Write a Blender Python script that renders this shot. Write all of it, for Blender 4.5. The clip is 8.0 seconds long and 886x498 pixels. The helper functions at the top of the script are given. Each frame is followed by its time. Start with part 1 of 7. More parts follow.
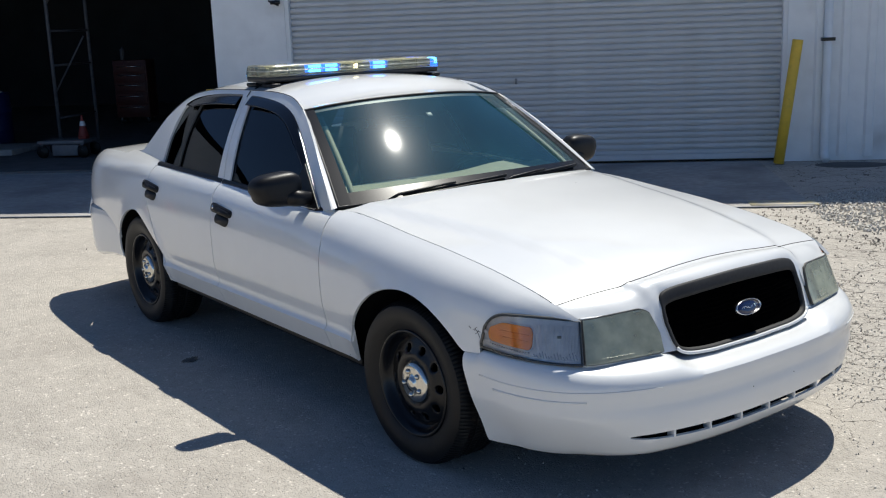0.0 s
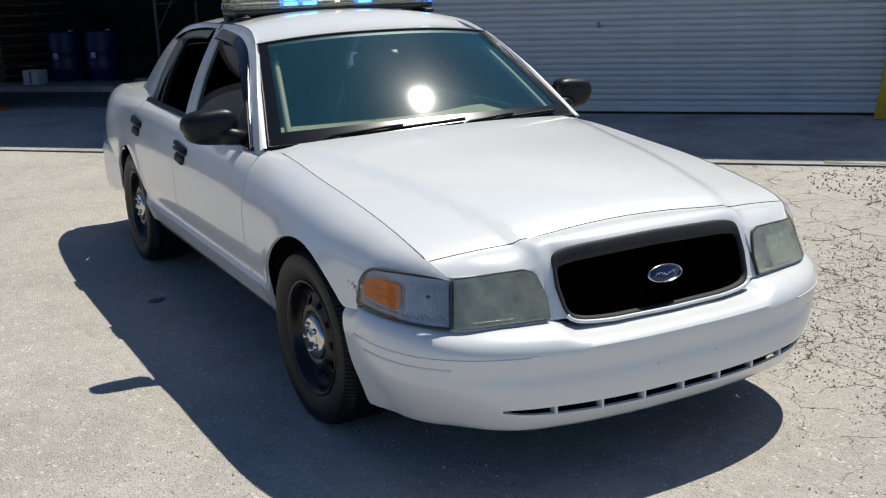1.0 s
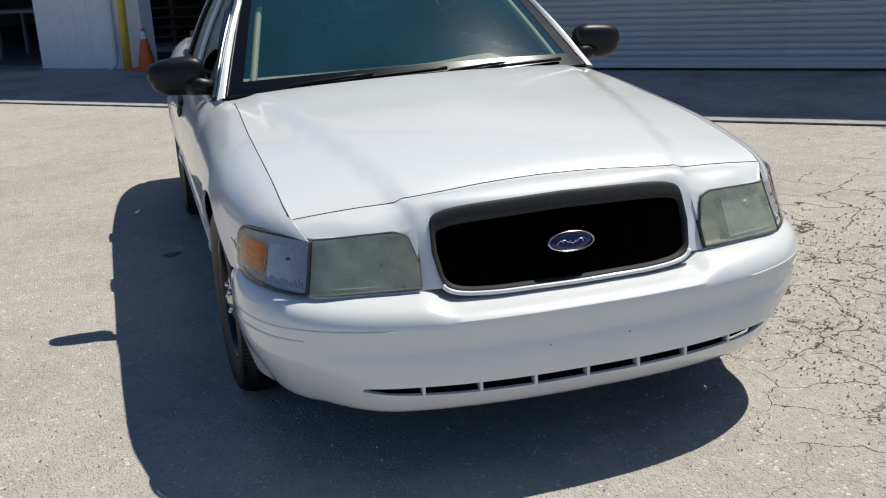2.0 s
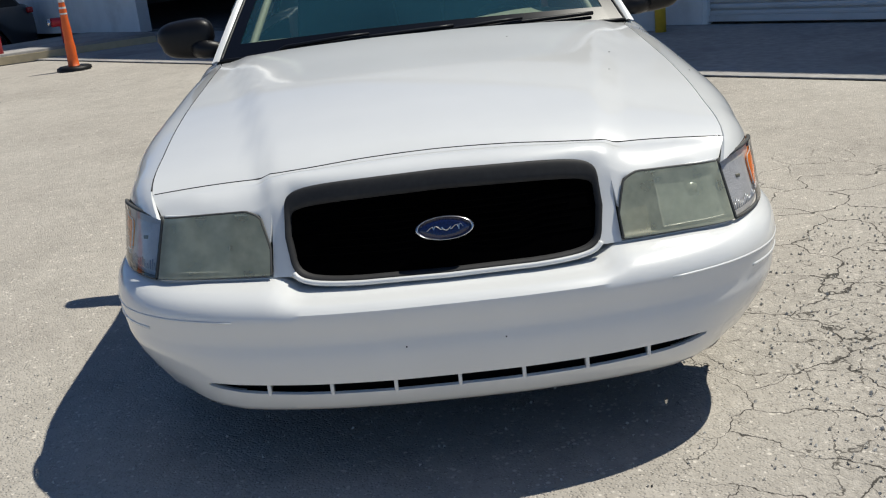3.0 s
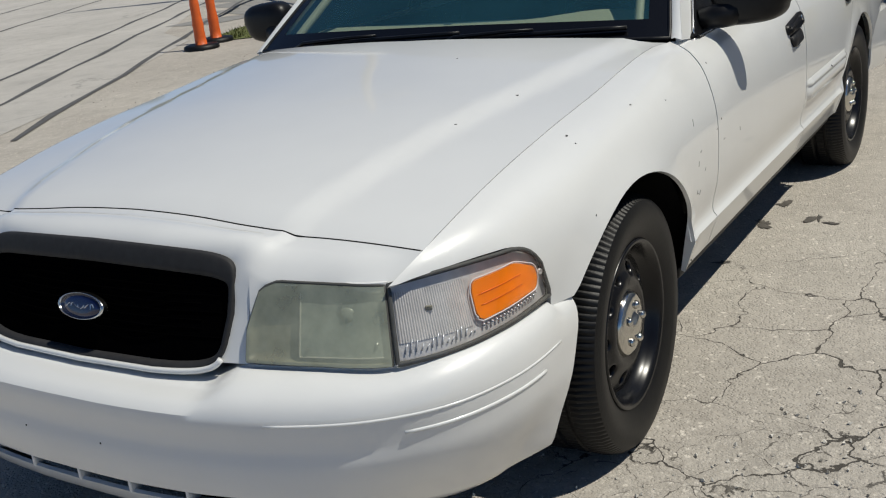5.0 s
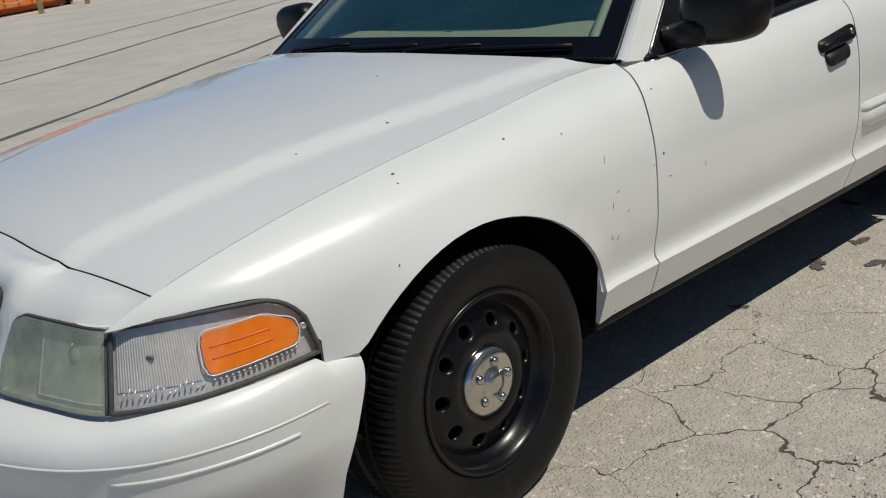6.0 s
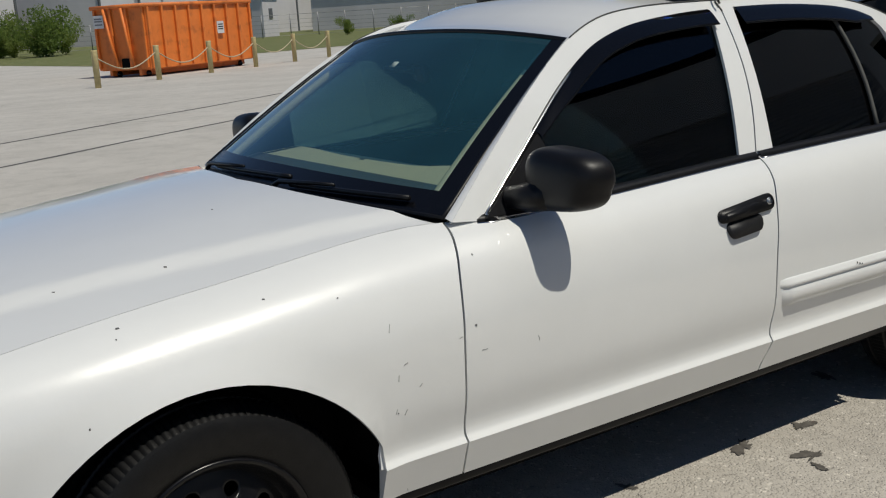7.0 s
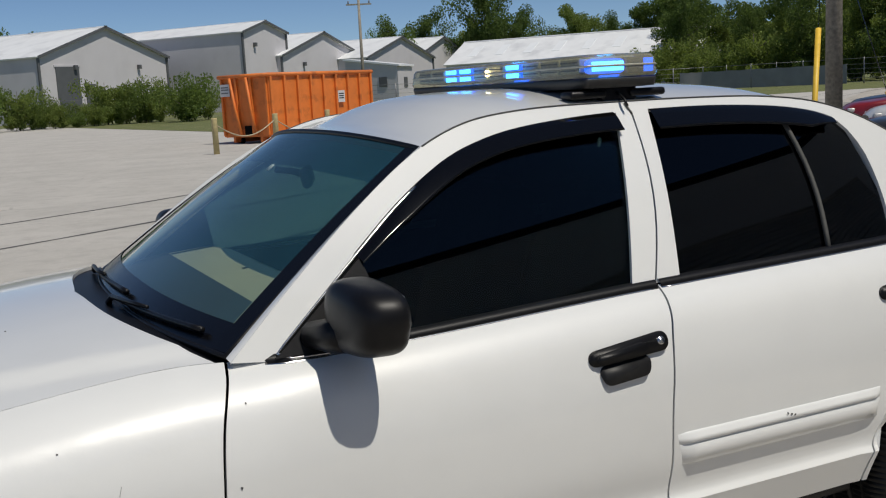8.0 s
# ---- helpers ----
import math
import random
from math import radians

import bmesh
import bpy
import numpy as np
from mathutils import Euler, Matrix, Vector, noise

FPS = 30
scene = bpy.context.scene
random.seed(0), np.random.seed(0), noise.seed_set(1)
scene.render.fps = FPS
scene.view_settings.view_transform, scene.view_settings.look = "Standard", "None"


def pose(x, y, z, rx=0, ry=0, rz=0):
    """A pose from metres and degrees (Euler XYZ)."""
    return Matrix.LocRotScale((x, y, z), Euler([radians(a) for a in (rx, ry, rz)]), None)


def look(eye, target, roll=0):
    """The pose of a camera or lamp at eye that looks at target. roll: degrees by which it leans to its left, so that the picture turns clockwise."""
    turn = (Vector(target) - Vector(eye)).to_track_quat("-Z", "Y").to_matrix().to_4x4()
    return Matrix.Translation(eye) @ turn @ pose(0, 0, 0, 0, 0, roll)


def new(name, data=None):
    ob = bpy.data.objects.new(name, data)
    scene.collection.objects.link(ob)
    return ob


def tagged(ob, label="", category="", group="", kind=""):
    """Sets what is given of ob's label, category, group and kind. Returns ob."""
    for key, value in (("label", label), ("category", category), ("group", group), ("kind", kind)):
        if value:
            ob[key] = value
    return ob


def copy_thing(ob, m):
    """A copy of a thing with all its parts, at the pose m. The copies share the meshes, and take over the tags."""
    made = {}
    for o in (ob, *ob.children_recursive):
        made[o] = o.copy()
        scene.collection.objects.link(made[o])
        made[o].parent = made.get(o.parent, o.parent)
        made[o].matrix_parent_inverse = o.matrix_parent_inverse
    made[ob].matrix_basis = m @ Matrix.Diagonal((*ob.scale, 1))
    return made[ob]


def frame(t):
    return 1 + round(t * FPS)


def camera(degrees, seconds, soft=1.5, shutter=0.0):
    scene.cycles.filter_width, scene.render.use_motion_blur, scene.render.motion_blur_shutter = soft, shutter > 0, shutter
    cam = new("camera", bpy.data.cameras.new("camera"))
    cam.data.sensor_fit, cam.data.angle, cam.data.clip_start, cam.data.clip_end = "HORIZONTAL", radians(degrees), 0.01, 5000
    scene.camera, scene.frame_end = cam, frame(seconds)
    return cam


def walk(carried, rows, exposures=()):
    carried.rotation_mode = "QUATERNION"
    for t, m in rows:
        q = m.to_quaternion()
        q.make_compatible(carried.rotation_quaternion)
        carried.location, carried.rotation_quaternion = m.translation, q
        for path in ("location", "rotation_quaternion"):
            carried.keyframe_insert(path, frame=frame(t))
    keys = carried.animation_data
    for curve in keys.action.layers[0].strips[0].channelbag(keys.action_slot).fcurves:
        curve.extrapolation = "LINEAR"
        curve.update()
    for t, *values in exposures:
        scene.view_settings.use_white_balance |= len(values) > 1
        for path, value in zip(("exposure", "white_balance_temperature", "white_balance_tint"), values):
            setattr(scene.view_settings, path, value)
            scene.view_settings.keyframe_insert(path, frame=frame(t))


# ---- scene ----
cam = camera(46.2, 8.0, soft=1.15)
PATH = [
    (0, (3.368, -3.233, 1.774), (1.795, -2.072, 1.354), -2.2),
    (0.5, (3.541, -2.773, 1.734), (1.884, -1.744, 1.291), -1.5),
    (1, (3.597, -2.262, 1.67), (1.89, -1.352, 1.163), -1.8),
    (1.5, (3.693, -1.727, 1.614), (1.914, -0.99, 1.073), -2.6),
    (2, (3.674, -1.174, 1.523), (1.828, -0.644, 0.965), -3.3),
    (2.2, (3.626, -0.939, 1.525), (1.763, -0.488, 0.955), -3.9),
    (3.3, (3.396, 0.281, 1.364), (1.496, 0.099, 0.767), -6.6),
    (3.5, (3.306, 0.463, 1.36), (1.421, 0.161, 0.761), -7.0),
    (4, (3.051, 1.009, 1.396), (1.246, 0.396, 0.792), -6.6),
    (4.5, (2.715, 1.466, 1.429), (1.01, 0.632, 0.8), -6.3),
    (4.7, (2.583, 1.648, 1.446), (0.915, 0.743, 0.815), -6.4),
    (5.8, (1.701, 2.444, 1.41), (0.383, 1.073, 0.79), -7.5),
    (6, (1.539, 2.565, 1.403), (0.278, 1.137, 0.792), -7.5),
    (6.5, (1.14, 2.856, 1.438), (0.01, 1.301, 0.887), -6.2),
    (7, (0.69, 2.971, 1.479), (-0.369, 1.333, 1.035), -3.6),
    (7.5, (0.241, 3.043, 1.509), (-0.721, 1.329, 1.143), -3.0),
    (8, (-0.197, 3.013, 1.526), (-1.052, 1.231, 1.221), -3.1),
]
walk(cam, [(t, look(e, g, r)) for t, e, g, r in PATH],
     [(0, 0.46, 6330, 8), (1, 0.34, 6360, 7), (2, 0.28, 6390, 7), (3.3, 0.16, 6480, 7), (4, 0.09, 6450, 7), (4.7, -0.04, 6480, 7), (5.8, -0.24, 6520, 6), (7, -0.25, 6520, 7), (8, -0.26, 6520, 9)])

# ---- light ----
SUN_DIR = Vector((-0.185, 0.51, 1.0)).normalized()
world = bpy.data.worlds.new("sky")
scene.world = world
world.use_nodes = True
wn = world.node_tree
bg = wn.nodes["Background"]
sky = wn.nodes.new("ShaderNodeTexSky")
sky.sky_type = "NISHITA"
sky.sun_disc = False
sky.sun_elevation = math.asin(SUN_DIR.z)
sky.sun_rotation = math.atan2(SUN_DIR.x, SUN_DIR.y)
sky.air_density, sky.dust_density, sky.ozone_density = 0.6, 0.0, 6.0
wn.links.new(sky.outputs[0], bg.inputs[0])
bg.inputs[1].default_value = 0.088
sun_data = bpy.data.lights.new("sun", "SUN")
sun_data.energy = 4.0
sun_data.angle = radians(0.53)
sun_data.color = (1.0, 0.945, 0.85)
sun = new("sun", sun_data)
sun.matrix_world = look(SUN_DIR * 50, (0, 0, 0))
scene.view_settings.exposure = 0.0


# ---- small helpers ----
def catmull(pts):
    """A smooth curve through pairs (a, b): b as a function of a."""
    pts = sorted(pts)
    xs = np.array([p[0] for p in pts], float)
    ys = np.array([p[1] for p in pts], float)
    d = np.diff(ys) / np.diff(xs)
    m = np.concatenate([[d[0]], (d[:-1] + d[1:]) / 2, [d[-1]]])
    for i in range(1, len(xs) - 1):
        if d[i - 1] * d[i] <= 0:
            m[i] = 0.0

    def f(x):
        x = min(max(x, xs[0]), xs[-1])
        i = min(int(np.searchsorted(xs, x, "right")) - 1, len(xs) - 2)
        h = xs[i + 1] - xs[i]
        t = (x - xs[i]) / h
        return float((2 * t**3 - 3 * t**2 + 1) * ys[i] + (t**3 - 2 * t**2 + t) * h * m[i]
                     + (3 * t**2 - 2 * t**3) * ys[i + 1] + (t**3 - t**2) * h * m[i + 1])
    return f


def polycurve(pts):
    """A smooth curve through points, by a parameter from 0 to 1 along its length."""
    pts = [Vector(p) for p in pts]
    acc = [0.0]
    for a, b in zip(pts, pts[1:]):
        acc.append(acc[-1] + (b - a).length)
    fs = [catmull([(s / acc[-1], p[k]) for s, p in zip(acc, pts)]) for k in range(len(pts[0]))]
    return lambda t: Vector([f(t) for f in fs])


def smooth(a, b, x):
    t = min(max((x - a) / (b - a), 0.0), 1.0)
    return t * t * (3 - 2 * t)


def part(name, bm, material, parent=None, label="", shade=True, thick=0.0):
    """Links a bmesh as one mesh object under a thing or a part."""
    me = bpy.data.meshes.new(name)
    bm.to_mesh(me)
    bm.free()
    if shade:
        for p in me.polygons:
            p.use_smooth = True
    mats = material if isinstance(material, (list, tuple)) else [material]
    for m in mats:
        me.materials.append(m)
    ob = new(name, me)
    if parent is not None:
        ob.parent = parent
    if label:
        tagged(ob, label)
    if thick:
        md = ob.modifiers.new("thickness", "SOLIDIFY")
        md.thickness, md.offset = thick, -1
        sp = ob.modifiers.new("crisp_edges", "EDGE_SPLIT")
        sp.split_angle = radians(38)
    return ob


def flip(bm):
    bmesh.ops.reverse_faces(bm, faces=bm.faces[:])


def sheet(rows, out=None, drop=None, close=False):
    """A grid mesh through rows of points. out: the way its faces should look; drop(i, j): cells to leave open."""
    bm = bmesh.new()
    vs = [[bm.verts.new(p) for p in r] for r in rows]
    n = len(rows[0])
    for i in range(len(rows) - 1):
        for j in range(n if close else n - 1):
            if drop and drop(i, j):
                continue
            k = (j + 1) % n
            q = [vs[i][j], vs[i][k], vs[i + 1][k], vs[i + 1][j]]
            try:
                bm.faces.new(q)
            except ValueError:
                pass
    bmesh.ops.remove_doubles(bm, verts=bm.verts[:], dist=1e-5)
    loose = [v for v in bm.verts if not v.link_faces]
    bmesh.ops.delete(bm, geom=loose, context="VERTS")
    bm.normal_update()
    if out is not None:
        o = Vector(out)
        if sum(f.normal.dot(o) * f.calc_area() for f in bm.faces) < 0:
            flip(bm)
    return bm


def mirrored(rows):
    return [[Vector((p[0], -p[1], p[2])) for p in r] for r in rows]


def box(bm, cx, cy, cz, sx, sy, sz, m=None, bevel=0.0):
    r = bmesh.ops.create_cube(bm, size=1.0)
    mat = Matrix.Translation((cx, cy, cz)) @ Matrix.Diagonal((sx, sy, sz, 1))
    bmesh.ops.transform(bm, matrix=(m @ mat) if m else mat, verts=r["verts"])
    if bevel:
        es = list({e for v in r["verts"] for e in v.link_edges})
        bmesh.ops.bevel(bm, geom=es, offset=bevel, segments=2, affect="EDGES", profile=0.5)
    return bm


def boxed(*a, **k):
    return box(bmesh.new(), *a, **k)


def tube(bm, pts, r, seg=8, cap=True, r2=None):
    """A round bar along points."""
    pts = [Vector(p) for p in pts]
    rings = []
    for i, p in enumerate(pts):
        d = (pts[min(i + 1, len(pts) - 1)] - pts[max(i - 1, 0)]).normalized()
        a = d.orthogonal().normalized() if i == 0 else (rings[-1][1] - d * rings[-1][1].dot(d)).normalized()
        b = d.cross(a)
        rr = r if r2 is None else r + (r2 - r) * i / (len(pts) - 1)
        rings.append(([bm.verts.new(p + (a * math.cos(t) + b * math.sin(t)) * rr) for t in [2 * math.pi * k / seg for k in range(seg)]], a))
    for (u, _), (w, _) in zip(rings, rings[1:]):
        for k in range(seg):
            bm.faces.new((u[k], u[(k + 1) % seg], w[(k + 1) % seg], w[k]))
    if cap:
        bm.faces.new(rings[0][0][::-1])
        bm.faces.new(rings[-1][0])
    return bm


def tubed(*a, **k):
    return tube(bmesh.new(), *a, **k)


def revolve(profile, seg=48, axis="y"):
    """Turns pairs (radius, offset along the axis) round it; the ends stay open unless their radius is 0."""
    rows = []
    for k in range(seg):
        a = 2 * math.pi * k / seg
        c, s = math.cos(a), math.sin(a)
        if axis == "y":
            rows.append([Vector((r * c, h, r * s)) for r, h in profile])
        else:
            rows.append([Vector((r * c, r * s, h)) for r, h in profile])
    bm = sheet(rows + [rows[0]])
    bmesh.ops.recalc_face_normals(bm, faces=bm.faces[:])
    return bm


def place(ob, m):
    ob.matrix_basis = m
    return ob


def empty(name, label, category, group="", at=(0, 0, 0), kind=""):
    ob = new(name)
    ob.location = at
    return tagged(ob, label, category, group, kind)


# ---- materials ----
def material(name, color, rough=0.5, metal=0.0, grain=0.0, scale=30.0, bump=0.0, bump_scale=200.0, dirt=None, dirt_scale=3.0,
             dirt_from=0.5, dirt_to=0.7, coat=0.0, rough_var=0.0, each=0.0, spec=0.5):
    """A surface with grain at two scales, relief, and stains of the colour dirt."""
    m = bpy.data.materials.new(name)
    m.use_nodes = True
    nt = m.node_tree
    b = nt.nodes["Principled BSDF"]
    b.inputs["Roughness"].default_value = rough
    b.inputs["Metallic"].default_value = metal
    b.inputs["Coat Weight"].default_value = coat
    b.inputs["Coat Roughness"].default_value = 0.04
    b.inputs["Specular IOR Level"].default_value = spec
    b.inputs["Base Color"].default_value = (*color, 1)
    co = nt.nodes.new("ShaderNodeTexCoord").outputs["Object"]

    def noise_at(s, detail=6.0):
        n = nt.nodes.new("ShaderNodeTexNoise")
        n.inputs["Scale"].default_value = s
        n.inputs["Detail"].default_value = detail
        nt.links.new(co, n.inputs["Vector"])
        return n.outputs["Fac"]

    def mixed(fac, a, bb):
        mx = nt.nodes.new("ShaderNodeMix")
        mx.data_type = "RGBA"
        for sock, v in ((mx.inputs[0], fac), (mx.inputs[6], a), (mx.inputs[7], bb)):
            if isinstance(v, bpy.types.NodeSocket):
                nt.links.new(v, sock)
            elif isinstance(v, tuple):
                sock.default_value = (*v, 1)
            else:
                sock.default_value = v
        return mx.outputs[2]

    def ramp(fac, lo, hi):
        r = nt.nodes.new("ShaderNodeMapRange")
        r.inputs[1].default_value, r.inputs[2].default_value = lo, hi
        nt.links.new(fac, r.inputs[0])
        return r.outputs[0]

    col = None
    if grain:
        lo = tuple(c * (1 - grain) for c in color)
        hi = tuple(min(c * (1 + grain), 1) for c in color)
        col = mixed(ramp(noise_at(scale), 0.3, 0.7), lo, hi)
        col = mixed(ramp(noise_at(scale * 0.13, 3), 0.35, 0.65), col, mixed(0.5, col, lo))
    if dirt:
        col = mixed(ramp(noise_at(dirt_scale), dirt_from, dirt_to), col or color, dirt)
    if each:
        info = nt.nodes.new("ShaderNodeObjectInfo")
        col = mixed(ramp(info.outputs["Random"], 0, 1), col or color, tuple(c * (1 - each) for c in color))
    if col:
        nt.links.new(col, b.inputs["Base Color"])
    if rough_var:
        nt.links.new(ramp(noise_at(scale * 0.4), 0.2, 0.8), b.inputs["Roughness"])
        rr = b.inputs["Roughness"].links[0].from_node
        rr.inputs[3].default_value, rr.inputs[4].default_value = max(rough - rough_var, 0.02), min(rough + rough_var, 1)
    if bump:
        bp = nt.nodes.new("ShaderNodeBump")
        bp.inputs["Strength"].default_value = 0.6
        bp.inputs["Distance"].default_value = bump
        nt.links.new(noise_at(bump_scale), bp.inputs["Height"])
        nt.links.new(bp.outputs[0], b.inputs["Normal"])
    return m


def glass(name, tint, rough=0.0, see=1.0, ior=1.45, body=(0.01, 0.012, 0.014), cloudy=0.0, cloud_scale=25.0, film=0.0, gloss=1.0):
    """Thin automotive glass: tinted see-through sheet with a real surface gloss. see: how much shows through."""
    m = bpy.data.materials.new(name)
    m.use_nodes = True
    nt = m.node_tree
    nt.nodes.remove(nt.nodes["Principled BSDF"])
    out = nt.nodes["Material Output"]
    clear = nt.nodes.new("ShaderNodeBsdfTransparent")
    clear.inputs[0].default_value = (*tint, 1)
    dark = nt.nodes.new("ShaderNodeBsdfDiffuse")
    dark.inputs[0].default_value = (*body, 1)
    base = nt.nodes.new("ShaderNodeMixShader")
    base.inputs[0].default_value = see
    gl = nt.nodes.new("ShaderNodeBsdfGlossy")
    gl.inputs["Roughness"].default_value = rough
    gl.inputs[0].default_value = (gloss, gloss, gloss, 1)
    fr = nt.nodes.new("ShaderNodeFresnel")
    fr.inputs[0].default_value = ior
    mix = nt.nodes.new("ShaderNodeMixShader")
    if cloudy:
        tc = nt.nodes.new("ShaderNodeTexCoord")
        nz = nt.nodes.new("ShaderNodeTexNoise")
        nz.inputs["Scale"].default_value, nz.inputs["Detail"].default_value = cloud_scale, 4
        mr = nt.nodes.new("ShaderNodeMapRange")
        for k, v in ((1, 0.35), (2, 0.65), (3, max(see - cloudy, 0)), (4, min(see + cloudy, 1))):
            mr.inputs[k].default_value = v
        nt.links.new(tc.outputs["Object"], nz.inputs["Vector"])
        nt.links.new(nz.outputs["Fac"], mr.inputs[0])
        nt.links.new(mr.outputs[0], base.inputs[0])
    nt.links.new(dark.outputs[0], base.inputs[1])
    nt.links.new(clear.outputs[0], base.inputs[2])
    nt.links.new(fr.outputs[0], mix.inputs[0])
    nt.links.new(base.outputs[0], mix.inputs[1])
    nt.links.new(gl.outputs[0], mix.inputs[2])
    if film:                                            # a second, rougher gloss that stands in for the glare's bloom
        wide_gloss = nt.nodes.new("ShaderNodeBsdfGlossy")
        wide_gloss.inputs["Roughness"].default_value = 0.26
        both_of = nt.nodes.new("ShaderNodeMixShader")
        both_of.inputs[0].default_value = film
        nt.links.new(mix.outputs[0], both_of.inputs[1])
        nt.links.new(wide_gloss.outputs[0], both_of.inputs[2])
        nt.links.new(both_of.outputs[0], out.inputs[0])
        return m
    nt.links.new(mix.outputs[0], out.inputs[0])
    return m


def lamp_material(name, color, strength):
    m = bpy.data.materials.new(name)
    m.use_nodes = True
    b = m.node_tree.nodes["Principled BSDF"]
    b.inputs["Base Color"].default_value = (*color, 1)
    b.inputs["Emission Color"].default_value = (*color, 1)
    b.inputs["Emission Strength"].default_value = strength
    return m


M_PAINT = material("white_car_paint", (0.735, 0.74, 0.725), 0.36, grain=0.02, scale=6, coat=1.0, rough_var=0.06, bump=0.0006, bump_scale=16)
M_PAINT.node_tree.nodes["Principled BSDF"].inputs["Coat Roughness"].default_value = 0.065
M_BLACK = material("black_plastic", (0.006, 0.006, 0.007), 0.40, grain=0.2, scale=60, bump=0.0004, bump_scale=700, spec=0.28)
M_TRIM = material("black_gloss_trim", (0.004, 0.004, 0.005), 0.22, grain=0.1, scale=40, spec=0.4)
M_DARK = material("underbody_black", (0.006, 0.006, 0.006), 0.95, grain=0.3, scale=20, spec=0.1)
M_RUBBER = material("tyre_rubber", (0.0045, 0.0045, 0.0048), 0.48, grain=0.35, scale=40, bump=0.001, bump_scale=160, dirt=(0.016, 0.0152, 0.014), dirt_scale=11, dirt_from=0.62, dirt_to=0.88, spec=0.32)
M_STEEL = material("black_painted_steel", (0.005, 0.005, 0.006), 0.27, grain=0.3, scale=25, dirt=(0.02, 0.017, 0.014), dirt_scale=14, dirt_from=0.64, dirt_to=0.9, spec=0.35)
M_CHROME = material("chrome", (0.62, 0.6, 0.55), 0.16, metal=1.0, grain=0.1, scale=50, bump=0.0006, bump_scale=90)
M_CHROME_TRIM = material("bright_trim", (0.6, 0.6, 0.6), 0.2, metal=1.0, grain=0.05, scale=80)
# teal body veils the pane: sky reflection and cabin haze put in as colour
M_WINDSHIELD = glass("windshield_glass", (0.80, 0.92, 0.88), 0.036, 0.84, 1.75, body=(0.05, 0.22, 0.28), cloudy=0.025, cloud_scale=3, film=0.0022)
M_TINT = glass("tinted_side_glass", (0.30, 0.42, 0.42), 0.01, 0.96, 1.45, body=(0.0015, 0.002, 0.003), gloss=0.72)
M_TINT_REAR = glass("dark_tinted_rear_glass", (0.05, 0.065, 0.07), 0.01, 0.96, 1.45, body=(0.0015, 0.002, 0.003), gloss=0.72)
M_VISOR = material("smoked_visor_plastic", (0.003, 0.003, 0.0035), 0.09, grain=0.1, scale=40, spec=0.35)
M_INTERIOR = material("dark_headliner", (0.05, 0.052, 0.045), 0.75, grain=0.1, scale=60)
M_SEAT = material("dark_cloth", (0.012, 0.013, 0.014), 0.9, grain=0.3, scale=200)
M_WALL = material("white_wall_panel", (0.84, 0.84, 0.82), 0.5, grain=0.06, scale=4, dirt=(0.52, 0.50, 0.46), dirt_scale=1.2, dirt_from=0.58, dirt_to=0.85)
M_DOOR = material("roller_door_steel", (0.60, 0.605, 0.60), 0.45, grain=0.08, scale=5, dirt=(0.45, 0.44, 0.42), dirt_scale=1.7, dirt_from=0.55, dirt_to=0.8, each=0.1)
M_CONC = material("apron_concrete", (0.37, 0.355, 0.335), 0.85, grain=0.2, scale=12, bump=0.004, bump_scale=60, dirt=(0.22, 0.21, 0.2), dirt_scale=0.9)
M_YELLOW = material("yellow_paint", (0.78, 0.50, 0.05), 0.5, grain=0.10, scale=9, dirt=(0.45, 0.31, 0.08), dirt_scale=7, dirt_from=0.60, dirt_to=0.8)
M_ORANGE = material("orange_paint", (0.72, 0.19, 0.03), 0.55, grain=0.12, scale=3, dirt=(0.35, 0.09, 0.02), dirt_scale=2.5, dirt_from=0.55, dirt_to=0.8)
M_CONE = material("orange_cone_plastic", (0.75, 0.13, 0.02), 0.5, grain=0.1, scale=15)
M_REFLECT = material("white_reflective_band", (0.7, 0.7, 0.7), 0.35, grain=0.06, scale=30)


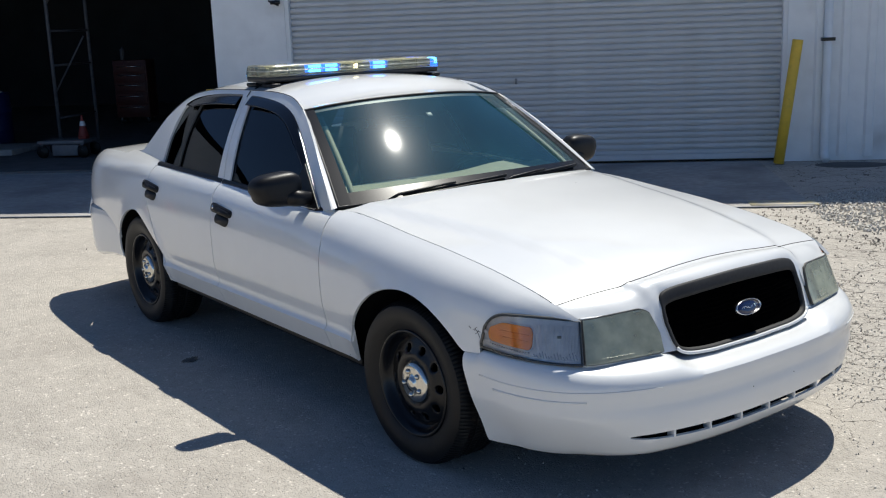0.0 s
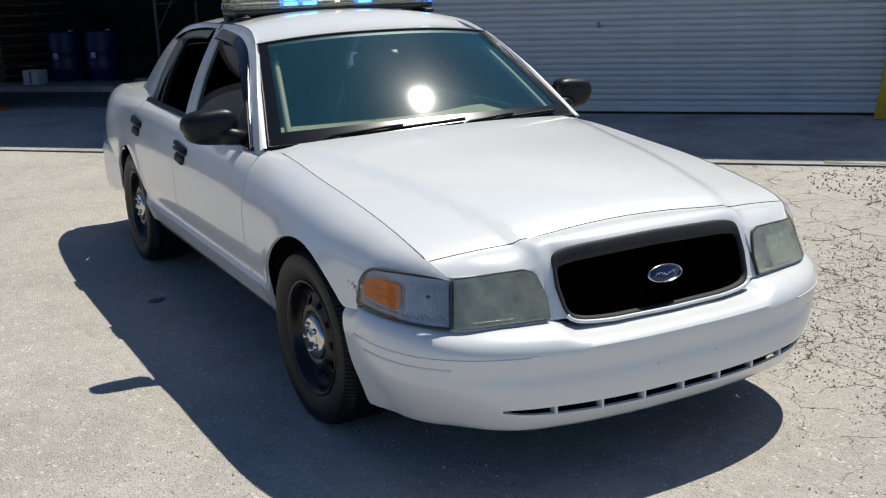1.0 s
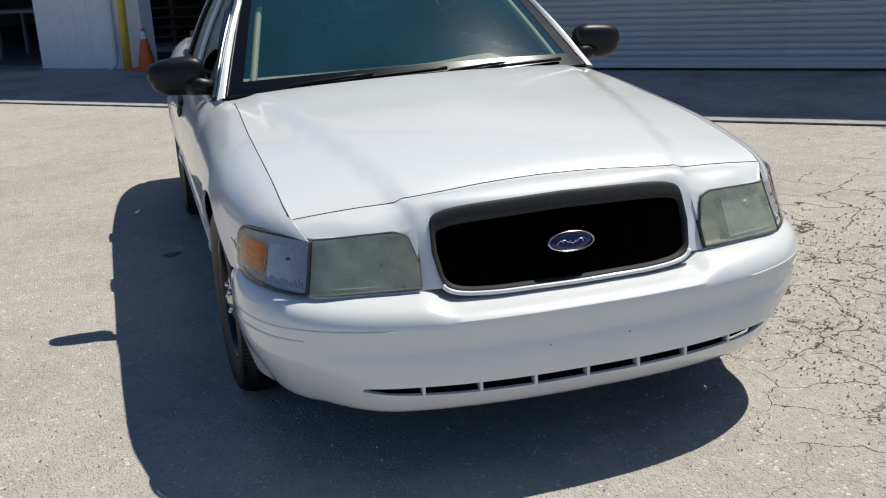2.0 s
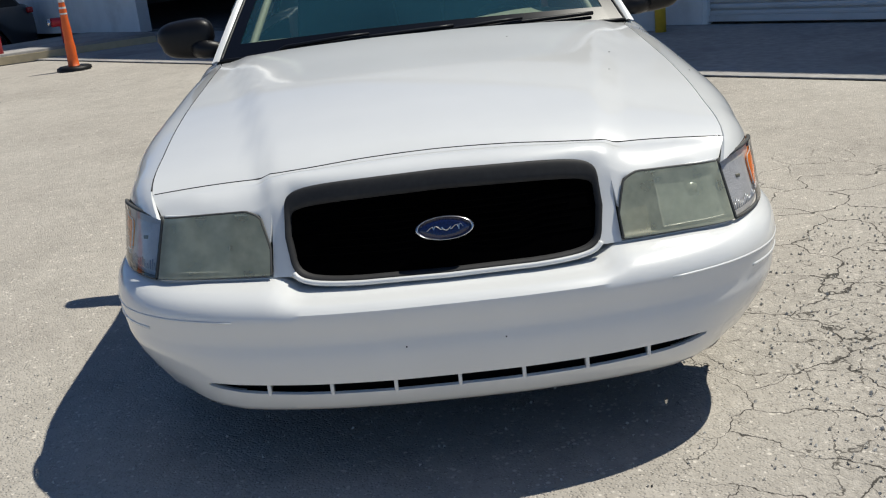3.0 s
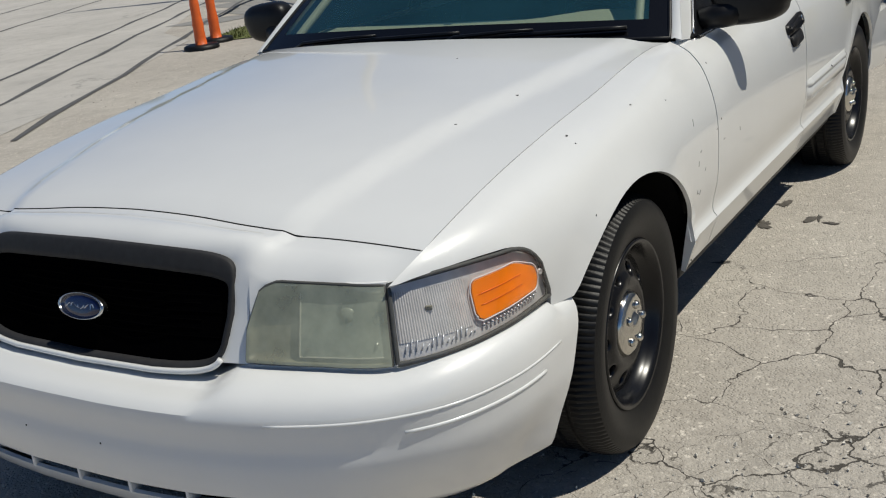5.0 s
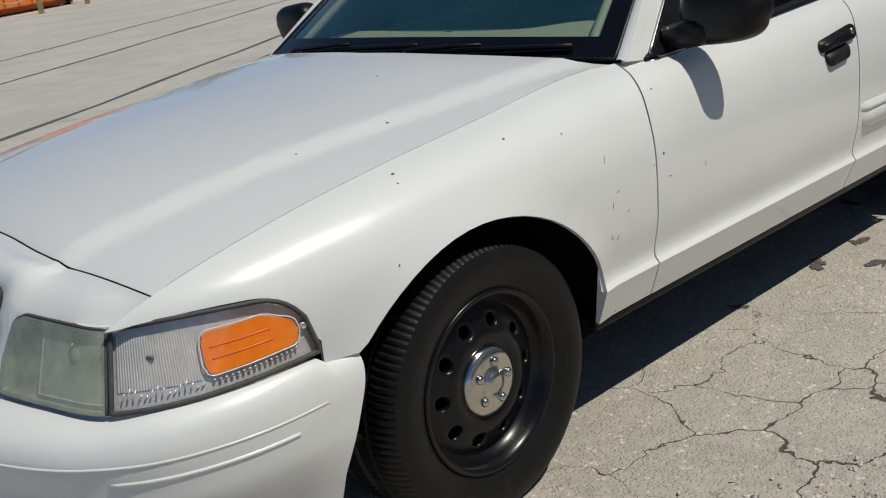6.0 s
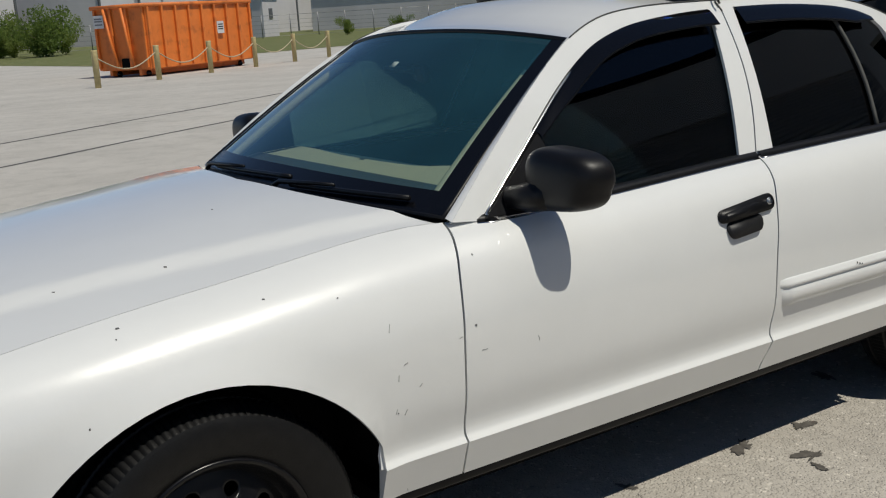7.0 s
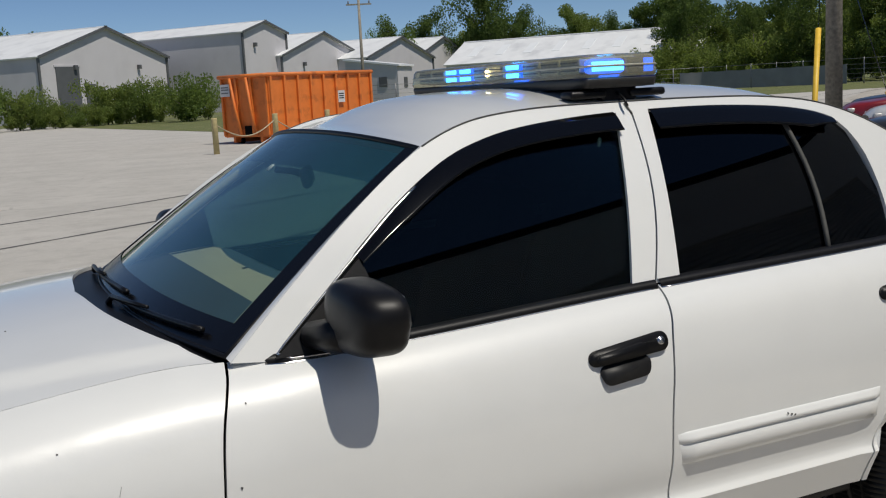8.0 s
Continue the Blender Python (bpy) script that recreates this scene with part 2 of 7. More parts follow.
def ground_material(name, base, light, dark, crack=0.6, stone=0.5, crack_scale=2.2, local=False):
    """Weathered paving: pale binder, dark and pale chips, stains, and a net of cracks."""
    m = bpy.data.materials.new(name)
    m.use_nodes = True
    nt = m.node_tree
    b = nt.nodes["Principled BSDF"]
    b.inputs["Roughness"].default_value = 0.9
    b.inputs["Specular IOR Level"].default_value = 0.2
    co = nt.nodes.new("ShaderNodeTexCoord").outputs["Object"]

    def noise_at(s, detail=8.0, rough=0.6):
        n = nt.nodes.new("ShaderNodeTexNoise")
        n.inputs["Scale"].default_value, n.inputs["Detail"].default_value, n.inputs["Roughness"].default_value = s, detail, rough
        nt.links.new(co, n.inputs["Vector"])
        return n.outputs["Fac"]

    def ramp(fac, lo, hi, a=0.0, c=1.0):
        r = nt.nodes.new("ShaderNodeMapRange")
        for k, v in ((1, lo), (2, hi), (3, a), (4, c)):
            r.inputs[k].default_value = v
        nt.links.new(fac, r.inputs[0])
        return r.outputs[0]

    def mixed(fac, a, bb, mode="MIX"):
        mx = nt.nodes.new("ShaderNodeMix")
        mx.data_type, mx.blend_type = "RGBA", mode
        for sock, v in ((mx.inputs[0], fac), (mx.inputs[6], a), (mx.inputs[7], bb)):
            if isinstance(v, bpy.types.NodeSocket):
                nt.links.new(v, sock)
            elif isinstance(v, tuple):
                sock.default_value = (*v, 1)
            else:
                sock.default_value = v
        return mx.outputs[2]

    def mul(a, c):
        n = nt.nodes.new("ShaderNodeMath")
        n.operation = "MULTIPLY"
        for s, v in ((n.inputs[0], a), (n.inputs[1], c)):
            if isinstance(v, bpy.types.NodeSocket):
                nt.links.new(v, s)
            else:
                s.default_value = v
        return n.outputs[0]

    col = mixed(ramp(noise_at(0.55, 5), 0.35, 0.68), base, light)
    col = mixed(ramp(noise_at(3.1, 6), 0.48, 0.75, 0, 0.55), col, dark)
    col = mixed(ramp(noise_at(7, 5, 0.7), 0.46, 0.70, 0, stone * 0.40), col, tuple(min(c * 1.15, 0.8) for c in light))
    col = mixed(ramp(noise_at(17, 6, 0.75), 0.46, 0.74, 0, stone * 0.50), col, tuple(c * 0.66 for c in base))
    col = mixed(ramp(noise_at(70, 5, 0.85), 0.52, 0.74, 0, stone * 0.45), col, tuple(c * 0.45 for c in base))
    chips = nt.nodes.new("ShaderNodeTexVoronoi")
    chips.inputs["Scale"].default_value = 95
    chips.inputs["Randomness"].default_value = 1.0
    nt.links.new(co, chips.inputs["Vector"])
    pick = ramp(noise_at(60, 2), 0.42, 0.62)
    col = mixed(mul(mul(ramp(chips.outputs["Distance"], 0.32, 0.12), pick), stone * 0.9), col, tuple(min(c * 1.45, 0.8) for c in light))
    big = nt.nodes.new("ShaderNodeTexVoronoi")           # larger pale stones, laid bare here and there
    big.inputs["Scale"].default_value = 42
    nt.links.new(co, big.inputs["Vector"])
    col = mixed(mul(mul(ramp(big.outputs["Distance"], 0.34, 0.20), ramp(noise_at(13, 3), 0.49, 0.58)), stone * 0.80), col, tuple(min(c * 1.5, 0.8) for c in light))
    col = mixed(mul(ramp(noise_at(34, 4, 0.8), 0.60, 0.68), stone * 0.55), col, tuple(c * 0.35 for c in base))
    warp = nt.nodes.new("ShaderNodeTexNoise")
    warp.inputs["Scale"].default_value, warp.inputs["Detail"].default_value = 4.0, 9
    nt.links.new(co, warp.inputs["Vector"])
    add = nt.nodes.new("ShaderNodeVectorMath")
    add.operation = "MULTIPLY_ADD"
    nt.links.new(warp.outputs["Color"], add.inputs[0])
    add.inputs[1].default_value = (0.30, 0.30, 0.30)
    nt.links.new(co, add.inputs[2])
    cr = nt.nodes.new("ShaderNodeTexVoronoi")
    cr.feature = "DISTANCE_TO_EDGE"
    cr.inputs["Scale"].default_value = crack_scale
    nt.links.new(add.outputs[0], cr.inputs["Vector"])
    where = ramp(noise_at(0.45, 3), 0.34 if local else 0.54, 0.46 if local else 0.64)
    if local:                                           # the crazed old asphalt lies on the car's left and before it
        sep = nt.nodes.new("ShaderNodeSeparateXYZ")
        nt.links.new(co, sep.inputs[0])
        aslant = nt.nodes.new("ShaderNodeMath")
        aslant.operation = "MULTIPLY_ADD"                # it spreads rearwards farther from the car
        nt.links.new(sep.outputs[1], aslant.inputs[0])
        aslant.inputs[1].default_value = 0.45
        nt.links.new(sep.outputs[0], aslant.inputs[2])
        where = mul(mul(where, ramp(sep.outputs[1], 0.2, 1.6, 0.12, 1.0)), ramp(aslant.outputs[0], -1.5, -0.3, 0.0, 1.0))
        fine = nt.nodes.new("ShaderNodeTexVoronoi")
        fine.feature = "DISTANCE_TO_EDGE"
        fine.inputs["Scale"].default_value = crack_scale * 2.3
        nt.links.new(add.outputs[0], fine.inputs["Vector"])
    wide = nt.nodes.new("ShaderNodeMath")
    wide.operation = "SUBTRACT"
    nt.links.new(mul(ramp(noise_at(11, 4, 0.7), 0.32, 0.66, 0.003, 0.022), where), wide.inputs[0])
    nt.links.new(cr.outputs["Distance"], wide.inputs[1])
    line = mul(ramp(wide.outputs[0], 0.0, 0.005), crack)
    if local:
        zone = mul(ramp(sep.outputs[1], 0.3, 1.3), ramp(aslant.outputs[0], -0.5, 0.8))   # worst before the left wheel
        zone = mul(zone, ramp(noise_at(0.7, 3), 0.36, 0.50))
        thin = nt.nodes.new("ShaderNodeMath")
        thin.operation = "SUBTRACT"
        nt.links.new(mul(ramp(noise_at(16, 4, 0.7), 0.38, 0.66, 0.0, 0.045), zone), thin.inputs[0])
        nt.links.new(fine.outputs["Distance"], thin.inputs[1])
        line2 = mul(ramp(thin.outputs[0], 0.0, 0.010), crack * 0.9)
        col = mixed(mul(zone, ramp(noise_at(33, 5, 0.8), 0.52, 0.68, 0, 0.5)), col, tuple(c * 0.33 for c in base))
        col = mixed(mul(zone, ramp(noise_at(27, 5, 0.8), 0.36, 0.52, 0.55, 0)), col, tuple(min(c * 1.35, 0.8) for c in light))
        col = mixed(line2, col, tuple(c * 0.2 for c in base))
    col = mixed(line, col, tuple(c * 0.13 for c in base))
    nt.links.new(col, b.inputs["Base Color"])
    h = mixed(0.5, noise_at(45, 6, 0.7), ramp(chips.outputs["Distance"], 0.0, 0.5))
    h = mixed(line, h, (0, 0, 0))
    if local:
        h = mixed(mul(zone, 0.6), h, ramp(noise_at(30, 5, 0.8), 0.3, 0.7))
    bp = nt.nodes.new("ShaderNodeBump")
    bp.inputs["Strength"].default_value, bp.inputs["Distance"].default_value = 1.0, 0.009
    nt.links.new(h, bp.inputs["Height"])
    nt.links.new(bp.outputs[0], b.inputs["Normal"])
    return m


M_LOT = ground_material("weathered_lot", (0.395, 0.362, 0.318), (0.50, 0.465, 0.41), (0.31, 0.287, 0.252), 0.92, 0.85, 2.9, True)
M_ROAD = ground_material("pale_road", (0.45, 0.43, 0.395), (0.53, 0.505, 0.465), (0.34, 0.325, 0.30), 0.25, 0.3, 0.4)
M_GRASS = material("dry_grass", (0.13, 0.15, 0.045), 0.95, grain=0.4, scale=9, bump=0.02, bump_scale=40, dirt=(0.22, 0.20, 0.09), dirt_scale=1.1, dirt_from=0.50, dirt_to=0.72)

# ---- the ground ----
def ground_z(x, y):
    """The lot is level; behind the verge the car park lies a little lower."""
    d = (x + 11.3) * -0.79 + (y + 7.9) * -0.61
    e = (x + 9.8) * -0.6 + (y + 9.1) * 0.8
    return -0.42 * smooth(0.3, 3.5, d) * smooth(-1.0, 1.2, e) * smooth(56, 36, d) * smooth(30, 18, e)


GX = [-1500, -600, -250, -120] + list(range(-75, -6)) + [0, 60, 300, 1500]
GY = [-1500, -600, -250, -120] + list(range(-60, 13)) + [60, 300, 1500]
bm = sheet([[Vector((x, y, ground_z(x, y))) for y in GY] for x in GX], (0, 0, 1))
tagged(part("ground", bm, M_LOT, shade=False), "weathered pale asphalt lot with cracks and loose gravel", "ground", kind="structure")

# ---- the workshop building ----
W_ANG = 45.5
WALL = pose(-4.45, 7.45, 0, 0, 0, W_ANG)     # x along the wall, -y towards the car
WALL_H = 6.0
DOOR_L, DOOR_R, DOOR_T = -5.9, 0.25, 4.4     # roller door
OPEN_L, OPEN_R, OPEN_T = -11.75, -6.85, 4.6   # open bay
OPEN2_L, OPEN2_R = -17.9, -13.95


# near-black cladding: the bay's shade is put into the wall colour
M_INWALL = material("shade_dark_cladding", (0.03, 0.03, 0.034), 0.8, grain=0.3, scale=1.5)


def wall_piece(name, x0, x1, z0, z1, label, mat=M_WALL, y0=0.0, y1=0.25):
    ob = part(name, boxed((x0 + x1) / 2, (y0 + y1) / 2, (z0 + z1) / 2, x1 - x0, y1 - y0, z1 - z0), mat, None, shade=False)
    ob.matrix_basis = WALL
    return tagged(ob, label, "wall", kind="structure")


wall_piece("wall_between", OPEN_R, DOOR_L, 0, WALL_H, "white painted metal wall beside the bay")
wall_piece("wall_east", DOOR_R, 14, 0, WALL_H, "white ribbed metal workshop wall")
wall_piece("wall_over_door", DOOR_L, DOOR_R, DOOR_T, WALL_H, "white metal wall over the roller door")
wall_piece("wall_over_bay", OPEN_L, OPEN_R, OPEN_T, WALL_H, "white metal wall over the open bay")
wall_piece("wall_mid", OPEN2_R, OPEN_L, 0, WALL_H, "white metal wall between two bays")
wall_piece("wall_over_bay_2", OPEN2_L, OPEN2_R, OPEN_T, WALL_H, "white metal wall over the second bay")
wall_piece("wall_west", -30, OPEN2_L, 0, WALL_H, "white metal workshop wall")
# closing walls and roof, coloured near black to keep the bay in shade
wall_piece("wall_back", -30, 14, 0, WALL_H, "inner wall of the workshop, coloured dark for shade", M_INWALL, 14, 14.25)
wall_piece("wall_side_west", -30, -29.75, 0, WALL_H, "inner wall of the workshop, coloured dark for shade", M_INWALL, 0.3, 14)
wall_piece("wall_side_east", 13.75, 14, 0, WALL_H, "inner wall of the workshop, coloured dark for shade", M_INWALL, 0.3, 14)
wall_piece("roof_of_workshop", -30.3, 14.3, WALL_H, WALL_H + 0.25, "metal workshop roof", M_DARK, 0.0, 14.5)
ob = part("apron", boxed(-6.6, -1.6, 0.0, 13.9 + 6, 3.2, 0.03, bevel=0.006), M_CONC, None, shade=False)
ob.matrix_basis = WALL @ pose(-3.4, 0, 0)
tagged(ob, "low concrete apron before the workshop doors", "apron", kind="structure")
# floor coloured darker than plain concrete to hold the bay's shade
M_INFLOOR = material("shade_dark_floor", (0.15, 0.145, 0.14), 0.8, grain=0.3, scale=4)
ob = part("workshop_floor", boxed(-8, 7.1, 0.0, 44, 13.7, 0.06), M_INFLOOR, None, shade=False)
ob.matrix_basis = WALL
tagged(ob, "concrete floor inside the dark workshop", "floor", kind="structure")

# ---- the car: front axle at x = 0, nose towards +x, its left towards +y ----
car = empty("police_car", "white four-door police sedan with black steel wheels and roof light bar", "car")
HALF = catmull([(-4.25, 0.76), (-4.1, 0.845), (-3.9, 0.905), (-3.6, 0.944), (-2.9, 0.968), (-1.8, 0.97), (-0.66, 0.97), (0.0, 0.968), (0.25, 0.958), (0.46, 0.924), (0.56, 0.906), (0.66, 0.868), (0.74, 0.822), (0.82, 0.765)])
EDGE_Z = catmull([(-4.25, 0.955), (-4.0, 1.005), (-3.3, 1.025), (-2.7, 1.012), (-1.82, 0.99), (-0.82, 0.957), (-0.70, 0.962), (-0.55, 0.960), (-0.16, 0.922), (0.15, 0.890), (0.45, 0.845), (0.715, 0.783), (0.82, 0.733)])
EDGE_Y = catmull([(-4.25, 0.68), (-4.0, 0.75), (-3.4, 0.80), (-3.0, 0.835), (-2.7, 0.85), (-1.82, 0.853), (-0.85, 0.853), (-0.72, 0.815), (-0.6, 0.79), (0.0, 0.80), (0.45, 0.795), (0.715, 0.784), (0.82, 0.752)])


# nose: plan of the lamp band, and how it leans
NOSE = polycurve([(0.945, 0.0), (0.940, 0.2), (0.908, 0.41), (0.868, 0.60), (0.822, 0.745), (0.735, 0.835), (0.62, 0.893), (0.52, 0.915), (0.44, 0.925)])
NOSE_LEAN = catmull([(0.0, 0.38), (0.45, 0.40), (0.70, 0.36), (0.85, 0.18), (1.0, 0.03)])


def nose(s, z, out=0.0):
    """s from 0 in the middle to 1 behind the corner lamp."""
    p, q = NOSE(s), NOSE(min(s + 0.01, 1.0)) - NOSE(max(s - 0.01, 0.0))
    n = Vector((q.y, -q.x)).normalized()
    p = p + n * (NOSE_LEAN(s) * (0.67 - z) + out)
    return Vector((p.x, p.y, z))


def nose_s(y):
    """The parameter s at a given |y| of the front."""
    lo, hi = 0.0, 0.8
    for _ in range(20):
        m = (lo + hi) / 2
        if NOSE(m).y < y:
            lo = m
        else:
            hi = m
    return lo


S_HL, S_MK = nose_s(0.452), nose_s(0.752)
mk_lo = lambda t: 0.584 + 0.016 * t
mk_hi = lambda t: 0.733 + 0.010 * math.sin(math.pi * min(t * 1.1, 1)) - 0.118 * (1 - math.sqrt(max(0.0, 1 - max(0.0, (t - 0.70) / 0.30) ** 2.4)))
lamp_top = sorted((nose(S_MK + 0.004 + (0.981 - S_MK) * t, mk_hi(t)).x, mk_hi(t)) for t in [k / 60 for k in range(61)])
LAMP_X, LAMP_Z = [p[0] for p in lamp_top], [p[1] for p in lamp_top]


def side_controls(x, inset=0.0):
    w, zt, yt = HALF(x) - inset, EDGE_Z(x), EDGE_Y(x) - inset
    g = zt - 0.60
    return [(w - 0.046, 0.335), (w - 0.010, 0.432), (w - 0.024, 0.466), (w - 0.003, 0.575), (w - 0.003, 0.60 + g * 0.40),
            (w - 0.24 * (w - yt), 0.60 + g * 0.73), (w - 0.59 * (w - yt), 0.60 + g * 0.91), (yt, zt)]


def side_at(x, v, inset=0.0):
    """A point of the left flank: v = 0 at the sill, 7 at the edge of bonnet, window or boot."""
    c = side_controls(x, inset)
    i = min(int(v), 6)
    t = v - i
    p0, p1, p2, p3 = c[max(i - 1, 0)], c[i], c[i + 1], c[min(i + 2, 7)]
    if i == 0:                                          # the lower panel is flat up to a sharp crease
        return Vector((x, p1[0] + (p2[0] - p1[0]) * t, p1[1] + (p2[1] - p1[1]) * t))
    if i == 1:
        p0 = (2 * p1[0] - p2[0], 2 * p1[1] - p2[1])
    f = [0.5 * (2 * p1[k] + (p2[k] - p0[k]) * t + (2 * p0[k] - 5 * p1[k] + 4 * p2[k] - p3[k]) * t * t + (3 * p1[k] - p0[k] - 3 * p2[k] + p3[k]) * t**3) for k in (0, 1)]
    return Vector((x, f[0], f[1]))


def side_v(x, z):
    lo, hi = 0.0, 7.0
    for _ in range(18):
        mid = (lo + hi) / 2
        if side_at(x, mid).z < z:
            lo = mid
        else:
            hi = mid
    return lo


def side_z(x, z, out=0.0):
    p = side_at(x, side_v(x, z))
    p.y += out
    return p


ARCH = ((0.003, 0.279, 0.461), (-2.905, 0.300, 0.428))     # wheel arches: x, z, radius
ARCH_W = (0.410, 0.385)                                     # half their width, upright below


def flare(p):
    for (ax, az, ar), aw in zip(ARCH, ARCH_W):
        d = math.hypot(p.x - ax, p.z - az) - ar
        if p.z < az + math.sqrt(ar * ar - aw * aw):
            d = abs(p.x - ax) - aw
        if p.z > 0.2 and abs(d) < 0.12:
            p.y += 0.009 * math.exp(-(d / 0.028) ** 2)
    return p


def flank(cols, z_low, z_top=None, shift=None, rows=28):
    """A flank panel: columns of x, each from z_low(x) up to z_top(x) or the edge."""
    out = []
    for x, zl in [(x, z_low(x, i)) for i, x in enumerate(cols)]:
        v0 = side_v(x, zl)
        v1 = 7.0 if z_top is None else side_v(x, z_top(x))
        col = []
        for k in range(rows + 1):
            v = max(v0, v1 * k / rows)
            z = side_at(x, v).z
            xx = x + (shift(x, z) if shift else 0.0)
            col.append(flare(side_at(xx, side_v(xx, z) if v < 6.999 else 7.0)))
        out.append(col)
    return out


def arch_cols(ax, ar, n=28):
    return [ax + ar * math.cos(math.pi * k / n) for k in range(n + 1)]


def both(name, rows, mat, label="", thick=0.012, out=(0, 1, 0), parent=None):
    a = part(name, sheet(rows, out), mat, parent or car, label, thick=thick)
    b = part(name, sheet(mirrored(rows), (out[0], -out[1], out[2])), mat, parent or car, label, thick=thick)
    return a, b


DOOR1 = catmull([(0.2, -0.655), (0.45, -0.650), (0.72, -0.652), (0.86, -0.672), (0.97, -0.715)])   # front edge of the front door, by height
DOOR2 = catmull([(0.2, -1.80), (0.34, -1.772), (0.42, -1.792), (0.47, -1.797), (0.7, -1.801), (0.76, -1.808), (0.88, -1.824), (0.93, -1.838), (1.0, -1.848)])
GAP = 0.006


def fender_low(x, i):
    """Lower edge of the fender: over the corner lamp, along the bumper, round the wheel, along the sill."""
    ax, az, ar = ARCH[0]
    if x > 0.448:
        return float(np.interp(x, LAMP_X, LAMP_Z)) + 0.004
    if x > ax + ARCH_W[0] + 1e-6:
        return 0.566
    if x > ax - ARCH_W[0] + 1e-6:
        z = az + math.sqrt(max(ar * ar - (x - ax) ** 2, 0.0))
        return max(z, 0.566) if x > ax else z
    return 0.336


front_cols = [0.812, 0.795, 0.77, 0.74, 0.71, 0.67, 0.63, 0.60, 0.585, 0.57, 0.55, 0.535, 0.52, 0.51, 0.50, 0.49, 0.48, 0.47, 0.46, 0.4485, 0.4475, 0.435, 0.4255]
ac = arch_cols(ARCH[0][0], ARCH_W[0])[:-1] + [-0.4062, -0.4075]
cols = front_cols + ac + [-0.42, -0.47, -0.52, -0.58, -0.62, -0.655 + GAP / 2]


def fender_shift(x, z):
    return smooth(-0.45, -0.65, x) * (DOOR1(z) + 0.655)


fender = flank(cols, fender_low, None, fender_shift)
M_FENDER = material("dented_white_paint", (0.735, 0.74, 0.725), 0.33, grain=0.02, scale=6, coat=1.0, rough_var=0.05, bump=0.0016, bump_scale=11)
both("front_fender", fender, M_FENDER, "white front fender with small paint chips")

# doors


def door_rows(fx, rx, z0, n=16, rows=28, top=True):
    out = []
    for i in range(n + 1):
        u = i / n
        col = []
        for k in range(rows + 1):
            v = 7.0 * k / rows
            x = fx(0.6) + (rx(0.6) - fx(0.6)) * u
            z = side_at(x, v).z
            x = fx(z) + (rx(z) - fx(z)) * u
            col.append(flare(side_at(x, v)))
        out.append(col)
    return out


door_front = door_rows(lambda z: DOOR1(z) - GAP / 2, lambda z: DOOR2(z) + GAP / 2, 0.226)
front_doors = both("front_door", door_front, M_PAINT, "white front door")
QUARTER = catmull([(0.2, -2.50), (0.42, -2.51), (0.55, -2.56), (0.70, -2.66), (0.80, -2.725), (0.9, -2.75), (1.03, -2.76)])
door_back = door_rows(lambda z: DOOR2(z) - GAP / 2, lambda z: QUARTER(z) + GAP / 2, 0.226)
rear_doors = both("rear_door", door_back, M_PAINT, "white rear door")

# rear quarter


def quarter_low(x, i):
    ax, az, ar = ARCH[1]
    if abs(x - ax) < ARCH_W[1] - 1e-6:
        return az + math.sqrt(max(ar * ar - (x - ax) ** 2, 0.0))
    return 0.336 if x > ax else 0.55


qa = ARCH[1]
qc = [-2.503, -2.512, qa[0] + ARCH_W[1] + 0.0006] + arch_cols(qa[0], ARCH_W[1])[1:-1] + [qa[0] - ARCH_W[1] - 0.0006, -3.4, -3.6, -3.8, -3.95, -4.05, -4.12, -4.18]


def quarter_shift(x, z):
    return smooth(-2.95, -2.55, x) * (QUARTER(z) - GAP / 2 + 2.503)


quarter = flank(qc, quarter_low, None, quarter_shift)
both("rear_quarter", quarter, M_PAINT, "white rear quarter panel")

# dark inner sheets behind the joints and in the wheel arches
for ax, az, ar in ARCH:
    for s in (1, -1):
        rows = [[Vector((ax + (ar + 0.03) * math.cos(a), s * y, az + (ar + 0.03) * math.sin(a))) for a in [0.13 + (math.pi - 0.26) * k / 24 for k in range(25)]] for y in (0.93, 0.60)]
        part("wheel_arch_liner", sheet(rows), M_DARK, car)
        part("wheel_arch_wall", sheet([[Vector((ax + r * math.cos(a), s * 0.60, az + r * math.sin(a))) for a in [0.13 + (math.pi - 0.26) * k / 24 for k in range(25)]] for r in (ar + 0.03, 0.02)]), M_DARK, car)
for fx in (DOOR1, DOOR2, QUARTER):
    rows = []
    for k in range(21):
        z = 0.345 + (0.90 - 0.345) * k / 20
        x = fx(z)
        rows.append([side_z(x + d, z, -0.03) for d in (-0.05, 0.05)])
    both("door_jamb", rows, M_DARK, thick=0)
# hidden dark boxes added to stop sunlight leaking through gaps in the body
part("splash_shield", boxed(0.55, 0, 0.265, 0.70, 1.15, 0.02), M_DARK, car, shade=False)
part("boot_floor", boxed(-3.72, 0, 0.46, 0.76, 1.5, 0.26), M_DARK, car, shade=False)
part("floor_pan", boxed(-1.6, 0, 0.25, 5.0, 1.1, 0.10), M_DARK, car, shade=False)
for s in (1, -1):
    part("sill", boxed(-1.45, s * 0.65, 0.285, 2.0, 0.38, 0.05), M_DARK, car, shade=False)
    part("rocker_strip", boxed(-1.455, s * 0.893, 0.320, 2.06, 0.035, 0.034, bevel=0.008), M_BLACK, car, "black rubber sill strip")

# bonnet
HOOD_F = catmull([(0.0, 0.738), (0.2, 0.742), (0.36, 0.748), (0.43, 0.748), (0.50, 0.738), (0.785, 0.712)])     # front edge, by |y|
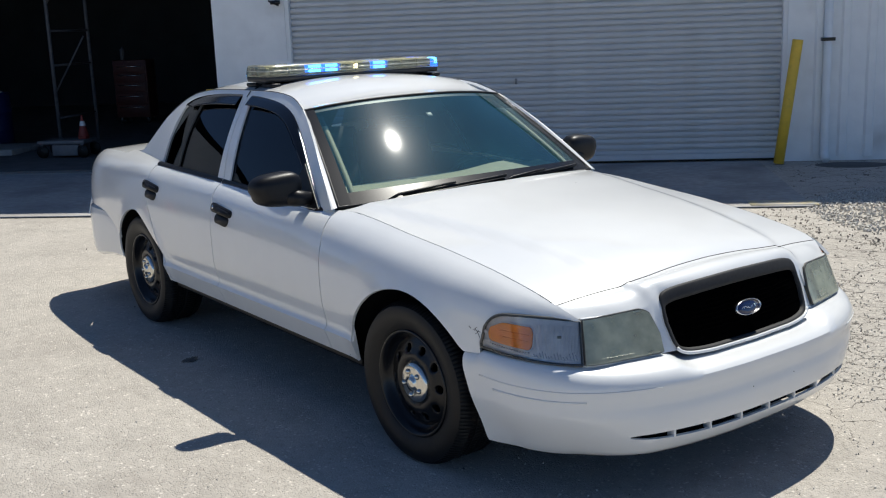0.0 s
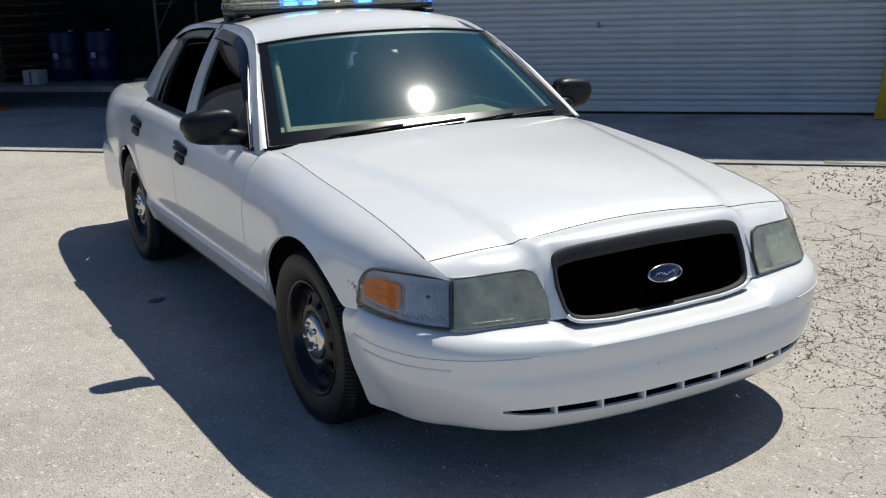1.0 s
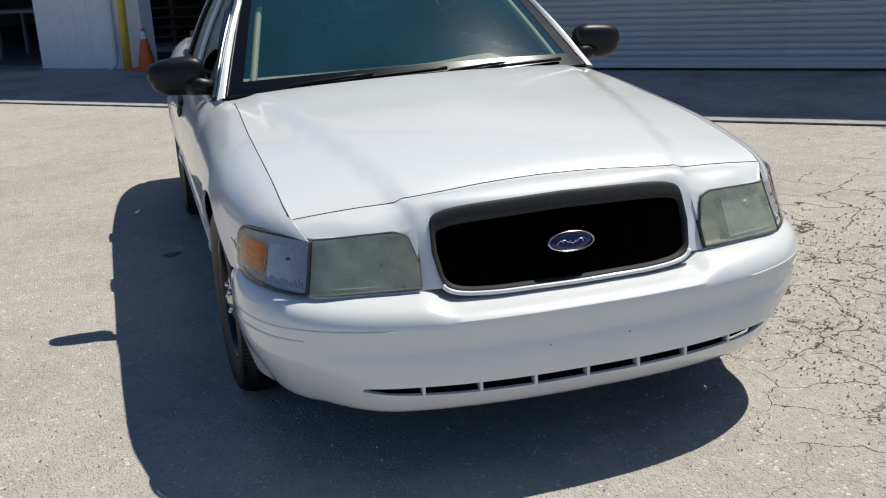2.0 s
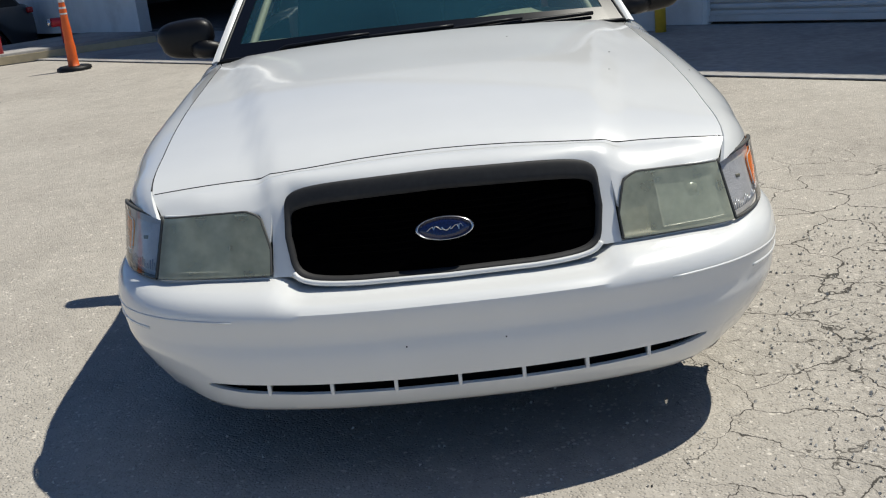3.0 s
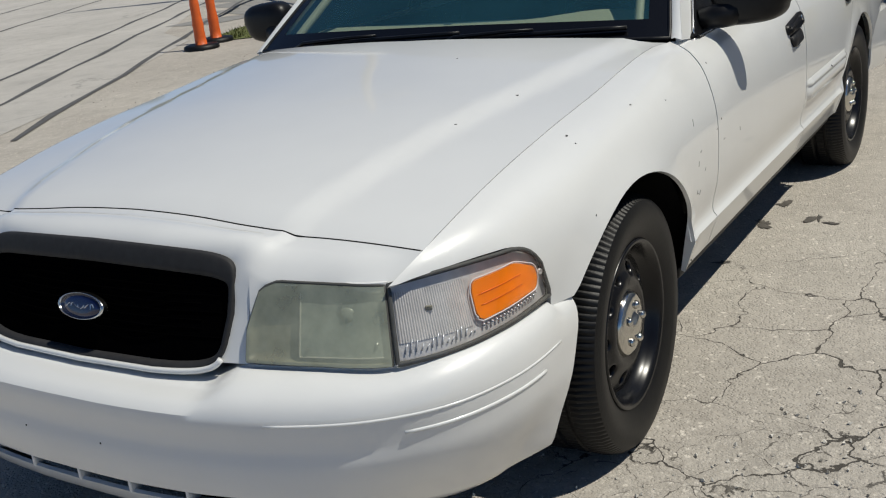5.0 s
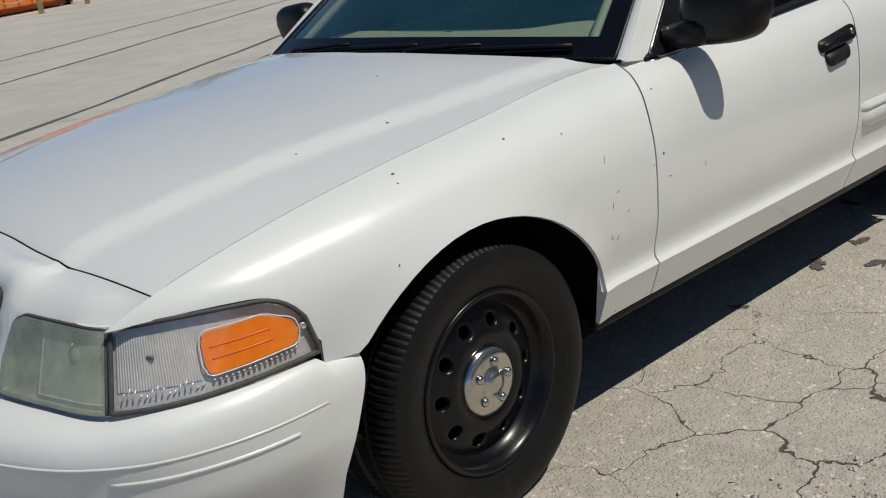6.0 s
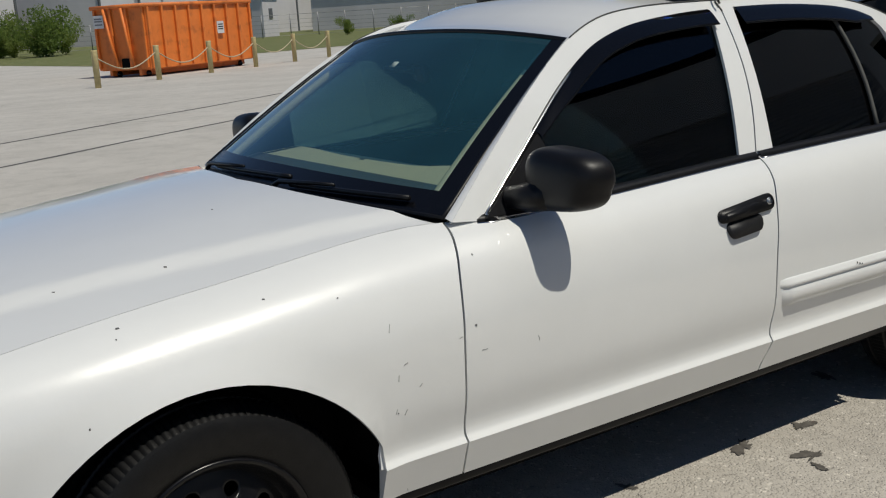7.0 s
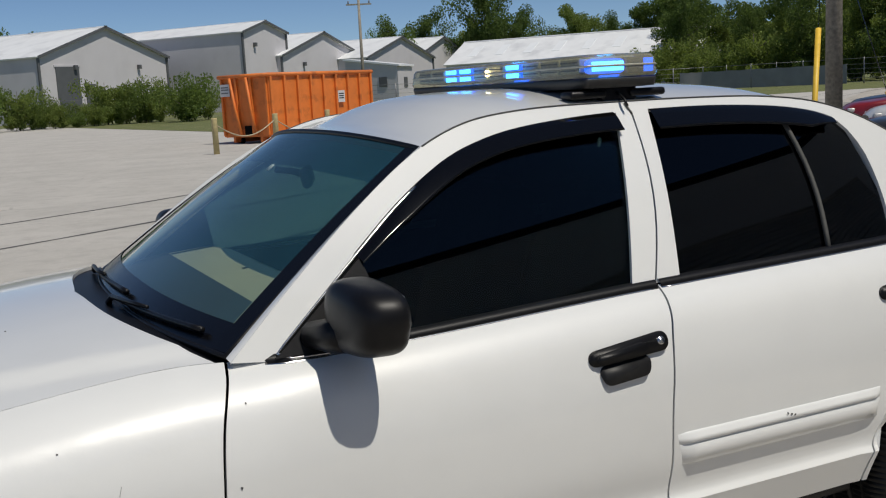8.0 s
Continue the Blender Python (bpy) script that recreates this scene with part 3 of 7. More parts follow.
HOOD_B = catmull([(0.0, -0.50), (0.4, -0.545), (0.7, -0.64), (0.79, -0.69)])


def hood_z(x, y):
    ye = EDGE_Y(x)
    u = min(abs(y) / ye, 1.0)
    ridge = 0.605 - 0.185 * x
    base = EDGE_Z(x) + 0.052 * (1 - u * u)
    return base + 0.014 * smooth(ridge + 0.020, ridge - 0.020, abs(y)) - 0.030 * smooth(0.70, 0.90, x) * (1 - u)


rows = []
for i in range(49):
    u = -1 + 2 * i / 48
    col = []
    for k in range(37):
        v = k / 36
        yy = u * 0.785
        for _ in range(3):
            x = HOOD_F(abs(yy)) + (HOOD_B(abs(yy)) - HOOD_F(abs(yy))) * v
            yy = u * (EDGE_Y(x) - GAP / 2)
        z = hood_z(x, yy)
        z -= 0.004 * smooth(0.010, 0.0, v)
        col.append(Vector((x, yy, z)))
    rows.append(col)
hood = part("hood", sheet(rows, (0, 0, 1)), M_PAINT, car, "white hood with a raised centre", thick=0.012)
# dark sheet below the bonnet's front joint, so the gap reads black
rows = [[Vector((HOOD_F(abs(y)) + d, y, hood_z(HOOD_F(abs(y)), y) - 0.022)) for d in (-0.05, 0.03)] for y in [-0.75 + 1.5 * i / 30 for i in range(31)]]
part("hood_seal", sheet(rows, (0, 0, 1)), M_DARK, car)
# dark tubes laid in the bonnet's joints stand in for the gap's shade
rows = [Vector((HOOD_F(abs(y)) + 0.0022, y, hood_z(HOOD_F(abs(y)), y) - 0.0042)) for y in [-0.775 + 1.55 * i / 62 for i in range(63)]]
part("hood_gasket", tubed(rows, 0.0014, 6), M_DARK, car)
for s in (1, -1):
    xs = [0.70 - 1.30 * i / 40 for i in range(41)]
    part("hood_gasket", tubed([Vector((x, s * (EDGE_Y(x) + 0.0), EDGE_Z(x) - (0.0085 if s == 1 else 0.0022))) for x in xs], 0.0022, 6), M_DARK, car)
# unseen boxes added to keep stray sunlight out of the car's ground shadow
for s in (1, -1):
    part("undertray", boxed(0.64 if s == 1 else -3.80, 0, 0.275 if s == 1 else 0.34, 0.58 if s == 1 else 0.50, 1.02, 0.012), M_DARK, car, shade=False)
    part("splash_flap", boxed(0.415, s * 0.772, 0.345, 0.11, 0.225, 0.012), M_DARK, car, shade=False)
    part("lamp_shelf", boxed(0.50, s * 0.855, 0.54, 0.20, 0.10, 0.012), M_DARK, car, shade=False)
    part("inner_fender", boxed(0.60, s * 0.70, 0.51, 0.33, 0.22, 0.18), M_DARK, car, shade=False)
# another added light block, filling the hollow nose
part("radiator_support", boxed(0.74, 0, 0.50, 0.14, 1.1, 0.36), M_DARK, car, shade=False)
part("engine_bay", boxed(0.05, 0, 0.62, 1.2, 1.15, 0.3), M_DARK, car, shade=False)

hl_lo = lambda t: 0.588 - 0.004 * t
hl_hi = lambda t: 0.700 + 0.045 * min(t / 0.22, 1) ** 0.5 - 0.012 * t - 0.05 * smooth(0.10, 0.0, t)

# white panel from the bonnet's edge down between grille and lamps
rows = []
NY = 240
for i in range(NY + 1):
    y = -0.757 + 1.514 * i / NY
    a, sg = abs(y), (1 if y >= 0 else -1)
    s = nose_s(min(a, 0.80))
    at = a * 0.783 / 0.757
    top = Vector((HOOD_F(at) + 0.0045, at, hood_z(HOOD_F(at), at) - 0.005))
    low = nose(s, 0.735 + 0.035 * smooth(0.50, 0.40, a) - 0.01 * smooth(0.6, 0.78, a), -0.004 - 0.013 * smooth(0.45, 0.39, a))
    col = []
    for k in range(13):
        t = k / 12
        p = top.lerp(low, t)
        b = math.sin(math.pi * t) * smooth(0.0, 0.30, t) * (0.010 + 0.014 * smooth(0.55, 0.35, a)) * smooth(0.76, 0.62, a)
        col.append(Vector((p.x + b * 0.7, sg * p.y, p.z + b)))
    lamp = (s - S_HL) / (S_MK - 0.004 - S_HL)
    zt = min(0.732, hl_hi(lamp) + 0.003) if 0 < lamp < 1 else 0.732
    for z in (zt, min(0.70, zt - 0.001) if lamp <= 0 else zt - 0.001, 0.66, 0.63, 0.605, 0.588, 0.578):
        sunk = 0 < lamp < 1 and 0.58 < z < zt              # behind the lamp's housing
        q = nose(s, min(z, zt - 0.002 if z < zt - 0.001 else z), -0.038 if sunk else -0.010 + 0.005 * (z == zt))
        col.append(Vector((q.x, sg * q.y, q.z)))
    rows.append(col)
part("header_panel", sheet(rows, (1, 0, 0), lambda i, j: j >= 12 and abs(-0.757 + 1.514 * (i + 0.5) / NY) < (0.404 if j < 16 else 0.393 if j == 16 else 0.383)), M_PAINT, car, "white panel round grille and lamps", thick=0.008)

# front bumper
BUMP = polycurve([(1.088, 0.0), (1.084, 0.2), (1.060, 0.42), (1.010, 0.605), (0.932, 0.76), (0.82, 0.874), (0.67, 0.938), (0.52, 0.955), (0.40, 0.953), (0.368, 0.952)])
BUMP_PROF = catmull([(0.215, -0.115), (0.235, -0.065), (0.26, -0.040), (0.30, -0.022), (0.36, -0.007), (0.40, -0.005), (0.412, -0.006), (0.424, -0.010), (0.46, -0.009), (0.495, 0.000), (0.515, -0.003), (0.535, -0.016), (0.553, -0.040), (0.566, -0.080), (0.574, -0.115), (0.578, -0.15)])
BUMP_FRONT = catmull([(0.0, 1.0), (0.4, 0.95), (0.62, 0.62), (0.8, 0.30), (1.0, 0.15)])


def bumper_at(s, z, out=0.0):
    low = smooth(0.47, 0.21, z)
    s *= 1 - (0.058 * smooth(0.57, 0.26, z)) * smooth(0.6, 1.0, s)   # the rear edge slants forwards
    p, q = BUMP(s), BUMP(min(s + 0.01, 1.0)) - BUMP(max(s - 0.01, 0.0))
    n = Vector((q.y, -q.x)).normalized()
    p = p + n * (BUMP_PROF(z) * BUMP_FRONT(s) + out - 0.075 * low ** 1.2 * smooth(0.40, 0.66, s) * (1 - 0.55 * smooth(0.84, 0.97, s)))
    return Vector((p.x, p.y, z))


VENT = 0.675
nb = 56
rows, vents = [], []
for i in range(-nb, nb + 1):
    s = abs(i) / nb
    sg = 1 if i >= 0 else -1
    y = BUMP(s).y
    drop = 0.007 * (1 - min(y / 0.9, 1) ** 2)                 # the lower edge hangs lower in the middle
    vh = 0.0155 * math.sqrt(max(0.0, 1 - (y / VENT) ** 5)) + 0.0005
    vz = 0.303 + 0.012 * (y / VENT) ** 2 if y < VENT else 0.315
    zs = [0.218 - drop, 0.235 - drop, 0.255 - drop, vz - vh - 0.006, vz - vh, vz + vh, vz + vh + 0.006, 0.36, 0.39, 0.412, 0.424, 0.44, 0.47, 0.495, 0.515, 0.535, 0.55, 0.562, 0.572, 0.577]
    col = []
    for z in zs:
        zz = z + (drop if z < 0.3 else 0)
        p = bumper_at(s, min(max(zz, 0.215), 0.578))
        lift = 0.010 * smooth(0.78, 0.90, y) * smooth(0.435, 0.475, p.x)
        z += lift * smooth(0.45, 0.577, z)
        z -= 0.012 * smooth(0.47, 0.44, p.x) * smooth(0.45, 0.577, z)
        z -= 0.028 * smooth(0.475, 0.385, y) * smooth(0.51, 0.577, z)     # a scoop below the grille
        col.append(Vector((p.x, sg * p.y, z)))
    q = bumper_at(s, 0.578, -0.05 * (1 - s))
    col.append(Vector((q.x, sg * q.y, col[-1].z + 0.001)))
    rows.append(col)
    vents.append(y)
open_cells = lambda i, j: j == 4 and max(vents[i], vents[i + 1]) < VENT
bumper = part("front_bumper", sheet(rows, (1, 0, 0), open_cells), M_PAINT, car, "white plastic bumper with a slotted lower vent", thick=0.01)
rows = [[Vector((p.x - 0.035, p.y, p.z)) for p in (r[3], r[4], r[5], r[6], r[7])] for r, y in zip(rows, vents) if y < VENT + 0.03]
part("vent_backing", sheet(rows, (1, 0, 0)), M_DARK, bumper)
for k in range(7):
    y = -0.492 + 0.164 * k
    lo, hi = 0.0, 0.7
    for _ in range(20):
        mid = (lo + hi) / 2
        lo, hi = (mid, hi) if BUMP(mid).y < abs(y) else (lo, mid)
    z = 0.301 + 0.012 * (y / VENT) ** 2
    p = bumper_at(lo, 0.31)
    part("vent_fin", boxed(p.x - 0.022, y, z, 0.036, 0.010, 0.038, bevel=0.003), M_PAINT, bumper)
for s in (1, -1):
    for z, a, b, r in ((0.50, 0.40, 0.93, 0.0036), (0.463, 0.60, 0.88, 0.005)):
        pts = [bumper_at(a + (b - a) * k / 24, z, -0.0015) for k in range(25)]
        part("bumper_crease", tubed([Vector((p.x, s * p.y, p.z)) for p in pts], r), M_PAINT, bumper)
    part("plug_hole", boxed(bumper_at(0.09, 0.411).x - 0.003, s * 0.125, 0.411, 0.008, 0.0036, 0.0036), M_DARK, bumper, shade=False)

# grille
# near black without gloss: the shade deep in the grille is in this colour
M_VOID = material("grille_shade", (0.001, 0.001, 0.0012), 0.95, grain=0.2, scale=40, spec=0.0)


def grille_outline(inset, n=64):
    """Rounded oblong in (y, z), wider at the top."""
    pts = []
    for k in range(n):
        a = 2 * math.pi * k / n
        c, s = math.cos(a), math.sin(a)
        e = 0.20 if s > 0 else 0.25
        y = math.copysign(abs(c) ** e, c) * (0.414 - inset * 0.42)
        z = math.copysign(abs(s) ** e, s) * ((0.116 if s > 0 else 0.108) - inset * (1.35 if s > 0 else 0.24))
        y *= 1.0 - 0.06 * smooth(0.02, -0.12, z)
        zc = 0.674 + (0.019 if z > 0 else -0.004) * (1 - (y / 0.42) ** 2)
        pts.append((y, zc + z))
    return pts


def on_nose(y, z, out):
    p = nose(nose_s(abs(y)), z, out)
    return Vector((p.x, math.copysign(p.y, y) if abs(y) > 1e-4 else 0.0, p.z))


rings = []
for inset, out in ((0.0, -0.012), (0.0, -0.002), (0.002, 0.0), (0.006, 0.001), (0.012, 0.001), (0.024, -0.001), (0.033, -0.004), (0.036, -0.009), (0.036, -0.016)):
    rings.append([on_nose(y, z, out) for y, z in grille_outline(inset)])
M_SATIN = material("satin_black_plastic", (0.024, 0.024, 0.025), 0.68, grain=0.2, scale=60, spec=0.35)
grille = part("grille", sheet(rings, (1, 0, 0), close=True), M_SATIN, car, "black plastic grille with a fine mesh")
inner = grille_outline(0.036)
rows = []
for k in range(33):
    a = math.pi * k / 32
    i = k
    p, q = inner[k % 64], inner[(64 - k) % 64]
    rows.append([on_nose(p[0], p[1] + (q[1] - p[1]) * t / 8, -0.015) for t in range(9)])
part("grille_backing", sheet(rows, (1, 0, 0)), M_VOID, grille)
bm = bmesh.new()
for k in range(3, 11):
    z = 0.575 + 0.0165 * k
    half = max((y for y, zz in inner if abs(zz - z) < 0.012), default=0.33)
    pts = [on_nose(-half + 2 * half * i / 20, z, -0.0135) for i in range(21)]
    tube(bm, pts, 0.0014, 5)
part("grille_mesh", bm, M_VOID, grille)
pts = [on_nose(y, z, 0.0) for y, z in grille_outline(-0.004)]
low = [p for p in pts if p.z < 0.60]
low.sort(key=lambda p: p.y)
part("grille_lip", tubed([p + Vector((0.004, 0, -0.004)) for p in low], 0.007), M_PAINT, grille)
M_BLUE = material("blue_enamel", (0.004, 0.010, 0.055), 0.25, grain=0.1, scale=60, coat=0.6)
emblem = part("emblem", revolve([(0.0, 0.004), (0.5, 0.004), (0.86, 0.002), (0.90, -0.002)], 40), M_BLUE, grille, "blue oval badge with a bright rim")
EM = Matrix.Translation((0.955, 0, 0.671)) @ Euler((0, radians(-21), 0)).to_matrix().to_4x4() @ Euler((0, 0, radians(-90))).to_matrix().to_4x4() @ Matrix.Diagonal((0.078, 1, 0.0325, 1))
emblem.matrix_basis = EM
ring = part("emblem_rim", revolve([(0.85, -0.001), (0.87, 0.0045), (0.93, 0.005), (0.98, 0.0), (0.98, -0.01)], 40), M_CHROME_TRIM, grille)
ring.matrix_basis = EM
bm = tubed([(-0.60 + 1.16 * k / 48 + 0.05 * math.sin(k * 0.55), 0.0042, (0.22 if k < 10 else 0.13) * math.sin(k * 0.75) + 0.05 * math.sin(k * 0.21)) for k in range(49)], 0.022, 5)
for v in bm.verts:
    v.co.y = 0.0042 + (v.co.y - 0.0042) * 0.04
sh = part("emblem_script", bm, M_CHROME_TRIM, grille, shade=False)
sh.matrix_basis = EM

# lamps
M_LENS = glass("hazed_headlamp_lens", (0.92, 0.93, 0.82), 0.10, 0.52, body=(0.50, 0.53, 0.41), cloudy=0.10, cloud_scale=16)
M_CLEAR = glass("clear_marker_lens", (0.93, 0.94, 0.96), 0.03, 0.97)
M_HEADREF = material("headlight_reflector", (0.36, 0.40, 0.38), 0.28, metal=0.35, grain=0.18, scale=22)
M_REFLECTOR = material("lamp_reflector", (0.66, 0.64, 0.62), 0.34, metal=0.25, grain=0.15, scale=30, bump=0.002, bump_scale=120)
M_FACET = material("lens_facets", (0.60, 0.63, 0.68), 0.2, metal=0.3, grain=0.1, scale=90)
M_PRISM = material("prism_facets", (0.78, 0.79, 0.82), 0.2, grain=0.1, scale=90)
M_AMBERDK = material("amber_ridge_lens", (0.80, 0.18, 0.004), 0.3, grain=0.12, scale=60, coat=0.4)
M_SEAL = material("grey_rubber_seal", (0.07, 0.07, 0.065), 0.7, grain=0.2, scale=60)
M_LAMPBACK = material("lamp_housing_grey", (0.24, 0.23, 0.17), 0.5, grain=0.2, scale=16, dirt=(0.14, 0.13, 0.10), dirt_scale=14, dirt_from=0.45, dirt_to=0.6)
M_AMBER = material("amber_lens", (0.92, 0.25, 0.006), 0.25, grain=0.12, scale=60, coat=0.5, bump=0.001, bump_scale=70)


def band(s0, s1, zlo, zhi, out, n=24, m=10, left=True):
    rows = []
    for i in range(n + 1):
        t = i / n
        s = s0 + (s1 - s0) * t
        rows.append([nose(s, zlo(t) + (zhi(t) - zlo(t)) * k / m, out) for k in range(m + 1)])
    return rows if left else mirrored(rows)


def rim_of(rows):
    return rows[0] + [r[-1] for r in rows[1:-1]] + rows[-1][::-1] + [r[0] for r in rows[1:-1]][::-1]


for sg in (1, -1):
    left = sg == 1
    outv = (1, 0.4 * sg, 0)
    back, front = (band(S_HL, S_MK - 0.004, hl_lo, hl_hi, o, left=left) for o in (-0.026, 0.002))
    shell = [[f[0]] + b + [f[-1]] for f, b in zip(front, back)]
    shell = [[f[0]] + f + [f[-1]] for f in front[:1]] + shell + [[f[0]] + f + [f[-1]] for f in front[-1:]]
    h = part("headlight", sheet(shell, outv), M_LAMPBACK, car, "hazed yellowed headlight")
    part("lens", sheet(band(S_HL, S_MK - 0.004, hl_lo, hl_hi, 0.006, left=left), outv), M_LENS, h, "cloudy plastic lens").visible_shadow = False
    rows = band(S_HL + 0.37 * (S_MK - S_HL), S_HL + 0.96 * (S_MK - S_HL), lambda t: 0.596, lambda t: 0.727, -0.010, left=left)
    part("reflector", sheet(rows, outv), M_HEADREF, h)
    edge = rim_of(rows)
    part("reflector_rim", tubed(edge + [edge[0]], 0.0016, 6, cap=False), M_REFLECTOR, h)
    for tt, zz in ((0.43, 0.612), (0.66, 0.698), (0.90, 0.622)):
        c = nose(S_HL + tt * (S_MK - S_HL), zz, -0.007)
        part("aiming_stud", revolve([(0.0, 0.004), (0.0025, 0.003), (0.0035, 0.0), (0.0035, -0.006)], 10), M_CHROME_TRIM, h).matrix_basis = Matrix.Translation((c.x, sg * c.y, c.z)) @ Euler((0, 0, radians(-70 if left else -110))).to_matrix().to_4x4()
    c = nose(S_HL + 0.70 * (S_MK - S_HL), 0.668, -0.013)
    bulb = part("bulb_shield", revolve([(0.0, 0.006), (0.012, 0.005), (0.016, 0.0), (0.022, -0.002), (0.024, -0.01)], 24), M_HEADREF, h)
    bulb.matrix_basis = Matrix.Translation((c.x, sg * c.y, c.z)) @ Euler((0, 0, radians(-70 if left else -110))).to_matrix().to_4x4()
    edge = rim_of(band(S_HL, S_MK - 0.004, hl_lo, hl_hi, 0.0, left=left))
    part("seal", tubed(edge + [edge[0]], 0.004, 6, cap=False), M_SEAL, h)
    k = part("corner_lamp", sheet(band(S_MK + 0.004, 0.985, mk_lo, mk_hi, -0.010, left=left), outv), M_REFLECTOR, car, "clear corner lamp with an amber reflector")
    part("lens", sheet(band(S_MK + 0.004, 0.985, mk_lo, mk_hi, 0.006, left=left), outv), M_CLEAR, k, "clear lens").visible_shadow = False
    bow = lambda t: 0.45 + 0.55 * math.sqrt(max(0.0, 1 - (1 - min(1.0, min(t, 1 - t) / 0.10)) ** 2))
    lo2 = lambda t: 0.662 + 0.010 * t - 0.038 * bow(t)
    hi2 = lambda t: 0.665 + 0.006 * t + 0.040 * bow(t) - 0.026 * smooth(0.60, 1.0, t)
    d = 0.985 - S_MK
    amber = part("amber_reflector", sheet(band(S_MK + 0.44 * d, S_MK + 0.91 * d, lo2, hi2, -0.001, 40, left=left), outv), M_AMBER, k, "orange reflector", thick=0.008)
    for r in range(2):
        f = 0.36 + 0.28 * r
        pts = [nose(S_MK + (0.475 + 0.30 * j / 12) * d, lo2(0.07 + 0.62 * j / 12) + (hi2(0.07 + 0.62 * j / 12) - lo2(0.07 + 0.62 * j / 12)) * f, -0.0006) for j in range(13)]
        part("amber_ridge", tubed([Vector((p.x, sg * p.y, p.z)) for p in pts], 0.0011, 6), M_AMBERDK, amber)
    c = nose(S_MK + 0.945 * d, 0.662, -0.002)
    part("lens_screw", revolve([(0.0, 0.002), (0.003, 0.001), (0.0045, 0.003), (0.007, 0.002), (0.008, -0.002)], 16), M_REFLECTOR, k).matrix_basis = Matrix.Translation((c.x, sg * c.y, c.z)) @ Euler((0, 0, radians(-15 if left else -165))).to_matrix().to_4x4()
    edge = rim_of(band(S_MK + 0.43 * d, S_MK + 0.92 * d, lambda t: lo2(t) - 0.003, lambda t: hi2(t) + 0.003, -0.002, 40, left=left))
    part("amber_frame", tubed(edge + [edge[0]], 0.0015, 6, cap=False), M_PRISM, k, "pale frame round the orange reflector")
    # fine upright flutes of the clear part, a facet row at its foot and beads below the amber
    rows = []
    for i in range(61):
        sv = S_MK + (0.03 + 0.385 * i / 60) * d
        rows.append([nose(sv, 0.618 + 0.096 * m / 4, -0.0088 + (0.0011 if i % 2 else 0.0)) for m in range(5)])
    part("lens_flutes", sheet(rows if left else mirrored(rows), outv), M_REFLECTOR, k, shade=False)
    c = nose(S_MK + 0.20 * d, 0.676, -0.006)
    part("bulb_slot", boxed(0, 0, 0, 0.014, 0.006, 0.009, bevel=0.001), M_LAMPBACK, k).matrix_basis = Matrix.Translation((c.x, sg * c.y, c.z)) @ Euler((0, 0, radians(-62 * sg))).to_matrix().to_4x4()
    bm = bmesh.new()
    for i in range(15):
        sv = S_MK + (0.05 + 0.0255 * i) * d
        a, b = nose(sv, 0.598 + 0.006 * i / 15, -0.007), nose(sv + 0.016 * d, 0.617 + 0.008 * math.sin(i * 1.3), -0.0065)
        tube(bm, [Vector((p.x, sg * p.y, p.z)) for p in (a, a.lerp(b, 0.5) + Vector((0.001, 0, 0)), b)], 0.0015, 5)
    for i in range(17):
        p = nose(S_MK + (0.44 + 0.028 * i) * d, lo2((0.028 * i) / 0.47) - 0.0125, -0.004)
        bmesh.ops.create_icosphere(bm, subdivisions=1, radius=0.0036, matrix=Matrix.Translation((p.x, sg * p.y, p.z)))
    part("lens_prisms", bm, M_FACET, k, "glittering prism facets")
    edge = rim_of(band(S_MK + 0.004, 0.985, mk_lo, mk_hi, 0.0, left=left))
    part("seal", tubed(edge + [edge[0]], 0.0055, 6, cap=False), M_SEAL, k)

# greenhouse: the leaning flank above the belt
def gh(x, z, out=0.0, s=1):
    zb = EDGE_Z(min(max(x, -3.4), -0.72))
    t = (z - zb) / (1.455 - zb)
    y = 0.848 - 0.25 * t + 0.018 * math.sin(math.pi * min(max(t, 0), 1)) + out
    y -= 0.10 * smooth(-2.5, -3.5, x)
    return Vector((x, s * y, z))


def strip(ca, cb, n=40, m=4, out=0.0):
    """Between two outlines (x, z) on the leaning flank."""
    rows = []
    for i in range(n + 1):
        a, b = ca(i / n), cb(i / n)
        rows.append([gh(*(a.lerp(b, k / m)), out) for k in range(m + 1)])
    return rows


ROOF_SIDE = polycurve([(-0.715, 0.966), (-0.88, 1.105), (-1.08, 1.258), (-1.285, 1.383), (-1.43, 1.436), (-1.57, 1.456), (-1.85, 1.464), (-2.2, 1.462), (-2.45, 1.452), (-2.65, 1.425), (-2.81, 1.372), (-2.97, 1.285), (-3.10, 1.175), (-3.22, 1.075), (-3.36, 1.015)])
WIN_SIDE = polycurve([(-0.80, 0.956), (-0.93, 1.062), (-1.06, 1.165), (-1.177, 1.252), (-1.28, 1.315), (-1.366, 1.357), (-1.46, 1.387), (-1.55, 1.406), (-1.733, 1.425), (-1.90, 1.433), (-2.12, 1.435), (-2.43, 1.422), (-2.56, 1.406), (-2.64, 1.388), (-2.70, 1.362), (-2.735, 1.318), (-2.757, 1.23), (-2.755, 1.13), (-2.738, 1.02)])
both("roof_rail", strip(WIN_SIDE, ROOF_SIDE, 60, 5), M_PAINT, "white windscreen pillar, roof rail and rear pillar", thick=0.02)


def win_z(x):
    """Top of the window opening at x."""
    best = None
    for k in range(145):
        p = WIN_SIDE(k / 180)
        if best is None or abs(p.x - x) < abs(best.x - x):
            best = p
    return best.y


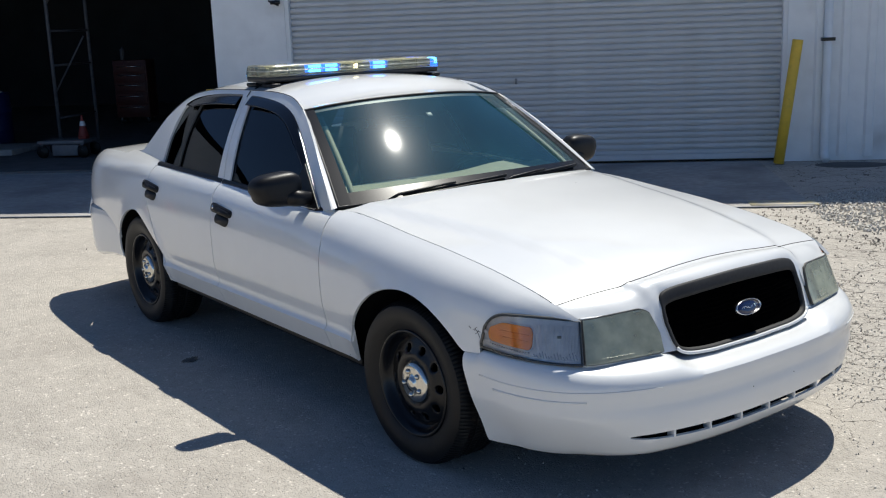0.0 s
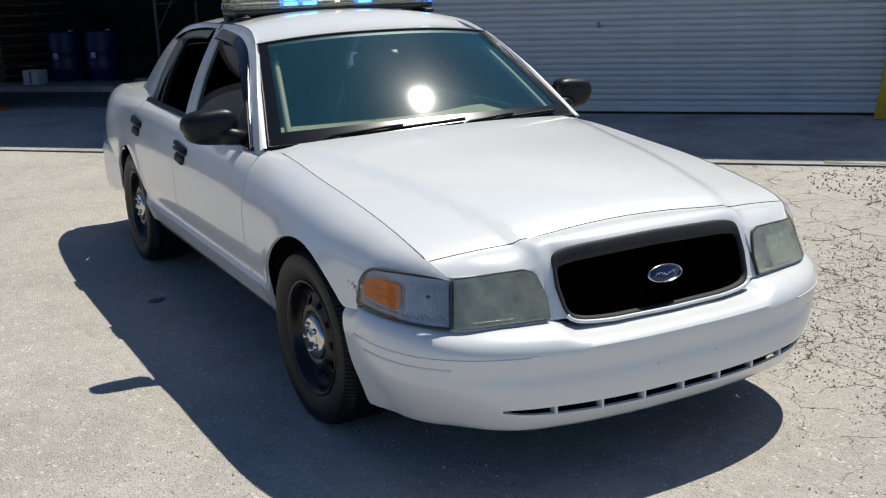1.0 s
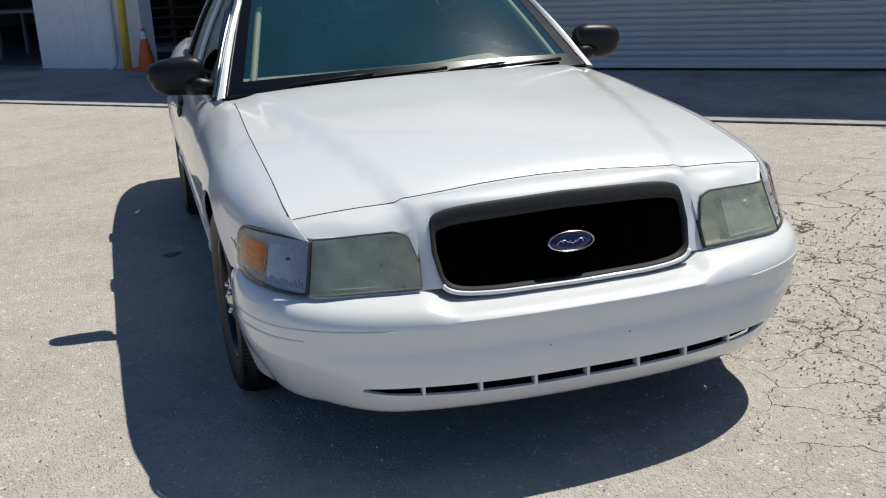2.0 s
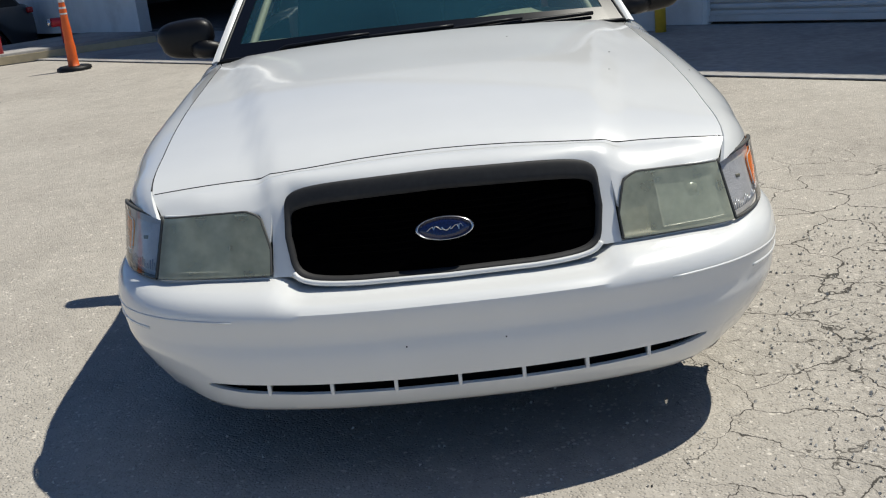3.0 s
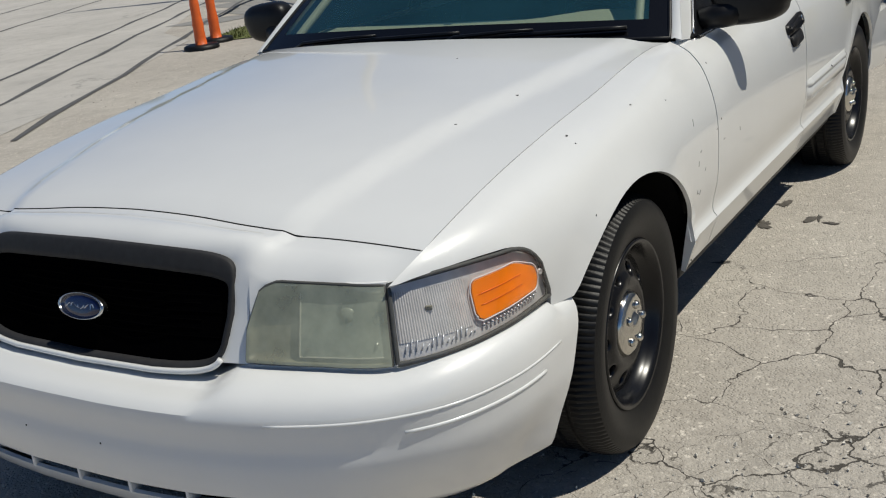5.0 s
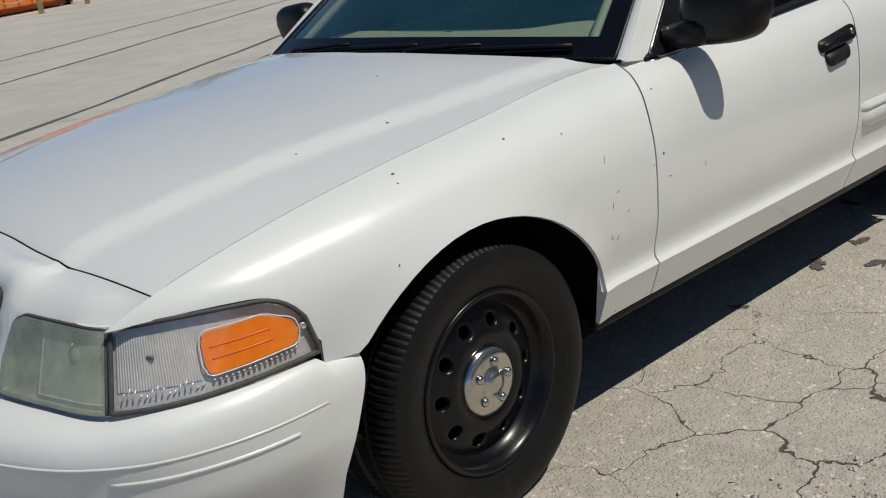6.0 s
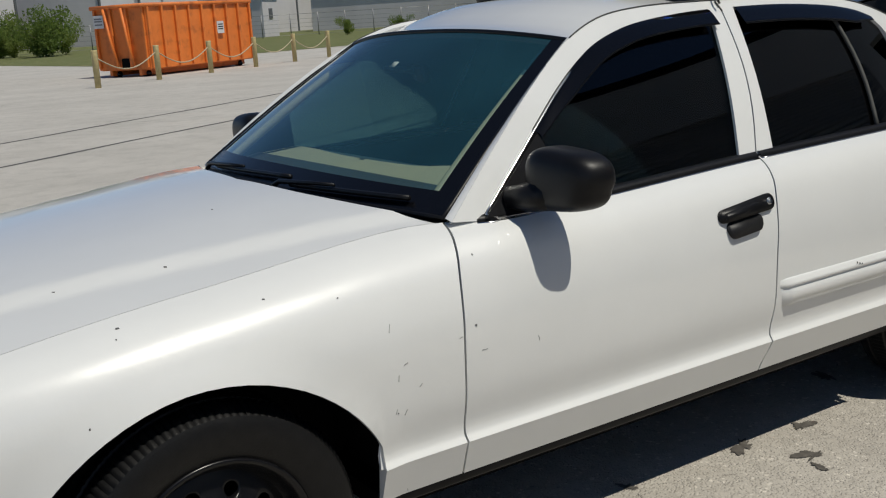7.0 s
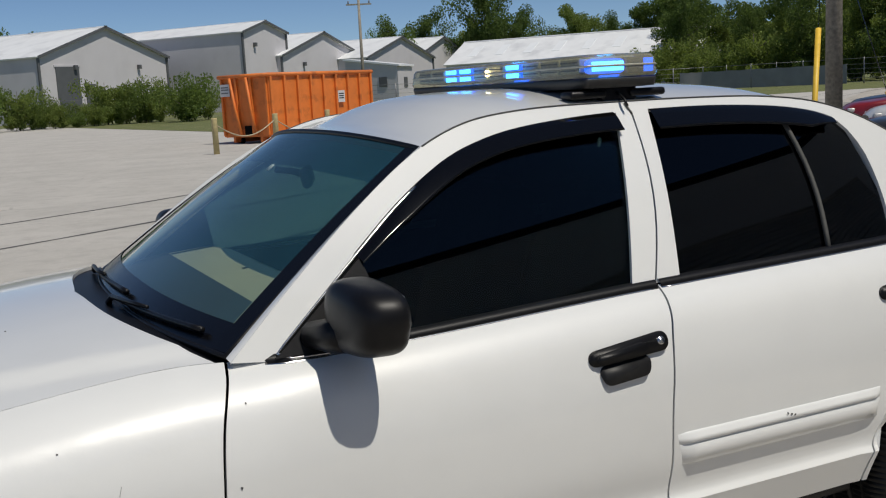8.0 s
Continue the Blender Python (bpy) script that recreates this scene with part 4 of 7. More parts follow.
def win_t(x):
    """The parameter of the window's outline at x, along its top."""
    lo, hi = 0.0, 0.84
    for _ in range(24):
        mid = (lo + hi) / 2
        lo, hi = (mid, hi) if WIN_SIDE(mid).x > x else (lo, mid)
    return lo


def window(x0b, x1b, x0t, x1t, out, n=24, m=10, bow=(0.0, 0.0)):
    """Pane between a front and a rear edge, each given at belt and top, and how far each bows to the rear."""
    rows = []
    for i in range(n + 1):
        u = i / n
        col = []
        for k in range(m + 1):
            t = k / m
            xb, xt = x0b + (x1b - x0b) * u, x0t + (x1t - x0t) * u
            zt = win_z(xt)
            x = xb + (xt - xb) * t - (bow[0] + (bow[1] - bow[0]) * u) * math.sin(math.pi * t)
            z = EDGE_Z(xb) + 0.004 + (zt - EDGE_Z(xb)) * t
            col.append(gh(x, z, out))
        rows.append(col)
    return rows


both_rows = window(-0.81, -1.80, -1.22, -1.92, -0.012)
for s, d in ((1, front_doors[0]), (-1, front_doors[1])):
    part("window_pane", sheet(both_rows if s == 1 else mirrored(both_rows), (0, s, 0)), M_TINT, d, "dark tinted window pane", thick=0.004)
both_rows = window(-1.91, -2.78, -1.98, -2.71, -0.012)
for s, d in ((1, rear_doors[0]), (-1, rear_doors[1])):
    part("window_pane", sheet(both_rows if s == 1 else mirrored(both_rows), (0, s, 0)), M_TINT_REAR, d, "dark tinted window pane", thick=0.004)
# pillars between the doors
for x0b, x1b, x0t, x1t, ds in ((-1.772, -1.843, -1.903, -1.951, front_doors), (-1.849, -1.926, -1.957, -2.012, rear_doors)):
    rows = window(x0b, x1b, x0t, x1t, 0.002, 4, 10, (0.0, 0.022) if ds is front_doors else (0.022, 0.0))
    for s, d in ((1, ds[0]), (-1, ds[1])):
        part("window_frame", sheet(rows if s == 1 else mirrored(rows), (0, s, 0)), M_PAINT, d, "white door pillar", thick=0.01)
rows = [[gh(-1.845 - 0.108 * k / 10 - 0.02 * math.sin(math.pi * k / 10) + e, 0.985 + 0.45 * k / 10, -0.02) for e in (-0.05, 0.05)] for k in range(11)]
both("pillar_core", rows, M_DARK, thick=0)
# divider bar, belt strips, visors
for s, d in ((1, rear_doors[0]), (-1, rear_doors[1])):
    part("quarter_bar", tubed([gh(-2.466 - 0.010 * k / 8 - 0.022 * math.sin(math.pi * k / 8), 1.01 + 0.40 * k / 8, -0.004, s) for k in range(9)], 0.0075), M_SEAL, d)
for s in (1, -1):
    for (x0, x1), d in (((-0.79, -1.843), front_doors), ((-1.853, -2.76), rear_doors)):
        rows = []
        for k in range(25):
            x = x0 + (x1 - x0) * k / 24
            z = EDGE_Z(x)
            rows.append([Vector((x, s * y, zz)) for y, zz in ((EDGE_Y(x) + 0.007, z - 0.008), (EDGE_Y(x) + 0.008, z + 0.002), (EDGE_Y(x) - 0.003, z + 0.013), (EDGE_Y(x) - 0.02, z + 0.013))])
        dd = d[0] if s == 1 else d[1]
        part("belt_strip", sheet(rows, (0, s, 0)), M_BLACK, dd, "black rubber window strip")
        part("bright_strip", tubed([Vector((x0 + (x1 - x0) * k / 24, s * (EDGE_Y(x0 + (x1 - x0) * k / 24) + 0.009), EDGE_Z(x0 + (x1 - x0) * k / 24) - 0.008)) for k in range(25)], 0.004, 6), M_CHROME_TRIM, dd)
    edge = [gh(-0.99 + 0.17 * k / 6, 0.956 + 0.002 * k / 6, 0.010, s) for k in range(6)] + [gh(*WIN_SIDE(0.01 + 0.22 * k / 20), 0.006, s) for k in range(21)]
    part("bright_strip", tubed(edge, 0.0036, 8), M_CHROME_TRIM, front_doors[0] if s == 1 else front_doors[1])
    for t0, t1, d in ((win_t(-1.045), win_t(-1.893), front_doors), (win_t(-2.012), win_t(-2.722), rear_doors)):
        rows = []
        for k in range(31):
            t = t0 + (t1 - t0) * k / 30
            p = WIN_SIDE(t)
            q = WIN_SIDE(min(t + 0.01, 1)) - WIN_SIDE(t - 0.01)
            n = Vector((-q.y, q.x)).normalized()
            n = n if n.y < 0 else -n
            taper = min(1.0, 2.2 * k / 30 + 0.55) * (0.70 + 0.16 * k / 30) if t0 < 0.3 else min(1.0, 4 * (1 - k / 30) + 0.35)
            col = []
            for w, o in ((-0.004, 0.002), (0.0, 0.009), (0.012 * taper, 0.015), (0.042 * taper, 0.021), (0.050 * taper, 0.024), (0.053 * taper, 0.020), (0.051 * taper, 0.014)):
                r = p + n * w
                col.append(gh(r.x, r.y, o, s))
            rows.append(col)
        dd = d[0] if s == 1 else d[1]
        part("rain_visor", sheet(rows, (0, s, 0)), M_VISOR, dd, "smoked plastic rain visor")

# roof, screens, boot
WS_TOP = lambda u: Vector((-1.288 + 0.070 * (1 - abs(u) ** 2.4), 0.634 * u, 1.383 + 0.040 * (1 - abs(u) ** 2.4)))
WS_LOW = lambda u: Vector((-0.718 + 0.115 * (1 - abs(u) ** 2.4), 0.808 * u, 0.968 + 0.018 * (1 - u * u)))
RW_TOP = lambda u: Vector((-2.80 - 0.05 * (1 - u * u), 0.585 * u, 1.372 + 0.055 * (1 - abs(u) ** 2.2)))
RW_LOW = lambda u: Vector((-3.34 - 0.06 * (1 - u * u), 0.70 * u, 1.016 + 0.02 * (1 - u * u)))
rows = []
for i in range(41):
    u = -1 + 2 * i / 40
    col = []
    for k in range(25):
        t = k / 24
        a, b = WS_TOP(u), RW_TOP(u)
        p = a.lerp(b, t)
        ex = p.x
        lo, hi = 0.0, 1.0
        for _ in range(14):
            mid = (lo + hi) / 2
            lo, hi = (mid, hi) if ROOF_SIDE(mid).x > ex else (lo, mid)
        ze = ROOF_SIDE(lo).y
        ye = abs(gh(ex, ze).y)
        crown = 0.055 - 0.012 * (2 * t - 1) ** 2
        z = ze + crown * (1 - abs(u) ** 2.4)
        f, g = smooth(0.22, 0.0, t), smooth(0.80, 1.0, t)      # meets both screens at their upper edges
        z += f * (a.z + 0.002 - z) + g * (b.z - z)
        y = u * ye + f * (a.y - u * ye) + g * (b.y - u * ye)
        col.append(Vector((ex, y, z)))
    rows.append(col)
roof = part("roof", sheet(rows, (0, 0, 1)), M_PAINT, car, "white roof panel", thick=0.02)


def screen(top, low, bulge, inset=0.0, n=32, m=16, bow=0.010, skew=0.0):
    rows = []
    for i in range(n + 1):
        u = (-1 + 2 * i / n) * (1 - inset)
        a, b = top(u), low(u)
        a, b = a.lerp(b, inset * 1.2), b.lerp(a, inset * 1.2)
        rows.append([a.lerp(b, k / m) + bulge * (math.sin(math.pi * k / m) * bow + skew * (k / m - 0.5)) for k in range(m + 1)])
    return rows


WS_BOW = 0.010
ws_bow = lambda t: math.sin(math.pi * t) * WS_BOW + 0.010 * (t - 0.5)
ws_rows = screen(WS_TOP, WS_LOW, Vector((0.6, 0, 0.8)), skew=0.010)
windshield = part("windshield", sheet(ws_rows, (1, 0, 0.5)), M_WINDSHIELD, car, "clear curved windshield")
windshield.visible_shadow = False
edge = rim_of(ws_rows)
part("windshield_seal", tubed(edge + [edge[0]], 0.0075, 8, cap=False), M_BLACK, windshield, "black rubber seal")
bt = [[WS_TOP(u).lerp(WS_LOW(u), t) + Vector((0.6, 0, 0.8)) * ws_bow(t) - Vector((0.003, 0, 0.005)) for t in (0.02, 0.06, 0.10, 0.15, 0.20)] for u in [-0.97 + 1.94 * i / 24 for i in range(25)]]
# black printed border of the glass: narrow at the sides, broad at the foot
fin = lambda u, t, o=0.0025: WS_TOP(u).lerp(WS_LOW(u), t) + Vector((0.6, 0, 0.8)) * (ws_bow(t) + o)
for s in (1, -1):
    part("glass_border", sheet([[fin(s * u, 0.01 + 0.98 * k / 20) for u in (0.925, 0.96, 0.995)] for k in range(21)], (1, 0, 0.5)), M_TRIM, windshield, "black printed border")
part("glass_border", sheet([[fin(-0.925 + 1.85 * k / 30, t) for t in (0.885, 0.94, 0.995)] for k in range(31)], (1, 0, 0.5)), M_TRIM, windshield, "black printed border")
# white flange that closes the pillar against the glass
for s in (1, -1):
    rows = []
    for k in range(25):
        t = k / 24
        p = WS_TOP(s).lerp(WS_LOW(s), t) + Vector((0.6, 0, 0.8)) * ws_bow(t)
        lo, hi = 0.0, 0.6
        for _ in range(16):
            mid = (lo + hi) / 2
            lo, hi = (mid, hi) if ROOF_SIDE(mid).x > p.x else (lo, mid)
        q = gh(*ROOF_SIDE(lo), -0.001, s)
        rows.append([q, q.lerp(p, 0.55) + Vector((0.004, 0, 0.004)), p - Vector((0.002, 0, 0.004))])
    part("pillar_flange", sheet(rows, (0.5, s, 0.5)), M_PAINT, car)
M_BAND = bpy.data.materials.new("blue_sun_band")
M_BAND.use_nodes = True
M_BAND.node_tree.nodes.remove(M_BAND.node_tree.nodes["Principled BSDF"])
tb = M_BAND.node_tree.nodes.new("ShaderNodeBsdfTransparent")
tb.inputs[0].default_value = (0.10, 0.17, 0.30, 1)
M_BAND.node_tree.links.new(tb.outputs[0], M_BAND.node_tree.nodes["Material Output"].inputs[0])
part("sun_band", sheet(bt, (1, 0, 0.5)), M_BAND, windshield, "blue tinted band along the glass top")
fr = screen(WS_TOP, WS_LOW, Vector((0.6, 0, 0.8)), 0.0)
fr2 = screen(WS_TOP, WS_LOW, Vector((0.6, 0, 0.8)), 0.034)
part("frit", sheet([[p - Vector((0.004, 0, 0.006)) for p in rim_of(fr)], [p - Vector((0.004, 0, 0.006)) for p in rim_of(fr2)]], close=True), M_BLACK, windshield, "black printed glass border")
rw_rows = screen(RW_TOP, RW_LOW, Vector((-0.4, 0, 0.9)), bow=0.03)
part("rear_window", sheet(rw_rows, (-1, 0, 0.5)), M_TINT_REAR, car, "dark tinted rear window", thick=0.005)
rows = []
for i in range(25):
    u = -1 + 2 * i / 24
    col = []
    for k in range(15):
        t = k / 14
        x = -3.44 - 0.06 * (1 - u * u) + (-4.18 + 3.44) * t
        col.append(Vector((x, u * (EDGE_Y(x) - 0.004), EDGE_Z(x) + 0.022 * (1 - u * u))))
    rows.append(col)
part("trunk_lid", sheet(rows, (0, 0, 1)), M_PAINT, car, "white trunk lid", thick=0.012)
rows = []
for i in range(25):
    u = -1 + 2 * i / 24
    rows.append([Vector((-4.185 - 0.03 * (1 - u * u) - 0.02 * math.sin(math.pi * k / 8), u * (0.72 + 0.14 * k / 8), 0.93 + 0.022 * (1 - u * u) - 0.40 * k / 8)) for k in range(9)])
part("rear_panel", sheet(rows, (-1, 0, 0)), M_PAINT, car, thick=0.012)
RB = polycurve([(-4.26, 0.0), (-4.25, 0.35), (-4.20, 0.62), (-4.09, 0.81), (-3.93, 0.92), (-3.75, 0.955), (-3.29, 0.952)])
rows = []
for i in range(-36, 37):
    s = abs(i) / 36
    sg = 1 if i >= 0 else -1
    q = RB(min(s + 0.01, 1)) - RB(max(s - 0.01, 0))
    n = Vector((-q.y, q.x)).normalized()
    col = []
    for z, o in ((0.25, -0.05), (0.28, -0.015), (0.35, 0.0), (0.48, 0.004), (0.58, 0.002), (0.635, -0.006), (0.655, -0.045)):
        z += 0.09 * smooth(0.45, 0.95, s) * (0.655 - z) / 0.40       # the lower edge rises towards the wheel
        p = RB(s) + n * o
        col.append(Vector((p.x, sg * p.y, z)))
    rows.append(col)
part("rear_bumper", sheet(rows, (-1, 0, 0)), M_PAINT, car, "white rear bumper", thick=0.01)
for s in (1, -1):                                       # fillet between the rear pillar's foot and the quarter panel
    rows = []
    for k in range(25):
        x = -2.72 - 0.72 * k / 24
        a, b = Vector((x, s * (EDGE_Y(x) + 0.001), EDGE_Z(x) - 0.005)), gh(x, EDGE_Z(x) + 0.016, -0.003, s)
        rows.append([a, a.lerp(b, 0.35) + Vector((0, 0, 0.003)), a.lerp(b, 0.8) + Vector((0, 0, 0.001)), b])
    part("pillar_foot", sheet(rows, (0, s, 1)), M_PAINT, car, thick=0.006)
M_RED = material("red_lens", (0.35, 0.01, 0.01), 0.2, grain=0.1, scale=40, coat=0.5)
for s in (1, -1):
    part("tail_light", boxed(-4.20, s * 0.60, 0.76, 0.05, 0.28, 0.17, bevel=0.02), M_RED, car, "red tail light")
    # small black plate behind the door window's front corner, and the mirror
    tri = [gh(-0.812, 0.962, 0.002, s), gh(-1.10, 0.970, 0.002, s), gh(-1.052, 1.150, 0.002, s), gh(-0.935, 1.060, 0.002, s)]
    bm = bmesh.new()
    bm.faces.new([bm.verts.new(p) for p in tri])
    r = bmesh.ops.extrude_face_region(bm, geom=bm.faces[:])
    bmesh.ops.translate(bm, verts=[v for v in r["geom"] if isinstance(v, bmesh.types.BMVert)], vec=(0, s * 0.012, 0))
    bmesh.ops.recalc_face_normals(bm, faces=bm.faces[:])
    dd = front_doors[0] if s == 1 else front_doors[1]
    part("mirror_plate", bm, M_BLACK, dd, shade=False)
    bm = bmesh.new()
    bmesh.ops.create_uvsphere(bm, u_segments=32, v_segments=20, radius=1.0)
    for v in bm.verts:
        c = v.co.copy()
        f = [math.copysign(abs(k) ** 0.62, k) for k in c]
        x, y, z = f[0] * 0.072, f[1] * 0.120, f[2] * 0.080
        y *= 1.0 - 0.10 * (z / 0.080 < 0)
        if x < 0:
            x *= 0.75                                    # flatter rear face
        z *= 1 - 0.12 * (y / 0.112)
        v.co = Vector((x + 0.02 * (-y / 0.112) , s * y, z))
    if s == -1:
        flip(bm)
    mirror = part("wing_mirror", bm, M_BLACK, dd, "black plastic wing mirror")
    mirror.matrix_basis = Matrix.Translation((-0.988, s * 0.988, 1.050)) @ Euler((0, 0, radians(-6 * s))).to_matrix().to_4x4()
    part("mirror_arm", tubed([(-0.90, s * 0.84, 1.0), (-0.93, s * 0.90, 1.005), (-0.965, s * 0.95, 1.02)], 0.03, 12, r2=0.05), M_BLACK, dd)
    g = part("mirror_glass", boxed(-1.0365, s * 0.985, 1.055, 0.004, 0.16, 0.10, bevel=0.0015), M_CHROME_TRIM, mirror)
    g.matrix_parent_inverse = mirror.matrix_basis.inverted()

# handles
M_SCOOP = material("grey_black_plastic", (0.016, 0.016, 0.017), 0.5, grain=0.2, scale=60, spec=0.35)


def slab(sx, sy, sz, round_, lip=0.003):
    """An oblong plate in x and z with rounded ends."""
    bm = bmesh.new()
    bmesh.ops.create_cube(bm, size=1)
    bmesh.ops.transform(bm, matrix=Matrix.Diagonal((sx, sy, sz, 1)), verts=bm.verts[:])
    bmesh.ops.bevel(bm, geom=[e for e in bm.edges if abs(e.verts[0].co.y - e.verts[1].co.y) > sy * 0.5], offset=round_, segments=6, affect="EDGES", profile=0.5)
    bmesh.ops.bevel(bm, geom=bm.edges[:], offset=lip, segments=2, affect="EDGES")
    return bm


for ds, hx, hz in ((front_doors, -1.680, 0.862), (rear_doors, -2.668, 0.893)):
    for s, d in ((1, ds[0]), (-1, ds[1])):
        p = side_z(hx, hz)
        tilt = math.atan2(side_z(hx, hz - 0.03).y - side_z(hx, hz + 0.03).y, 0.06)
        base = Matrix.Translation((p.x, s * (p.y + 0.001), p.z)) @ Euler((s * tilt, radians(5), 0)).to_matrix().to_4x4()
        bm = slab(0.236, 0.022, 0.050, 0.022)
        for v in bm.verts:                              # slimmer towards the front
            v.co.z *= 1.0 - 0.20 * smooth(-0.02, 0.118, v.co.x)
        h = part("door_handle", bm, M_BLACK, d, "black plastic pull handle")
        h.matrix_basis = base
        bm = slab(0.150, 0.014, 0.034, 0.014)
        for v in bm.verts:
            v.co.z *= 1.0 - 0.25 * smooth(-0.02, 0.075, v.co.x)
        part("handle_grip", bm, M_BLACK, h).matrix_basis = Matrix.Translation((0.026, s * 0.011, -0.005))
        bm = slab(0.150, 0.012, 0.052, 0.020, 0.002)
        for v in bm.verts:
            v.co.x *= 0.90 + 0.10 * smooth(-0.026, 0.02, v.co.z)
            v.co.y -= s * 0.006 * smooth(0.0, 0.026, v.co.z)
        part("handle_cup", bm, M_SCOOP, h, "grey plastic finger scoop").matrix_basis = Matrix.Translation((0.020, s * 0.003, -0.047))
        k = part("keyhole", revolve([(0.0, 0.003), (0.004, 0.003), (0.005, 0.001), (0.009, 0.003), (0.011, 0.0)], 20), M_CHROME_TRIM if ds is front_doors else M_BLACK, h)
        k.matrix_basis = Matrix.Translation((-0.095, s * 0.011, 0.001)) @ Euler((0, 0, 0 if s == 1 else math.pi)).to_matrix().to_4x4()
# ribbed trim on the rear doors
for s, d in ((1, rear_doors[0]), (-1, rear_doors[1])):
    rows = []
    for k in range(25):
        x = -1.812 - 0.72 * (k / 24)
        f = min(1.0, min(k, 24 - k) / 0.5)
        rows.append([(lambda p, o: Vector((p.x, s * (p.y + o * f), p.z)))(side_z(x - (0.020 * (0.625 - z) / 0.09 if k < 2 else 0), z), o) for z, o in ((0.536, -0.002), (0.540, 0.012), (0.588, 0.017), (0.592, 0.010), (0.596, 0.010), (0.600, 0.016), (0.611, 0.015), (0.614, 0.009), (0.621, 0.008), (0.625, -0.002))])
    if s == 1:
        part("side_moulding", sheet(rows, (0, s, 0)), M_PAINT, d, "white ribbed door moulding")

# wheels
def wheel_parts(s):
    w = new("wheel")
    tagged(w, "black steel wheel with a chrome centre cap")
    R = 0.338
    prof = [(0.222, 0.095), (0.236, 0.104), (0.27, 0.119), (0.30, 0.121), (0.318, 0.113), (0.330, 0.095), (R, 0.066), (R, 0.044), (R - 0.007, 0.041), (R - 0.007, 0.034), (R, 0.031), (R, 0.004), (R - 0.007, 0.001), (R - 0.007, -0.006), (R, -0.01), (R, -0.04), (R - 0.007, -0.043), (R - 0.007, -0.05), (R, -0.053), (R, -0.07), (0.328, -0.095), (0.30, -0.112), (0.24, -0.105), (0.22, -0.095)]
    seg = 360
    rows = []
    for k in range(seg):
        a = 2 * math.pi * k / seg
        col = []
        for i, (r, h) in enumerate(prof):
            rr = r
            if 5 <= i <= 6 and k % 3 == 0:
                rr -= 0.005
            if i in (7, 10, 11, 14, 15) and k % 3 == 1:
                rr -= 0.003
            grow = 1.0 + 0.028 * smooth(0.24, 0.33, r)
            col.append(Vector((grow * rr * math.cos(a), h - 0.04 * smooth(0.02, -0.05, h), grow * rr * math.sin(a))))
        rows.append(col)
    bm = sheet(rows + [rows[0]])
    bmesh.ops.recalc_face_normals(bm, faces=bm.faces[:])
    ty = part("tyre", bm, M_RUBBER, w, "worn dusty black tyre")
    ty.modifiers.new("crisp_edges", "EDGE_SPLIT").split_angle = radians(30)
    rim_prof = [(0.226, 0.092), (0.229, 0.100), (0.224, 0.106), (0.217, 0.104), (0.208, 0.092), (0.203, 0.080), (0.197, 0.066), (0.188, 0.058)]
    part("rim", revolve(rim_prof, 64), M_STEEL, w)
    # pierced disc: ten sectors, each with a round hole
    zr = catmull([(0.085, 0.078), (0.105, 0.088), (0.122, 0.085), (0.145, 0.074), (0.165, 0.068), (0.188, 0.058)])
    bm = bmesh.new()
    for n in range(10):
        a0 = 2 * math.pi * n / 10
        m = 24
        loops = [[] for _ in range(6)]
        for k in range(m):
            t = 2 * math.pi * k / m + math.pi / 4
            c, q = math.cos(t), math.sin(t)
            mx = max(abs(c), abs(q))
            ro, ao = 0.1365 + 0.0515 * c / mx, (math.pi / 10) * q / mx
            rh, th = 0.147 + 0.0175 * c, 0.0175 * q / 0.147
            for f in range(5):                          # from the sector's edge in to the hole
                g = 1 - (1 - f / 4) ** 1.6
                r, a = ro + (rh - ro) * g, a0 + ao + (th - ao) * g
                loops[f].append(bm.verts.new((r * math.cos(a), zr(r) - (0.0015 if f == 4 else 0), r * math.sin(a))))
            loops[5].append(bm.verts.new((rh * math.cos(a0 + th), zr(rh) - 0.016, rh * math.sin(a0 + th))))
        for la, lb in zip(loops, loops[1:]):
            for k in range(m):
                j = (k + 1) % m
                bm.faces.new((la[k], la[j], lb[j], lb[k]))
    bmesh.ops.remove_doubles(bm, verts=bm.verts[:], dist=0.0004)
    bmesh.ops.recalc_face_normals(bm, faces=bm.faces[:])
    part("wheel_disc", bm, M_STEEL, w, "pierced black steel disc")
    part("brake_disc", revolve([(0.0, -0.02), (0.20, -0.02), (0.20, -0.03)], 32), M_DARK, w)
    cap_prof = [(0.088, 0.074), (0.087, 0.086), (0.082, 0.093), (0.070, 0.098), (0.05, 0.100), (0.030, 0.100), (0.026, 0.108), (0.016, 0.112), (0.0, 0.113)]
    bm = revolve(cap_prof, 40)
    part("centre_cap", bm, M_CHROME, w, "chrome centre cap")
    for k in range(5):
        a = 2 * math.pi * k / 5 + 0.5
        b = bmesh.new()
        bmesh.ops.create_uvsphere(b, u_segments=12, v_segments=8, radius=0.012)
        bmesh.ops.translate(b, verts=b.verts[:], vec=(0.052 * math.cos(a), 0.100, 0.052 * math.sin(a)))
        part("lug_bump", b, M_CHROME, w)
    return w


w0 = wheel_parts(1)
WY = 0.935 - 0.10
